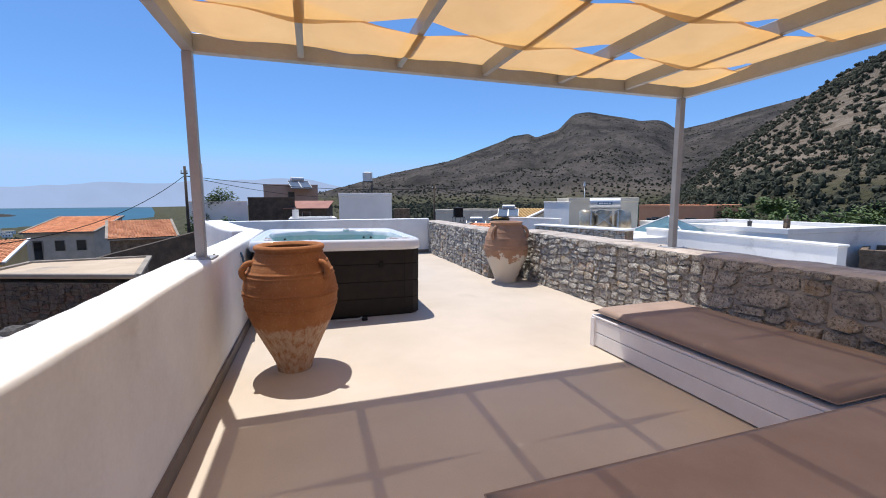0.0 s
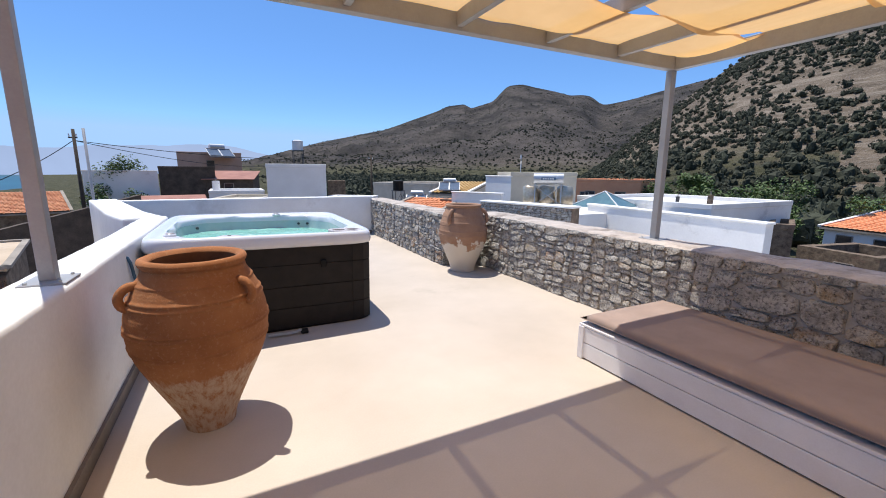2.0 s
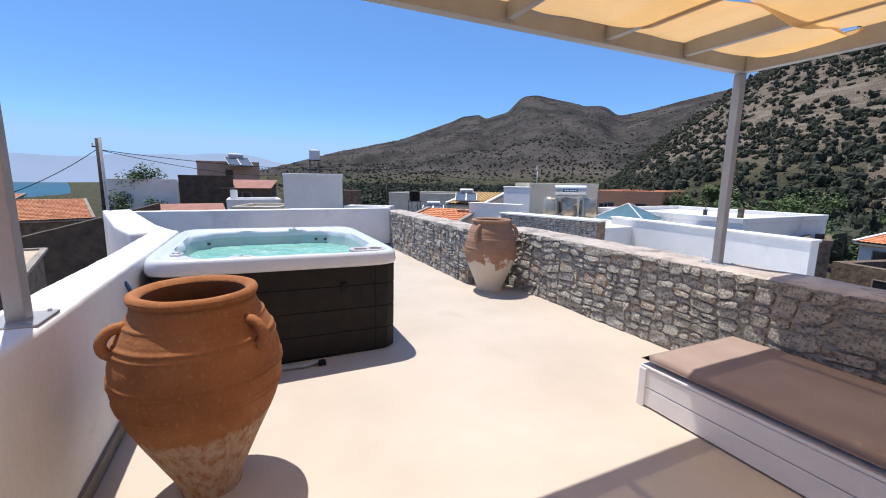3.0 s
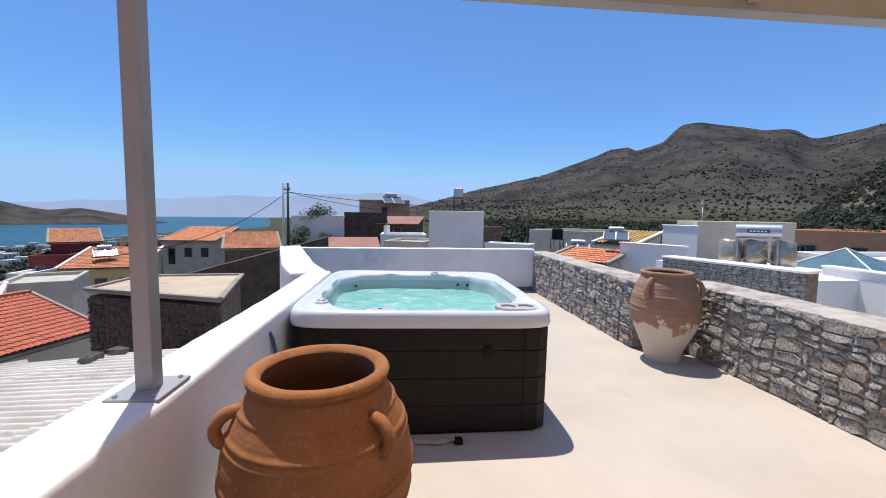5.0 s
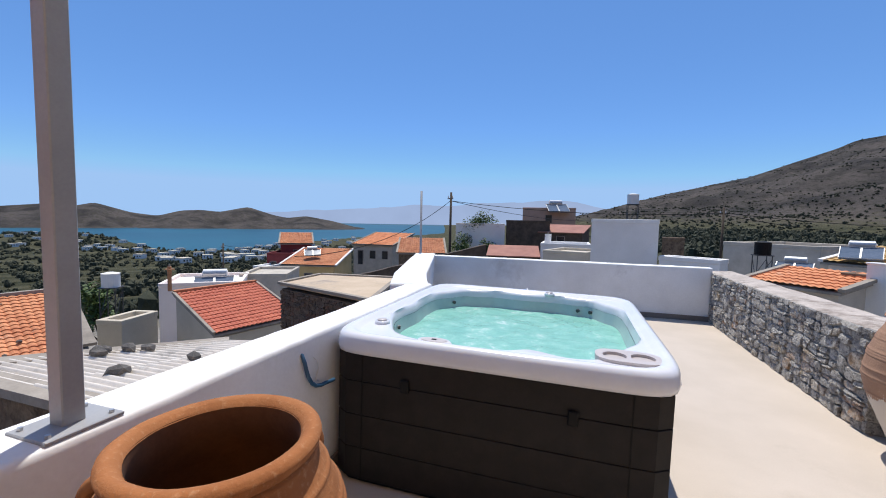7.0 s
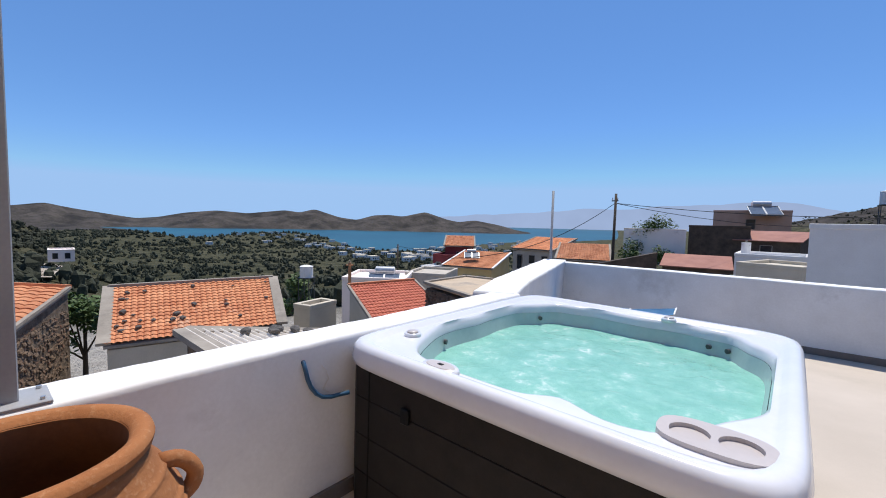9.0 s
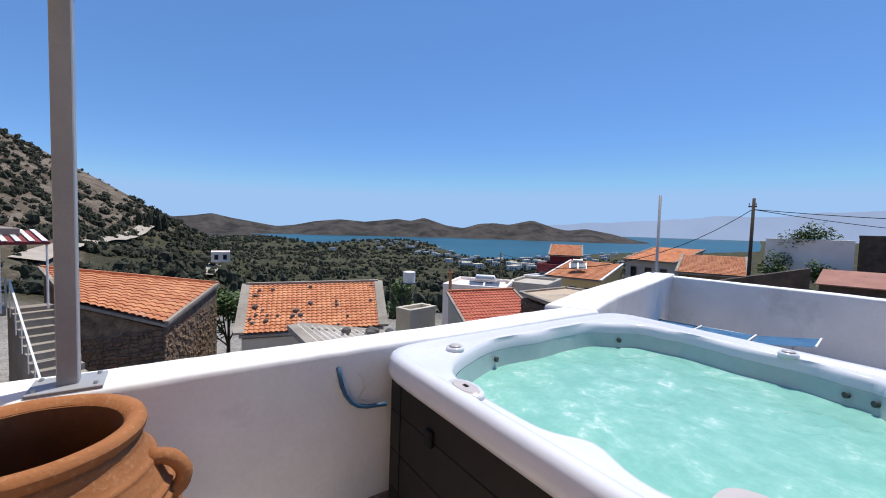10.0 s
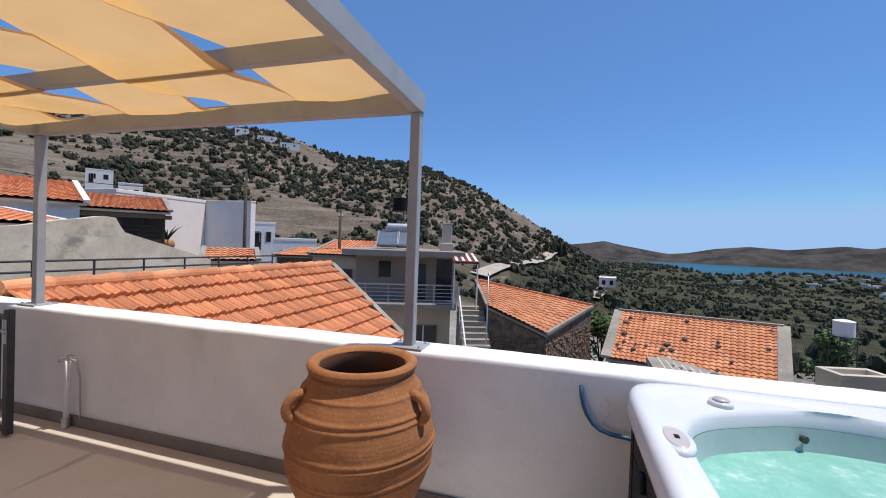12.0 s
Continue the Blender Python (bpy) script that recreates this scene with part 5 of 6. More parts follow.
def corrugated(label, wall, base, q):
    h = thing("shed", pose(0, 0, 0), label, "shed")
    bm, pts = walls_under(q, base, 0.15)
    part("wall", bm, wall, h)
    a, b, c, d = (Vector(p) for p in q)
    rows = 3
    for r in range(rows):
        verts, faces = [], []
        nu = 220
        for e in (0, 1):
            v = (r + e * 1.06) / rows
            for i in range(nu + 1):
                verts.append(bilinear(q, i / nu, min(v, 1.0)) + Vector((0, 0, 0.05 * math.sin(i * 2 * math.pi / 10.0) + (0.03 if e == 1 else 0.0) * (1 if r < rows - 1 else 0) + 0.02)))
        faces = [(i, i + 1, nu + 2 + i, nu + 1 + i) for i in range(nu)]
        part("sheet", mesh_from("sheet", verts, faces, M_SHEET, True), None, h)
    part("edge", strip_box(d, c, 0.5, 0.16, -0.02), M_CONC, h, "cement edge of the roof")
    part("edge", strip_box(d, a, 0.5, 0.16, -0.02), M_CONC, h, "cement edge of the roof")
    rng = random.Random(8)
    for k in range(11):
        u, v = rng.uniform(0.05, 0.98), rng.choice((0.33, 0.66, 0.93, 0.93)) + rng.uniform(-0.03, 0.03)
        p = bilinear(q, u, v)
        rock(Matrix.Translation(p + Vector((0, 0, 0.13))) @ pose(0, 0, 0, 0, 0, rng.uniform(0, 180)), (rng.uniform(0.35, 0.6), 0.28, rng.uniform(0.2, 0.3)), k)
    return h


def opening(parent, x, z0, w, hgt, door=False):
    o = part("door" if door else "window", a_box(x - w / 2, -0.03, z0, x + w / 2, 0.05, z0 + hgt), M_GLASSDARK, parent, "dark recessed opening")
    for s in (-1, 1):
        part("frame", a_box(x + s * w / 2 - 0.03, -0.05, z0 - 0.03, x + s * w / 2 + 0.03, -0.005, z0 + hgt + 0.03), M_GREIGE, o)
    part("lintel", a_box(x - w / 2, -0.048, z0 + hgt, x + w / 2, -0.004, z0 + hgt + 0.05), M_GREIGE, o)
    return o


def far_house(label, a, b, z, depth, height, roof, rise, wall, windows, roof_mat):
    """A house by the top corners of its front (left and right), its depth away from the terrace and its wall height."""
    va, vb = Vector((*a, 0)), Vector((*b, 0))
    d = vb - va
    L = d.length
    yaw = math.degrees(math.atan2(d.y, d.x))
    wallish = depth < 0.6
    h = thing("wall" if wallish else "house", pose(a[0], a[1], z, 0, 0, yaw), label, "wall" if wallish else "house", "" if wallish else "village houses")
    if roof in ("wedge", "curved"):
        n = 48
        bm = bmesh.new()
        up = (lambda u: rise * (u - 0.5)) if roof == "wedge" else (lambda u: rise * along([(0, 0.40), (0.46, 0.78), (0.50, 0.76), (0.535, 0.46), (1, -0.17)], u))
        rows = []
        for k in range(n + 1):
            u = k / n
            t = up(u) + 0.04 * noise.noise(Vector((u * 9, 1, 0)))
            rows.append([bm.verts.new((u * L, yy, zz)) for yy, zz in ((0, -height), (0, t), (depth, t), (depth, -height))])
        for p, q in zip(rows, rows[1:]):
            for i in range(4):
                bm.faces.new((p[i], q[i], q[(i + 1) % 4], p[(i + 1) % 4]))
        bm.faces.new(rows[0])
        bm.faces.new(rows[-1])
        part("masonry", bm, wall, h)
        return h
    if roof == "ruin":
        for x0, y0, x1, y1 in ((0, 0, L, 0.5), (0, depth, L, depth + 0.5), (0, 0.5, 0.5, depth), (L - 0.5, 0.5, L, depth)):
            part("wall", a_box(x0, y0, -height, x1, y1, 0), wall, h)
        opening(h, L * 0.62, -1.9, 0.9, 1.3)
        return h
    part("wall", a_box(0, 0, -height, L, max(depth, 0.25), 0.0 if roof != "shed" else -0.05), wall, h)
    if roof == "shed":
        q = [(-0.2, -0.25, 0.0), (L + 0.2, -0.25, 0.0), (L + 0.2, depth, rise), (-0.2, depth, rise)]
        bm = bmesh.new()
        v = [bm.verts.new(p) for p in ((0, 0.01, -0.06), (0, depth - 0.02, -0.06), (0, depth - 0.02, rise - 0.08), (L, 0.01, -0.06), (L, depth - 0.02, -0.06), (L, depth - 0.02, rise - 0.08))]
        for f in ((0, 1, 2), (5, 4, 3), (1, 4, 5, 2), (0, 3, 4, 1), (0, 2, 5, 3)):
            bm.faces.new([v[k] for k in f])
        part("gable", bm, wall, h)
        if roof_mat == M_RUST:
            part("roof", strip_roof(q), roof_mat, h, "faded red sheet roof")
        else:
            vv, ff = tile_sheet(q, 0.27, 0.4, 0.045, 0.04, 2)
            tagged(part("tiles", mesh_from("tiles", vv, ff, roof_mat), None, h, "clay barrel tiles"), kind="stuff")
            part("roof", roof_bed(q, 2), M_CONC, h, "roof bed")
            for x0 in (-0.2, L + 0.2):
                part("verge", strip_box((x0, -0.25, 0.0), (x0, depth, rise), 0.22, 0.12, 0.03), M_WHITE2 if wall in (M_YELLOW, M_WHITE2) else M_CONC, h)
    elif roof == "balcony":
        part("roof_slab", a_box(-0.5, -0.9, -0.16, L + 0.5, depth, 0.12, bevel=0.02), M_GREIGE, h, "projecting concrete roof slab")
        part("balcony_floor", a_box(-0.4, -1.3, -2.42, L + 0.1, -0.001, -2.18, bevel=0.02), M_GREIGE, h)
        part("lower_wall", a_box(0, -0.02, -height + 0.01, L, -0.005, -2.45), M_CREAM, h, "cream rendered ground floor")
        rail = part("balustrade", strip_box((-0.4, -1.25, -1.35), (L + 0.1, -1.25, -1.35), 0.05, 0.05), M_STEEL, h, "horizontal steel rails")
        for zz in (-1.52, -1.68, -1.84, -2.0, -2.12):
            part("rail", strip_box((-0.4, -1.25, zz), (L + 0.1, -1.25, zz), 0.03, 0.03), M_STEEL, rail)
        for k in range(6):
            xx = -0.4 + (L + 0.5) * k / 5
            part("post", a_box(xx - 0.02, -1.27, -2.2, xx + 0.02, -1.23, -1.34), M_STEEL, rail)
        opening(h, L * 0.30, -1.15, 0.62, 0.75)
        opening(h, L * 0.66, -2.15, 0.7, 1.65, True)
        opening(h, L * 0.92, -2.15, 0.8, 1.9, True)
        o = opening(h, L * 0.72, -4.35, 1.25, 1.0)
        part("sash", a_box(L * 0.72 - 0.03, -0.075, -4.35, L * 0.72 + 0.03, -0.06, -3.35), M_WWOOD, o)
        aw = part("awning", strip_roof([(L - 0.1, -1.6, -0.25), (L + 1.0, -1.6, -0.25), (L + 1.0, -0.2, 0.05), (L - 0.1, -0.2, 0.05)]), M_RED, h, "red and white striped awning")
        for k in range(4):
            part("stripe", strip_box((L + 0.05 + 0.28 * k, -1.62, -0.24), (L + 0.05 + 0.28 * k, -0.2, 0.06), 0.12, 0.02, 0.0), M_WHITE2, aw)
        for xx in (L - 0.05, L + 0.95):
            part("awning_post", a_rod((xx, -1.5, -2.3), (xx, -1.5, -0.25), 0.03, 8), M_WHITE2, h)
        stair = part("stair", a_box(L + 0.25, -1.0, -6.0, L + 1.35, -0.5, -2.3), M_GREIGE, h, "outside concrete stair")
        for k in range(13):
            part("step", a_box(L + 0.25, -1.0 - 0.27 * (k + 1), -6.0, L + 1.35, -1.0 - 0.27 * k, -2.42 - 0.19 * k), M_CONC, stair)
        part("handrail", strip_box((L + 0.2, -1.1, -1.4), (L + 0.2, -4.4, -3.9), 0.05, 0.05), M_WHITE2, stair)
        for k in range(6):
            part("baluster", a_rod((L + 0.2, -1.15 - 0.62 * k, -2.5 - 0.43 * k), (L + 0.2, -1.15 - 0.62 * k, -1.45 - 0.46 * k), 0.015, 6), M_WHITE2, stair)
        return h
    elif not wallish:
        t = 0.2
        for x0, y0, x1, y1 in ((-0.03, -0.03, L + 0.03, t), (-0.03, depth - t, L + 0.03, depth + 0.03), (-0.03, t, t, depth - t), (L - t, t, L + 0.03, depth - t)):
            part("parapet", a_box(x0, y0, -0.02, x1, y1, 0.22, bevel=0.02), wall, h)
    else:
        part("coping", a_box(-0.04, -0.04, 0.0, L + 0.04, max(depth, 0.25) + 0.04, 0.07, bevel=0.02), M_WHITE2, h, "whitewashed coping")
    for k in range(windows):
        xx = L * (k + 0.6) / (windows + 0.2)
        opening(h, xx, -2.0 if height > 4.2 else -1.6, min(0.9, L / 5), 1.1, False)
    if windows > 1 and height > 4.4:
        opening(h, L * 0.12 + 0.4, -2.9, 0.8, 1.9, True)
    return h


def utility_pole(label, at, foot, top, r):
    p = thing("utility_pole", pose(at[0], at[1], foot), label, "pole", "utility poles")
    metal = "steel" in label or "lamp" in label
    part("shaft", a_rod((0, 0, 0), (0.05, 0, top - foot), r * 1.15, 12, r * 0.8), M_STEEL if metal else M_WOODPOLE, p, smooth=True)
    if not metal:
        bar = part("crossarm", a_box(-0.22, -0.05, top - foot - 0.55, 0.22, 0.05, top - foot - 0.47), M_WOODPOLE, p)
        for x in (-0.18, 0.18):
            part("insulator", a_rod((x, 0, top - foot - 0.45), (x, 0, top - foot - 0.28), 0.045, 8, 0.03), M_WHITE2, bar)
    elif "lamp" in label:
        part("lamp_head", a_rod((0, 0, top - foot - 0.1), (0, 0, top - foot + 0.5), 0.18, 10, 0.1), M_WHITE2, p)
    else:
        part("bend", tube([(0.05, 0, top - foot), (0.08, 0.02, top - foot + 0.08), (0.18, 0.05, top - foot + 0.1), (0.24, 0.06, top - foot + 0.02)], r * 0.8, 8), M_STEEL, p)
    return p


def cable(a, b, sag):
    va, vb = Vector(a), Vector(b)
    pts = []
    for k in range(15):
        s = k / 14
        p = va.lerp(vb, s)
        p.z -= sag * 4 * s * (1 - s)
        pts.append(p)
    return solid("overhead_cable", tube(pts, 0.022, 5), M_BLACK, "black overhead cable strung between the poles", "cable", "overhead cables")


def solar_heater(at, s, yaw, label):
    h = thing("solar_water_heater", pose(*at, 0, 0, yaw) @ Matrix.Diagonal((s, s, s, 1)), label, "solar heater", "solar heaters")
    t = part("tank", a_rod((-0.6, 0.35, 0.95), (0.6, 0.35, 0.95), 0.26, 20), M_STEEL, h, "silver cylindrical tank")
    for x in (-0.6, 0.6):
        part("tank_end", a_rod((x, 0.35, 0.95), (x + (0.05 if x > 0 else -0.05), 0.35, 0.95), 0.24, 20, 0.12), M_WHITE2, t)
    for x in (-0.52, 0.52):
        c = part("collector", strip_roof([(x - 0.48, -1.0, 0.1), (x + 0.48, -1.0, 0.1), (x + 0.48, 0.15, 0.80), (x - 0.48, 0.15, 0.80)]), M_PANEL, h, "flat glazed collector")
        for y0, z0 in ((-1.0, 0.12), (0.15, 0.82)):
            part("frame_bar", strip_box((x - 0.5, y0, z0 - 0.02), (x + 0.5, y0, z0 - 0.02), 0.06, 0.06), M_STEEL, c)
        for xx in (x - 0.49, x + 0.49):
            part("frame_bar", strip_box((xx, -1.0, 0.1), (xx, 0.15, 0.8), 0.04, 0.06, 0.0), M_STEEL, c)
    for x in (-0.55, 0.55):
        part("leg", a_rod((x, 0.35, 0), (x, 0.35, 0.75), 0.025, 6), M_STEEL, h)
        part("leg", a_rod((x, -0.95, 0), (x, -0.95, 0.12), 0.025, 6), M_STEEL, h)
        part("brace", a_rod((x, -0.9, 0.03), (x, 0.35, 0.03), 0.02, 6), M_STEEL, h)
    return h


def stand_tank(at, s, yaw, label):
    black = "black" in label
    h = thing("water_tank", pose(*at, 0, 0, yaw) @ Matrix.Diagonal((s, s, s, 1)), label, "water tank", "water tanks")
    t = part("tank", a_rod((0, 0, 0.9), (0, 0, 1.75), 0.48, 24), M_BLACK if black else M_WHITE2, h, smooth=False)
    part("lid", a_rod((0, 0, 1.75), (0, 0, 1.83), 0.5, 24, 0.2), M_BLACK if black else M_WHITE2, t)
    for x in (-0.42, 0.42):
        for y in (-0.42, 0.42):
            part("leg", a_rod((x, y, -1.2), (x, y, 0.9), 0.03, 6), M_DARK, h)
        part("brace", a_rod((x, -0.42, -0.9), (x, 0.42, 0.6), 0.02, 6), M_DARK, h)
        part("brace", a_rod((-0.42, x, -0.9), (0.42, x, 0.6), 0.02, 6), M_DARK, h)
    part("platform", a_box(-0.5, -0.5, 0.84, 0.5, 0.5, 0.9), M_DARK, h)
    return h


def chimney(at, s, yaw, label):
    h = thing("chimney", pose(*at, 0, 0, yaw) @ Matrix.Diagonal((s, s, s, 1)), label, "chimney", "chimneys")
    m = M_TERRA if "terracotta" in label else M_DARK if "dark" in label else M_OLDSTONE if "stone" in label else M_CREAM
    if "cylindrical" in label or "pipe" in label:
        part("shaft", a_rod((0, 0, -0.6), (0, 0, 1.3), 0.32 if "cyl" in label else 0.14, 18), M_WHITE2 if "white" in label else m, h)
    else:
        part("shaft", a_box(-0.24, -0.2, -0.4, 0.24, 0.2, 1.05, bevel=0.02), m, h)
        part("foot", a_box(-0.32, -0.28, -0.4, 0.32, 0.28, 0.15, bevel=0.02), m, h)
    cap = part("cap", a_box(-0.28, -0.24, 1.06, 0.28, 0.24, 1.12, bevel=0.01), m, h)
    part("cowl", a_rod((0, 0, 1.12), (0, 0, 1.5), 0.07, 10), M_CONC, cap)
    return h


def leafy_tree(x, y, z, height, crown, seed, label, mat=None, leaves=1600):
    t = thing("tree", pose(x, y, z), label, "tree", "near trees")
    rng = random.Random(seed)
    trunk = tube([(0, 0, -0.3), (0.05, 0.02, height * 0.25), (-0.04, 0.05, height * 0.5), (0.02, 0, height * 0.75)], [0.12, 0.10, 0.07, 0.03], 8)
    part("trunk", trunk, M_WOODPOLE, t, smooth=True)
    cents = []
    for k in range(9):
        a = rng.uniform(0, 6.28)
        c = Vector((math.cos(a) * crown * rng.uniform(0.1, 0.75), math.sin(a) * crown * rng.uniform(0.1, 0.75), height * rng.uniform(0.45, 0.95)))
        cents.append((c, crown * rng.uniform(0.3, 0.55)))
        if k < 5:
            part("limb", tube([(0, 0, height * 0.3 + 0.08 * k), c * 0.6 + Vector((0, 0, height * 0.12)), c], [0.05, 0.03, 0.012], 6), M_WOODPOLE, t)
    verts, faces = [], []
    for k in range(leaves):
        c, r = cents[rng.randrange(9)]
        d = Vector((rng.gauss(0, 1), rng.gauss(0, 1), rng.gauss(0, 0.8)))
        p = c + d.normalized() * r * rng.random() ** 0.4
        s = rng.uniform(0.09, 0.19)
        u = Vector((rng.uniform(-1, 1), rng.uniform(-1, 1), rng.uniform(-0.6, 0.6))).normalized()
        w = u.cross(Vector((rng.uniform(-1, 1), rng.uniform(-1, 1), 1))).normalized()
        n = len(verts)
        verts += [p - u * s, p + w * s * 0.45, p + u * s, p - w * s * 0.45]
        faces.append((n, n + 1, n + 2, n + 3))
    part("crown", mesh_from("crown", verts, faces, mat or M_LEAF), None, t)
    return t

# ---- the village round the terrace ----
roof_house("neighbouring house with an orange clay tile roof beside the parapet", M_RENDER, -5.0, 0.25, 300, [(-5.90, 2.40, -0.85), (-0.98, 2.40, -0.85), (-0.98, -1.05, 1.05), (-7.50, -1.05, 1.05)])
roof_house("old stone house with a patched orange tile roof", M_OLDSTONE, -7.0, 0.30, 0, [(-15.35, 1.68, -0.87), (-15.90, 4.18, -1.97), (-21.06, 6.33, -1.35), (-19.16, 0.36, -0.19)])
roof_house("old house, broken tile roof with loose stones and grey cement gables", M_CREAM, -7.0, 0.27, 0, [(-16.73, 6.62, -2.89), (-14.39, 12.00, -2.64), (-18.39, 13.62, -1.29), (-21.63, 7.68, -1.56)])
roof_house("cream house with a bright red tile roof", M_CREAM, -7.5, 0.27, 0, [(-13.30, 15.97, -3.17), (-12.00, 19.90, -3.10), (-15.96, 21.28, -1.86), (-17.26, 17.36, -1.94)])
flat_house("stone building with a bare concrete roof", M_OLDSTONE, -6.5, 0.0, [(-9.01, 14.80, -0.55), (-4.56, 13.22, -0.55), (-5.73, 17.76, -0.55), (-9.05, 17.37, -0.55)])
corrugated("corrugated pale cement-sheet roof held down by stones", M_OLDSTONE, -5.5, [(-1.30, 6.90, -1.15), (-2.60, 11.60, -1.20), (-7.30, 10.85, -1.40), (-10.90, 7.35, -1.35)])
far_house("yellow rendered house with a small tile roof", (-27.47, 37.68), (-22.20, 38.99), -2.98, 6.0, 4.5, "shed", 1.30, M_YELLOW, 3, M_ROOF)
far_house("dark red rendered house with a tile roof", (-37.16, 46.52), (-34.18, 47.67), -3.03, 6.0, 5.0, "flat", 0.00, M_RED, 2, M_ROOF)
far_house("dark red upper storey with a tile roof", (-37.14, 49.14), (-33.88, 51.62), -1.70, 6.0, 6.5, "shed", 1.30, M_RED, 1, M_ROOF)
far_house("small white flat-roofed house", (-36.36, 43.22), (-34.58, 43.47), -4.37, 5.0, 4.0, "flat", 0.00, M_WHITE2, 1, M_ROOF)
far_house("grey rendered house with a red tile roof", (-29.07, 54.69), (-22.87, 54.50), -1.72, 7.0, 5.0, "shed", 1.50, M_RENDER, 3, M_ROOF)
far_house("low house with a weathered tile roof", (-17.24, 43.87), (-12.55, 45.61), -1.79, 6.0, 4.5, "shed", 1.40, M_OLDSTONE, 0, M_ROOF)
far_house("long dark sloping boundary wall", (-14.05, 28.72), (-5.30, 33.03), -1.15, 0.5, 5.0, "wedge", 2.40, M_DARKWALL, 0, M_ROOF)
far_house("white boundary wall with climbing plants", (-11.65, 46.92), (-6.34, 48.07), 1.51, 0.5, 3.5, "flat", 0.00, M_WHITE2, 0, M_ROOF)
far_house("dark stone house wall", (-6.82, 52.05), (-1.75, 52.56), 1.81, 5.0, 4.5, "flat", 0.00, M_DARKWALL, 0, M_ROOF)
far_house("salmon-pink rendered house with a roof water tank", (-6.33, 64.22), (1.15, 64.62), 3.79, 7.0, 6.0, "flat", 0.00, M_PINK, 1, M_ROOF)
far_house("low wing with a rusty sheet roof", (-2.87, 52.49), (1.90, 51.61), 0.73, 5.0, 4.0, "shed", 0.90, M_DARKWALL, 1, M_RUST)
far_house("low shed with a pinkish sheet roof", (-6.88, 41.89), (-2.20, 42.51), -1.43, 4.0, 3.0, "shed", 0.80, M_DARKWALL, 0, M_RUST)
far_house("white balustraded terrace house", (-2.00, 42.53), (2.51, 42.58), -0.36, 5.0, 3.5, "flat", 0.00, M_WHITE2, 2, M_ROOF)
far_house("pale flat concrete roof", (-1.35, 36.56), (1.92, 35.60), -0.63, 5.0, 3.0, "flat", 0.00, M_CREAM, 0, M_ROOF)
far_house("white rendered stair block on a roof", (1.94, 29.10), (5.53, 28.69), 1.84, 2.2, 5.5, "flat", 0.00, M_WHITE2, 0, M_ROOF)
far_house("white parapet of a neighbouring roof", (5.53, 28.18), (7.99, 26.55), -0.17, 1.2, 4.0, "flat", 0.00, M_WHITE2, 0, M_ROOF)
far_house("square rough stone chimney tower", (8.40, 42.90), (10.06, 42.55), 0.48, 1.6, 5.0, "flat", 0.00, M_OLDSTONE, 0, M_ROOF)
far_house("grey rendered house with a flat roof", (10.70, 35.13), (13.99, 30.65), 0.52, 6.0, 5.0, "flat", 0.00, M_RENDER, 0, M_ROOF)
far_house("small house with a bright clay tile roof", (8.22, 23.31), (10.02, 20.91), -0.47, 2.6, 4.0, "shed", 0.50, M_RENDER, 0, M_ROOF)
far_house("white house with a yellow-edged tile roof", (12.56, 26.90), (13.93, 25.04), 0.19, 4.0, 4.0, "shed", 0.70, M_WHITE2, 1, M_YROOF)
far_house("rough stone gatepost and stub wall", (10.96, 22.67), (11.43, 22.08), -0.17, 1.2, 4.0, "flat", 0.00, M_OLDSTONE, 0, M_ROOF)
far_house("white rendered garden wall", (11.31, 21.92), (12.85, 19.17), 0.46, 0.3, 5.0, "flat", 0.00, M_WHITE2, 0, M_ROOF)
far_house("white cubic rendered house", (14.32, 23.03), (14.43, 20.49), 1.36, 0.4, 5.0, "flat", 0.00, M_WHITE2, 0, M_ROOF)
far_house("grey-white cubic rendered house", (14.43, 20.49), (17.80, 18.78), 1.43, 6.0, 5.0, "flat", 0.00, M_CREAM, 0, M_ROOF)
far_house("long low white roof parapet", (13.37, 13.55), (12.57, 6.59), 0.29, 0.3, 4.0, "flat", 0.00, M_WHITE2, 0, M_ROOF)
far_house("white flat roof beyond the skylight", (18.72, 19.55), (18.79, 11.62), 0.07, 7.0, 3.0, "flat", 0.00, M_WHITE2, 0, M_ROOF)
far_house("orange rendered house with a roof terrace", (28.97, 30.50), (31.33, 25.01), 0.86, 8.0, 5.0, "flat", 0.00, M_ORANGE, 2, M_ROOF)
far_house("old whitewashed house with a clay tile roof", (35.95, 13.90), (35.10, 9.60), -1.85, 6.0, 3.6, "shed", 0.95, M_WHITE2, 2, M_ROOF)
far_house("roofless ruined grey stone house", (29.08, 12.48), (28.22, 8.75), -2.41, 4.0, 3.5, "ruin", 0.00, M_OLDSTONE, 1, M_ROOF)
far_house("low rough stone outbuilding", (22.15, 10.90), (22.51, 10.07), -0.83, 3.0, 4.0, "flat", 0.00, M_OLDSTONE, 0, M_ROOF)
far_house("rough stone field wall with white cap", (8.53, 14.27), (9.67, 10.64), 0.49, 0.5, 3.0, "flat", 0.00, M_OLDSTONE, 0, M_ROOF)
far_house("flat-roofed house with a steel balcony", (-14.81, -4.33), (-16.45, -0.24), 1.23, 6.0, 6.5, "balcony", 0.00, M_GREIGE, 0, M_ROOF)
far_house("small house with an orange tile roof", (-20.46, -10.43), (-21.13, -7.35), 0.77, 5.0, 5.0, "shed", 0.90, M_CREAM, 2, M_ROOF)
far_house("curved grey weathered cement wall", (-3.22, -6.68), (-8.17, -5.71), 1.18, 0.4, 4.5, "curved", 1.20, M_GREYWALL, 0, M_ROOF)
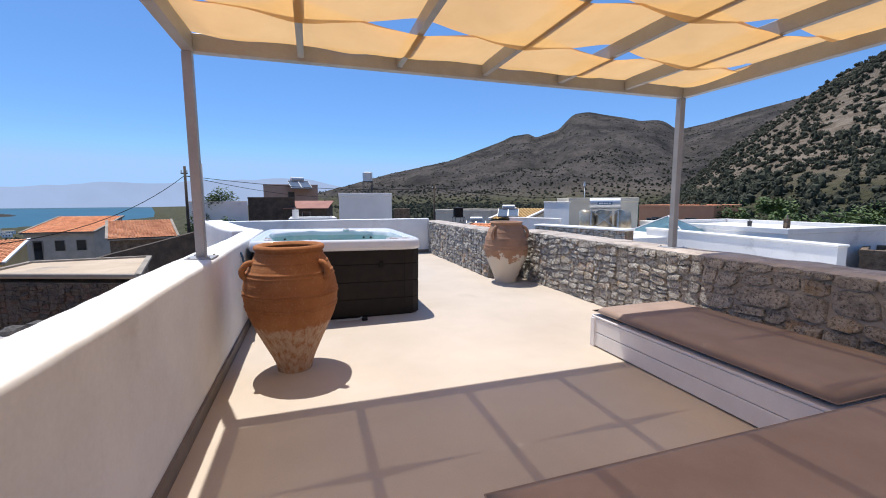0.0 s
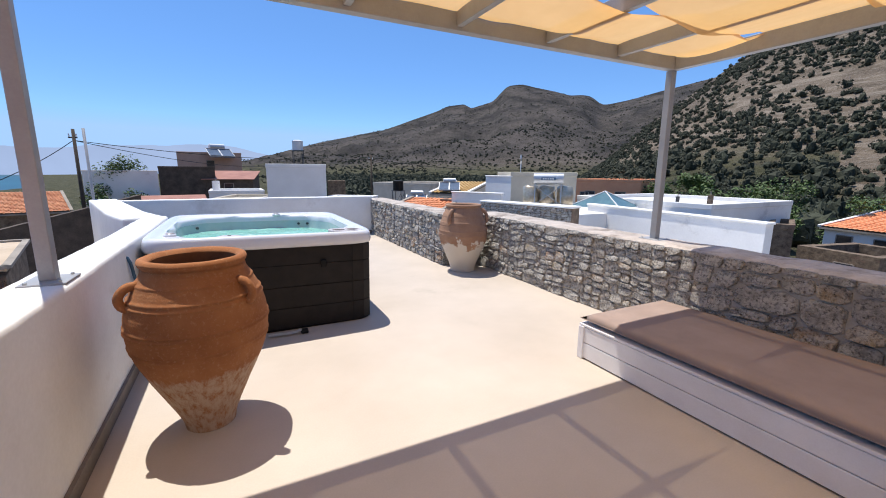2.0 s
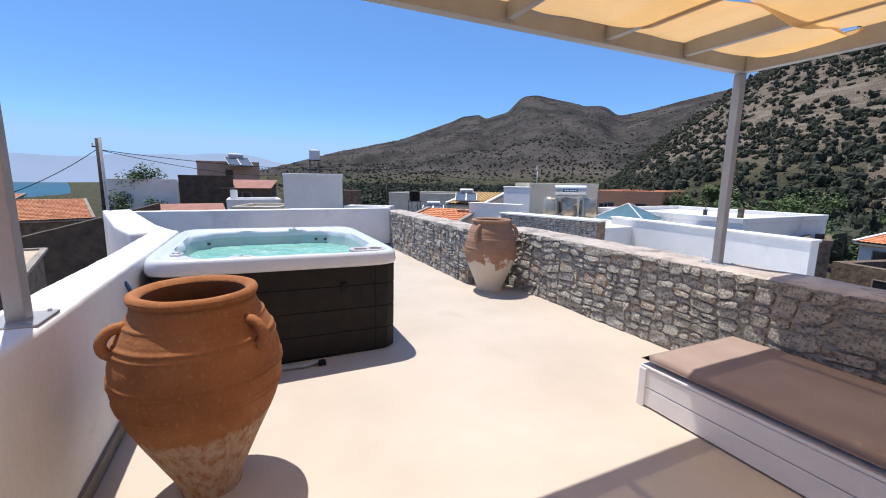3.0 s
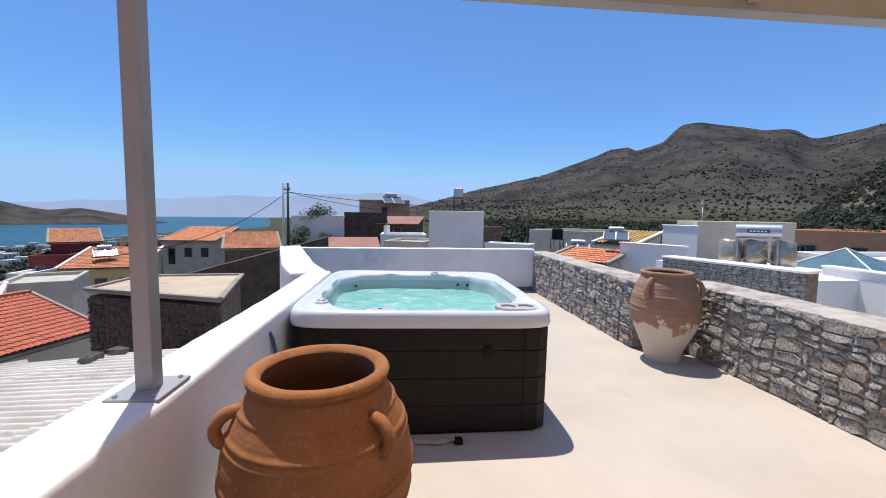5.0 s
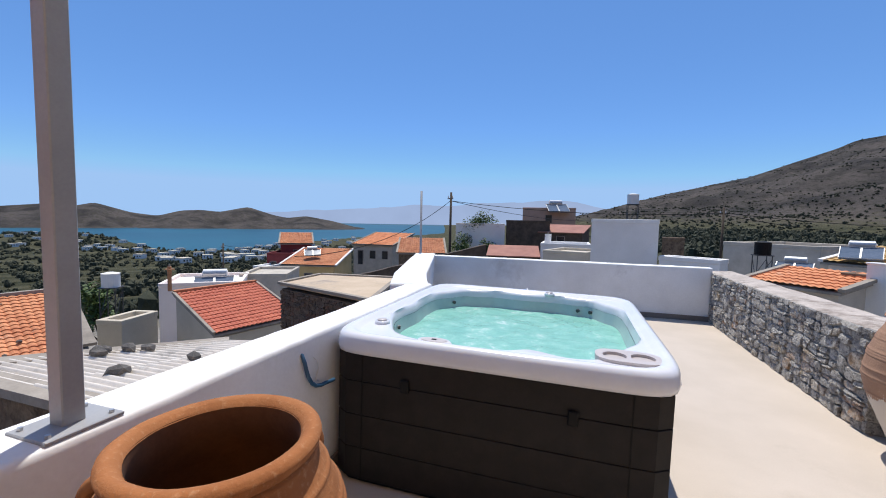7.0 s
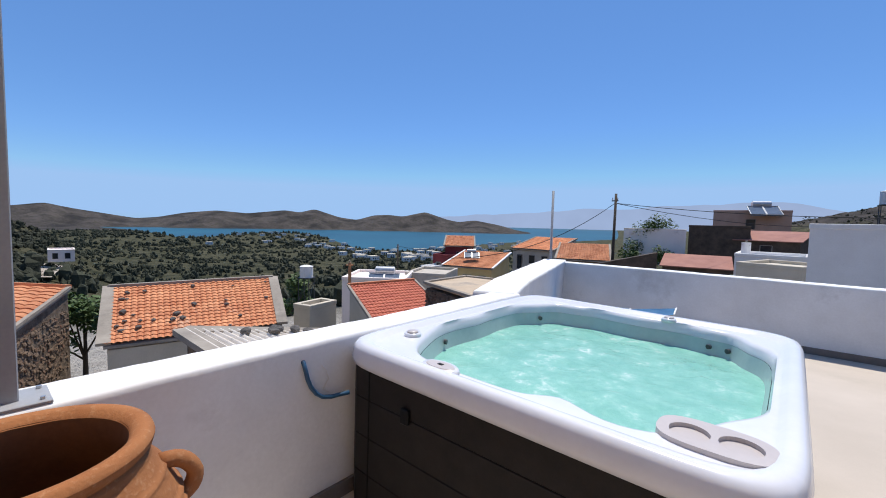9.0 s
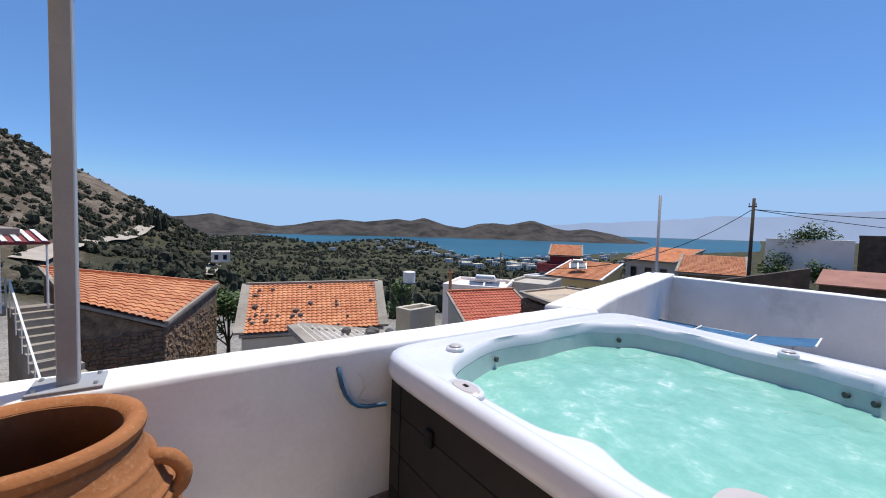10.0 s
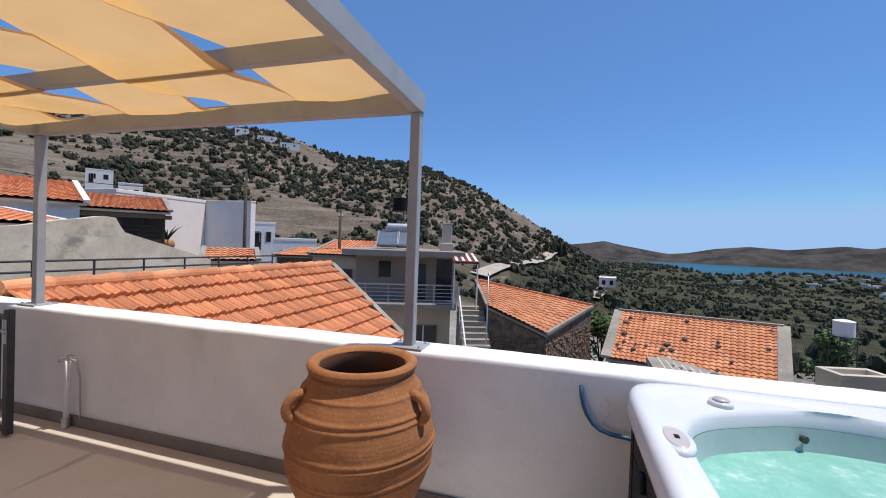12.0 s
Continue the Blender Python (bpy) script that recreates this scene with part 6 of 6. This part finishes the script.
far_house("white house with a long tile roof", (-7.09, -15.35), (-9.70, -13.97), 2.87, 6.0, 5.0, "shed", 1.30, M_WHITE2, 1, M_ROOF)
far_house("low white house with a tile roof", (-5.06, -10.79), (-7.37, -10.71), 1.91, 4.0, 5.0, "shed", 0.50, M_WHITE2, 0, M_ROOF)
far_house("long clay-tiled veranda roof", (-11.28, -16.52), (-13.92, -14.63), 2.82, 5.0, 5.0, "shed", 1.00, M_DARKWALL, 0, M_ROOF)
far_house("large pale pink windowless house wall", (-16.92, -22.38), (-23.60, -22.40), 4.22, 6.0, 6.0, "flat", 0.00, M_PALEPINK, 0, M_ROOF)
far_house("tall grey-white boundary wall beside the pink house", (-23.66, -22.42), (-23.76, -18.20), 4.35, 0.5, 7.0, "flat", 0.00, M_WHITE2, 0, M_ROOF)
far_house("small porch with a red tile roof", (-11.88, -9.78), (-13.13, -8.48), 0.68, 2.0, 3.5, "shed", 0.45, M_CREAM, 0, M_ROOF)
far_house("white house up the street", (-35.40, -28.58), (-37.04, -26.64), 3.16, 6.0, 6.0, "flat", 0.00, M_WHITE2, 2, M_ROOF)
far_house("white house with a balustrade", (-29.16, -20.49), (-31.39, -17.46), 1.45, 6.0, 5.0, "flat", 0.00, M_WHITE2, 2, M_ROOF)
far_house("brown stone house with a tile roof", (-23.14, -15.22), (-23.92, -12.44), 0.45, 5.0, 4.0, "shed", 0.50, M_OLDSTONE, 0, M_ROOF)
far_house("white house on the hillside", (-64.66, -101.08), (-68.86, -98.32), 15.86, 7.0, 5.0, "flat", 0.00, M_WHITE2, 2, M_ROOF)
far_house("white house on the hillside", (-49.58, -69.10), (-52.36, -67.08), 10.03, 7.0, 5.0, "flat", 0.00, M_WHITE2, 2, M_ROOF)
far_house("white house on the hillside", (-214.45, -203.11), (-220.10, -197.06), 71.91, 7.0, 5.0, "flat", 0.00, M_WHITE2, 2, M_ROOF)
far_house("white house on the hillside", (-216.03, -186.61), (-223.60, -177.63), 66.69, 7.0, 5.0, "flat", 0.00, M_WHITE2, 2, M_ROOF)
far_house("white house on the hillside", (-216.91, -169.99), (-224.08, -160.62), 61.88, 7.0, 5.0, "flat", 0.00, M_WHITE2, 2, M_ROOF)
far_house("small house among the olive groves", (-108.13, 13.60), (-107.71, 17.54), -5.76, 6.0, 2.2, "flat", 0.00, M_PALEPINK, 2, M_ROOF)
far_house("cream annexe with a flat roof", (-18.72, 14.94), (-17.60, 15.20), -3.05, 2.0, 4.0, "flat", 0.00, M_CREAM, 0, M_ROOF)
far_house("low pinkish flat-roofed house", (-23.91, 21.71), (-20.18, 24.66), -2.75, 5.0, 4.0, "flat", 0.00, M_PALEPINK, 1, M_ROOF)
far_house("low grey house with a flat roof", (-23.07, 27.42), (-20.02, 28.93), -2.75, 5.0, 4.0, "flat", 0.00, M_RENDER, 0, M_ROOF)
# poles: foot, height, radius
utility_pole("dark wooden utility pole with insulators", (-8.56, 34.28), -5.00, 4.06, 0.11)
utility_pole("dark weathered wooden utility pole", (12.28, 40.92), -4.00, 3.26, 0.10)
utility_pole("dark weathered wooden utility pole", (-22.20, -9.55), -5.00, 3.75, 0.11)
utility_pole("dark weathered wooden utility pole", (-21.01, -16.17), -5.00, 5.96, 0.12)
utility_pole("dark weathered wooden utility pole", (-42.29, 44.47), -15.00, -1.67, 0.12)
utility_pole("slim grey street lamp post", (37.20, 49.65), -4.00, 3.65, 0.07)
utility_pole("thin bent steel pipe", (-14.36, 1.88), -5.00, 0.51, 0.03)
cable((-8.56, 34.28, 3.38), (-13.74, 21.76, -0.37), 1.0)
cable((-8.56, 34.28, 3.38), (5.18, 62.46, 2.28), 0.6)
cable((-8.56, 34.28, 3.38), (12.34, 40.91, 2.83), 0.5)
cable((12.35, 40.90, 2.69), (35.12, 51.80, 1.46), 0.7)
cable((12.34, 40.91, 2.83), (39.51, 45.24, 2.15), 0.6)
cable((-21.02, -16.16, 5.43), (-53.19, -19.07, 9.72), 0.4)
cable((-21.02, -16.15, 5.12), (-15.73, -31.18, 5.57), 0.5)
cable((-42.30, 44.46, -1.91), (-37.56, 48.77, -2.18), 0.3)
solar_heater((-1.56, 64.58, 3.30), 1.50, 20, "silver roof solar water heater")
stand_tank((8.28, 62.15, 3.10), 1.50, 0, "pale water tank on a tall stand")
solar_heater((10.67, 25.57, -0.37), 0.65, -30, "silver solar water heater on a stand")
solar_heater((13.51, 26.42, 0.36), 0.70, -30, "solar water heater with flat collectors")
solar_heater((-17.49, -3.38, 1.46), 1.00, 110, "solar water heater on a flat roof")
solar_heater((-22.49, 24.62, -3.33), 1.20, 40, "silver solar boiler on a roof")
solar_heater((-25.73, 40.24, -2.21), 0.80, 40, "silver roof solar water heater")
stand_tank((-20.92, 17.00, -2.56), 0.80, 30, "white water tank on a steel stand")
stand_tank((9.56, 26.02, -0.20), 0.70, 0, "black water tank on a steel stand")
stand_tank((-18.42, -3.74, 2.63), 0.80, 0, "round black roof water tank")
chimney((-17.34, -0.78, 1.58), 1.00, 110, "rendered chimney with a cowl")
chimney((-1.46, 44.57, -0.63), 1.00, 0, "stout white cylindrical roof chimney")
chimney((-22.78, 21.57, -2.42), 0.80, 0, "slim terracotta chimney pipe")
chimney((19.60, 12.20, 0.20), 0.42, 0, "small square stone chimney")
chimney((19.50, 13.70, 0.18), 0.30, 0, "small dark roof ventilator")

# ---- rooftop boiler, skylight and greenery ----
def big_boiler():
    h = thing("solar_water_heater", pose(12.35, 14.9, 0.05, 0, 0, -42), "horizontal steel water boiler on a frame beside foil-wrapped tanks", "solar heater", "solar heaters")
    t = part("tank", a_rod((-0.62, 0, 1.30), (0.62, 0, 1.30), 0.24, 24), M_STEEL, h, "brushed steel cylinder")
    part("maker_plate", a_box(-0.30, -0.262, 1.25, 0.30, -0.225, 1.37, bevel=0.004), M_HOSE, t, "dark blue maker's plate")
    for k in range(5):
        part("plate_mark", a_box(-0.24 + 0.10 * k, -0.268, 1.285, -0.17 + 0.10 * k, -0.261, 1.335), M_WHITE2, t, "pale lettering bar")
    for x in (-0.55, 0.55):
        part("leg", a_rod((x, -0.25, 0), (x, -0.1, 1.1), 0.025, 6), M_STEEL, h)
        part("leg", a_rod((x, 0.25, 0), (x, 0.1, 1.1), 0.025, 6), M_STEEL, h)
    part("brace", a_rod((-0.55, -0.2, 0.2), (0.55, -0.15, 1.0), 0.018, 6), M_STEEL, h)
    part("brace", a_rod((0.55, -0.2, 0.2), (-0.55, -0.15, 1.0), 0.018, 6), M_STEEL, h)
    for x in (-0.75, -0.05, 0.72):
        part("wrapped_tank", tube([(x, 0.25, -0.1), (x + 0.02, 0.25, 0.4), (x - 0.01, 0.25, 0.95), (x, 0.25, 1.0)], [0.33, 0.36, 0.34, 0.2], 18), M_BRASS, h, "upright tank wrapped in tarnished foil", True)


big_boiler()
solid("roof", a_box(10.6, 12.4, -3.5, 14.6, 17.8, 0.05), M_WHITE2, "flat white roof under the water boiler", "roof", kind="structure")
SKY = thing("skylight", pose(17.3, 16.2, -0.2, 0, 0, 20), "pyramid skylight of pale blue glass on a white roof", "skylight")
part("kerb", a_box(-1.35, -1.35, -0.3, 1.35, 1.35, 0.12, bevel=0.03), M_WHITE2, SKY)
cs = [(-1.3, -1.3), (1.3, -1.3), (1.3, 1.3), (-1.3, 1.3)]
for k in range(4):
    bm = bmesh.new()
    p, q = cs[k], cs[(k + 1) % 4]
    bm.faces.new([bm.verts.new((*p, 0.13)), bm.verts.new((*q, 0.13)), bm.verts.new((0, 0, 0.88))])
    bmesh.ops.solidify(bm, geom=bm.faces[:], thickness=0.02)
    part("pane", bm, M_SKYLIGHT, SKY)
    part("bar", a_rod((*p, 0.14), (0, 0, 0.90), 0.03, 6), M_WHITE2, SKY)
solid("roof", a_box(14.8, 13.6, -3.5, 21, 19.5, -0.22), M_WHITE2, "flat white roof around the skylight", "roof", kind="structure")

# pipe railing and planting in the side street
RAIL = thing("railing", pose(-4.6, -4.6, 0.18, 0, 0, 176), "thin dark pipe railing along the cement wall", "railing")
for z_ in (0.75, 0.95):
    part("rail", a_rod((-2.5, 0, z_), (4.6, 0, z_), 0.022, 8), M_DARK, RAIL)
for k in range(8):
    part("post", a_rod((-2.4 + 1.0 * k, 0, -1.5), (-2.4 + 1.0 * k, 0, 0.95), 0.022, 8), M_DARK, RAIL)
leafy_tree(-3.0, -4.3, -2.2, 2.6, 1.0, 21, "green leafy shrub below the cement wall", None, 1200)
leafy_tree(-8.2, -6.2, -2.0, 2.6, 0.8, 22, "small green shrub at the wall end", None, 700)
leafy_tree(-20.4, 8.3, -6.4, 4.6, 1.4, 23, "dense green tree between the old houses", None, 2200)
leafy_tree(-23.2, 7.0, -6.4, 4.2, 1.6, 24, "dense green tree between the old houses", None, 2200)
leafy_tree(-25.0, 19.0, -7.2, 4.8, 1.6, 25, "bright green tree behind the low house", None, 1800)
leafy_tree(-27.5, 16.5, -7.4, 4.4, 1.6, 26, "bright green tree behind the low house", None, 1800)
leafy_tree(-9.6, 48.5, -4.0, 6.8, 2.4, 27, "green tree above the white boundary wall", None, 1800)
leafy_tree(-10.5, 45.6, -3.6, 4.4, 1.4, 28, "straggling climbing shrub on the wall", None, 900)
leafy_tree(-7.5, 46.2, -3.6, 4.2, 1.2, 29, "straggling climbing shrub on the wall", None, 900)
leafy_tree(29.5, 17.5, -5.0, 5.4, 2.2, 30, "green tree beside the ruined house", None, 2200)
leafy_tree(31.5, 20.0, -5.0, 6.4, 2.0, 31, "green tree beside the ruined house", None, 2200)
for k, (x_, y_, h_) in enumerate(((33.5, 24.0, 6.0), (36.0, 21.5, 6.6), (39.0, 18.5, 5.6), (34.0, 28.5, 6.4), (41.0, 13.5, 5.2), (27.0, 22.5, 4.6), (44.0, 20.0, 6.0))):
    leafy_tree(x_, y_, -5.2, h_, 2.4, 60 + k, "dark green tree in the valley beyond the white roofs", M_OLIVE if k % 2 else None, 2000)
leafy_tree(26.5, 13.8, -5.0, 4.0, 1.4, 32, "low green shrub by the stone outbuilding", None, 1200)

POT = thing("potted_agave", pose(-17.3, -18.6, 0.75), "spiky agave in a round terracotta pot", "potted plant")
part("pot", lathe([(0.25, 0), (0.42, 0.2), (0.42, 0.45), (0.3, 0.6)], 18), M_TERRA, POT, smooth=True)
rng_ = random.Random(5)
for k in range(16):
    a_ = k * 2.4
    u_ = rng_.uniform(0.3, 0.9)
    tip = Vector((math.cos(a_) * u_, math.sin(a_) * u_, 0.6 + rng_.uniform(0.4, 0.9)))
    part("leaf", tube([(0, 0, 0.55), tip * 0.5 + Vector((0, 0, 0.4)), tip], [0.05, 0.04, 0.005], 5), M_OLIVE, POT)
VER = thing("veranda", pose(-12.1, -14.7, 0.2, 0, 0, 144), "dark timber veranda with slatted shutters", "veranda")
for k in range(5):
    part("post", a_box(-1.9 + 0.8 * k, -0.06, -0.5, -1.8 + 0.8 * k, 0.06, 2.2), M_WOODPOLE, VER)
for k in range(9):
    part("slat", a_box(-1.0, -0.04, 0.2 + 0.2 * k, 1.3, 0.04, 0.28 + 0.2 * k), M_WOODPOLE, VER)
part("beam", a_box(-2.1, -0.4, 2.2, 1.7, 0.3, 2.38), M_WOODPOLE, VER)
# stones weighing down the old roof
rng_ = random.Random(12)
OLD_Q = [(-16.73, 6.62, -2.89), (-14.39, 12.00, -2.64), (-18.39, 13.62, -1.29), (-21.63, 7.68, -1.56)]
for k in range(26):
    p_ = bilinear(OLD_Q, rng_.uniform(0.05, 0.95), rng_.random() ** 1.6 * 0.9 + 0.03)
    s_ = rng_.uniform(0.12, 0.30)
    rock(Matrix.Translation(p_ + Vector((0, 0, 0.11))) @ pose(0, 0, 0, 0, 0, rng_.uniform(0, 180)), (s_ * 1.3, s_, s_ * 0.7), 40 + k)

# white slab added below the stone wall to throw light on the walls beyond
solid("roof", a_box(4.7, 3.0, -4.5, 12.2, 11.5, -1.3), M_WHITE2, "lower white roof of the neighbouring house", "roof", kind="structure")


# ---- far houses along the shore ----
def shore_house():
    h = thing("shore_house", pose(0, 0, -60), "small white flat-roofed house near the shore", "house", "houses along the shore")
    part("wall", a_box(-4, -3, -1, 4, 3, 3.2), M_WHITE2, h)
    part("parapet", a_box(-4.1, -3.1, 3.2, 4.1, 3.1, 3.5), M_CREAM, h)
    for x in (-2.4, 0, 2.4):
        part("window", a_box(x - 0.5, -3.05, 0.9, x + 0.5, -2.9, 2.1), M_GLASSDARK, h)
    return h


rng_ = random.Random(77)
first = None
count = 0
while count < 95:
    az_ = rng_.choice((rng_.gauss(61, 5), rng_.uniform(26, 58), rng_.uniform(28, 52)))
    r_ = smooth_along(SHORE, az_) * rng_.uniform(0.62, 0.97)
    x_, y_ = -r_ * math.sin(radians(az_)), r_ * math.cos(radians(az_))
    z_ = ground_z(x_, y_)
    if z_ < -39:
        continue
    m_ = pose(x_, y_, z_ + 0.6, 0, 0, rng_.uniform(-40, 40) + az_)
    if first is None:
        first = shore_house()
        first.matrix_basis = m_
    else:
        copy_thing(first, m_)
    count += 1

# ---- clay tiles of the near roof, one by one ----
def marseille_tile(w, l):
    """A pan tile with two ribs, lying on z = 0, its lower edge at y = 0."""
    xs = [0.0, 0.06, 0.16, 0.30, 0.42, 0.5, 0.58, 0.70, 0.84, 0.94, 1.0]
    hs = [0.024, 0.046, 0.034, 0.008, 0.014, 0.036, 0.014, 0.008, 0.034, 0.046, 0.024]
    v, f = [], []
    n = len(xs)
    for y, dz in ((0.0, 0.062), (l * 1.06, 0.0)):
        for x, h in zip(xs, hs):
            v.append(((x - 0.5) * w * 0.985, y, h + dz))
    for x, h in zip(xs, hs):
        v.append(((x - 0.5) * w * 0.985, 0.0, -0.012 + h))
    for k in range(n - 1):
        f += [(k, k + 1, n + k + 1, n + k), (2 * n + k, 2 * n + k + 1, k + 1, k)]
    return mesh_from("tile", v, f, M_ROOF)


for roof, q, col in LOOSE:
    a, b, c, d = (Vector(p) for p in q)
    if (b - a).cross(d - a).z < 0:
        a, b, c, d = b, a, d, c
    slope = (d - a) - (b - a) * ((d - a).dot(b - a) / (b - a).length_squared)
    ly = slope.normalized()
    lx = (b - a).normalized()
    lz = lx.cross(ly)
    rot = Matrix((lx, ly, lz)).transposed().to_4x4()
    rows = 11
    length = slope.length / rows
    tile = marseille_tile(col, length)
    rng = random.Random(3)
    for j in range(rows):
        s = (j + 0.5) / rows
        start = a + (d - a) * s
        width = (b + (c - b) * s - start).dot(lx)
        n = int(width / col)
        for i in range(n):
            p = a + slope * (j / rows)
            p = p + lx * ((start - p).dot(lx) + (i + 0.5) * col)
            ob = new("tile", tile)
            ob.parent = roof
            ob.matrix_basis = Matrix.Translation(p + lz * rng.uniform(0.0, 0.006)) @ rot @ Matrix.Rotation(rng.uniform(-0.015, 0.015), 4, "Z")
    for k in range(int((c - d).length / 0.40)):
        p = d + (c - d).normalized() * (0.2 + 0.40 * k)
        bm = bmesh.new()
        m = Matrix.Translation(p + Vector((0, 0, 0.03))) @ Matrix.Rotation(math.radians(90), 4, "Y") @ Matrix.Rotation(rng.uniform(-0.05, 0.05), 4, "X")
        bmesh.ops.create_cone(bm, cap_ends=True, segments=14, radius1=0.112, radius2=0.08, depth=0.44, matrix=m)
        ob = part("ridge_tile", bm, M_ROOF, roof)

# ---- stones of the wall, last ----
lay_stones(pose(3.95, 7.0, 0.0, 0, 0, -90), 6.2, 0.90, wall_east, M_STONES, 11, singles=290, big_from=3.65)
lay_stones(pose(3.32, FAR_Y - 0.02, 0.0, 0, 0, -90), 4.15, 0.90, wall_east, M_STONES, 12, singles=0)
lay_stones(pose(3.30, 7.12, 0.0, 0, 0, 0), 0.62, 0.90, wall_east, M_STONES, 13, singles=0)
for (xa, ya), (xb, yb), hh, zz, ss in (((8.53, 14.27), (9.67, 10.64), 1.1, -0.62, 14),):
    d_ = Vector((xb - xa, yb - ya, 0))
    w_ = [o for o in scene.objects if o.get("label", "").startswith("rough stone field wall")][0]
    lay_stones(pose(xa, ya, zz, 0, 0, math.degrees(math.atan2(d_.y, d_.x))), d_.length, hh, w_, M_STONES, ss, singles=0)

M_STONES2 = stone_material("brown_house_stone", [(0.0, (0.10, 0.06, 0.038)), (0.4, (0.17, 0.105, 0.062)), (0.7, (0.23, 0.145, 0.085)), (0.9, (0.23, 0.09, 0.05)), (1.0, (0.13, 0.08, 0.048))], (0.28, 0.19, 0.125), 0.05)
for start, pts_, top_ in (("old stone house", [(-15.35, 1.68), (-15.90, 4.18), (-21.06, 6.33)], (-0.95, -2.1, -1.55)), ("stone building with", [(-9.01, 14.80), (-4.56, 13.22)], (-0.7, -0.7))):
    h_ = [o for o in scene.objects if o.get("label", "").startswith(start)][0]
    mid_ = sum((Vector((*p, 0)) for p in pts_), Vector()) / len(pts_)
    for (pa, pb), zt in zip(zip(pts_, pts_[1:]), zip(top_, top_[1:])):
        d_ = Vector((pb[0] - pa[0], pb[1] - pa[1], 0))
        n_ = Vector((-d_.y, d_.x, 0)).normalized()
        o_ = Vector((*pa, 0)) + n_ * (0.11 if "old" in start else 0.07)
        lay_stones(pose(o_.x, o_.y, min(zt) - 2.6, 0, 0, math.degrees(math.atan2(d_.y, d_.x))), d_.length - 0.1, 2.5, h_, M_STONES2, 21, singles=0, small=1.5, depth=0.05)
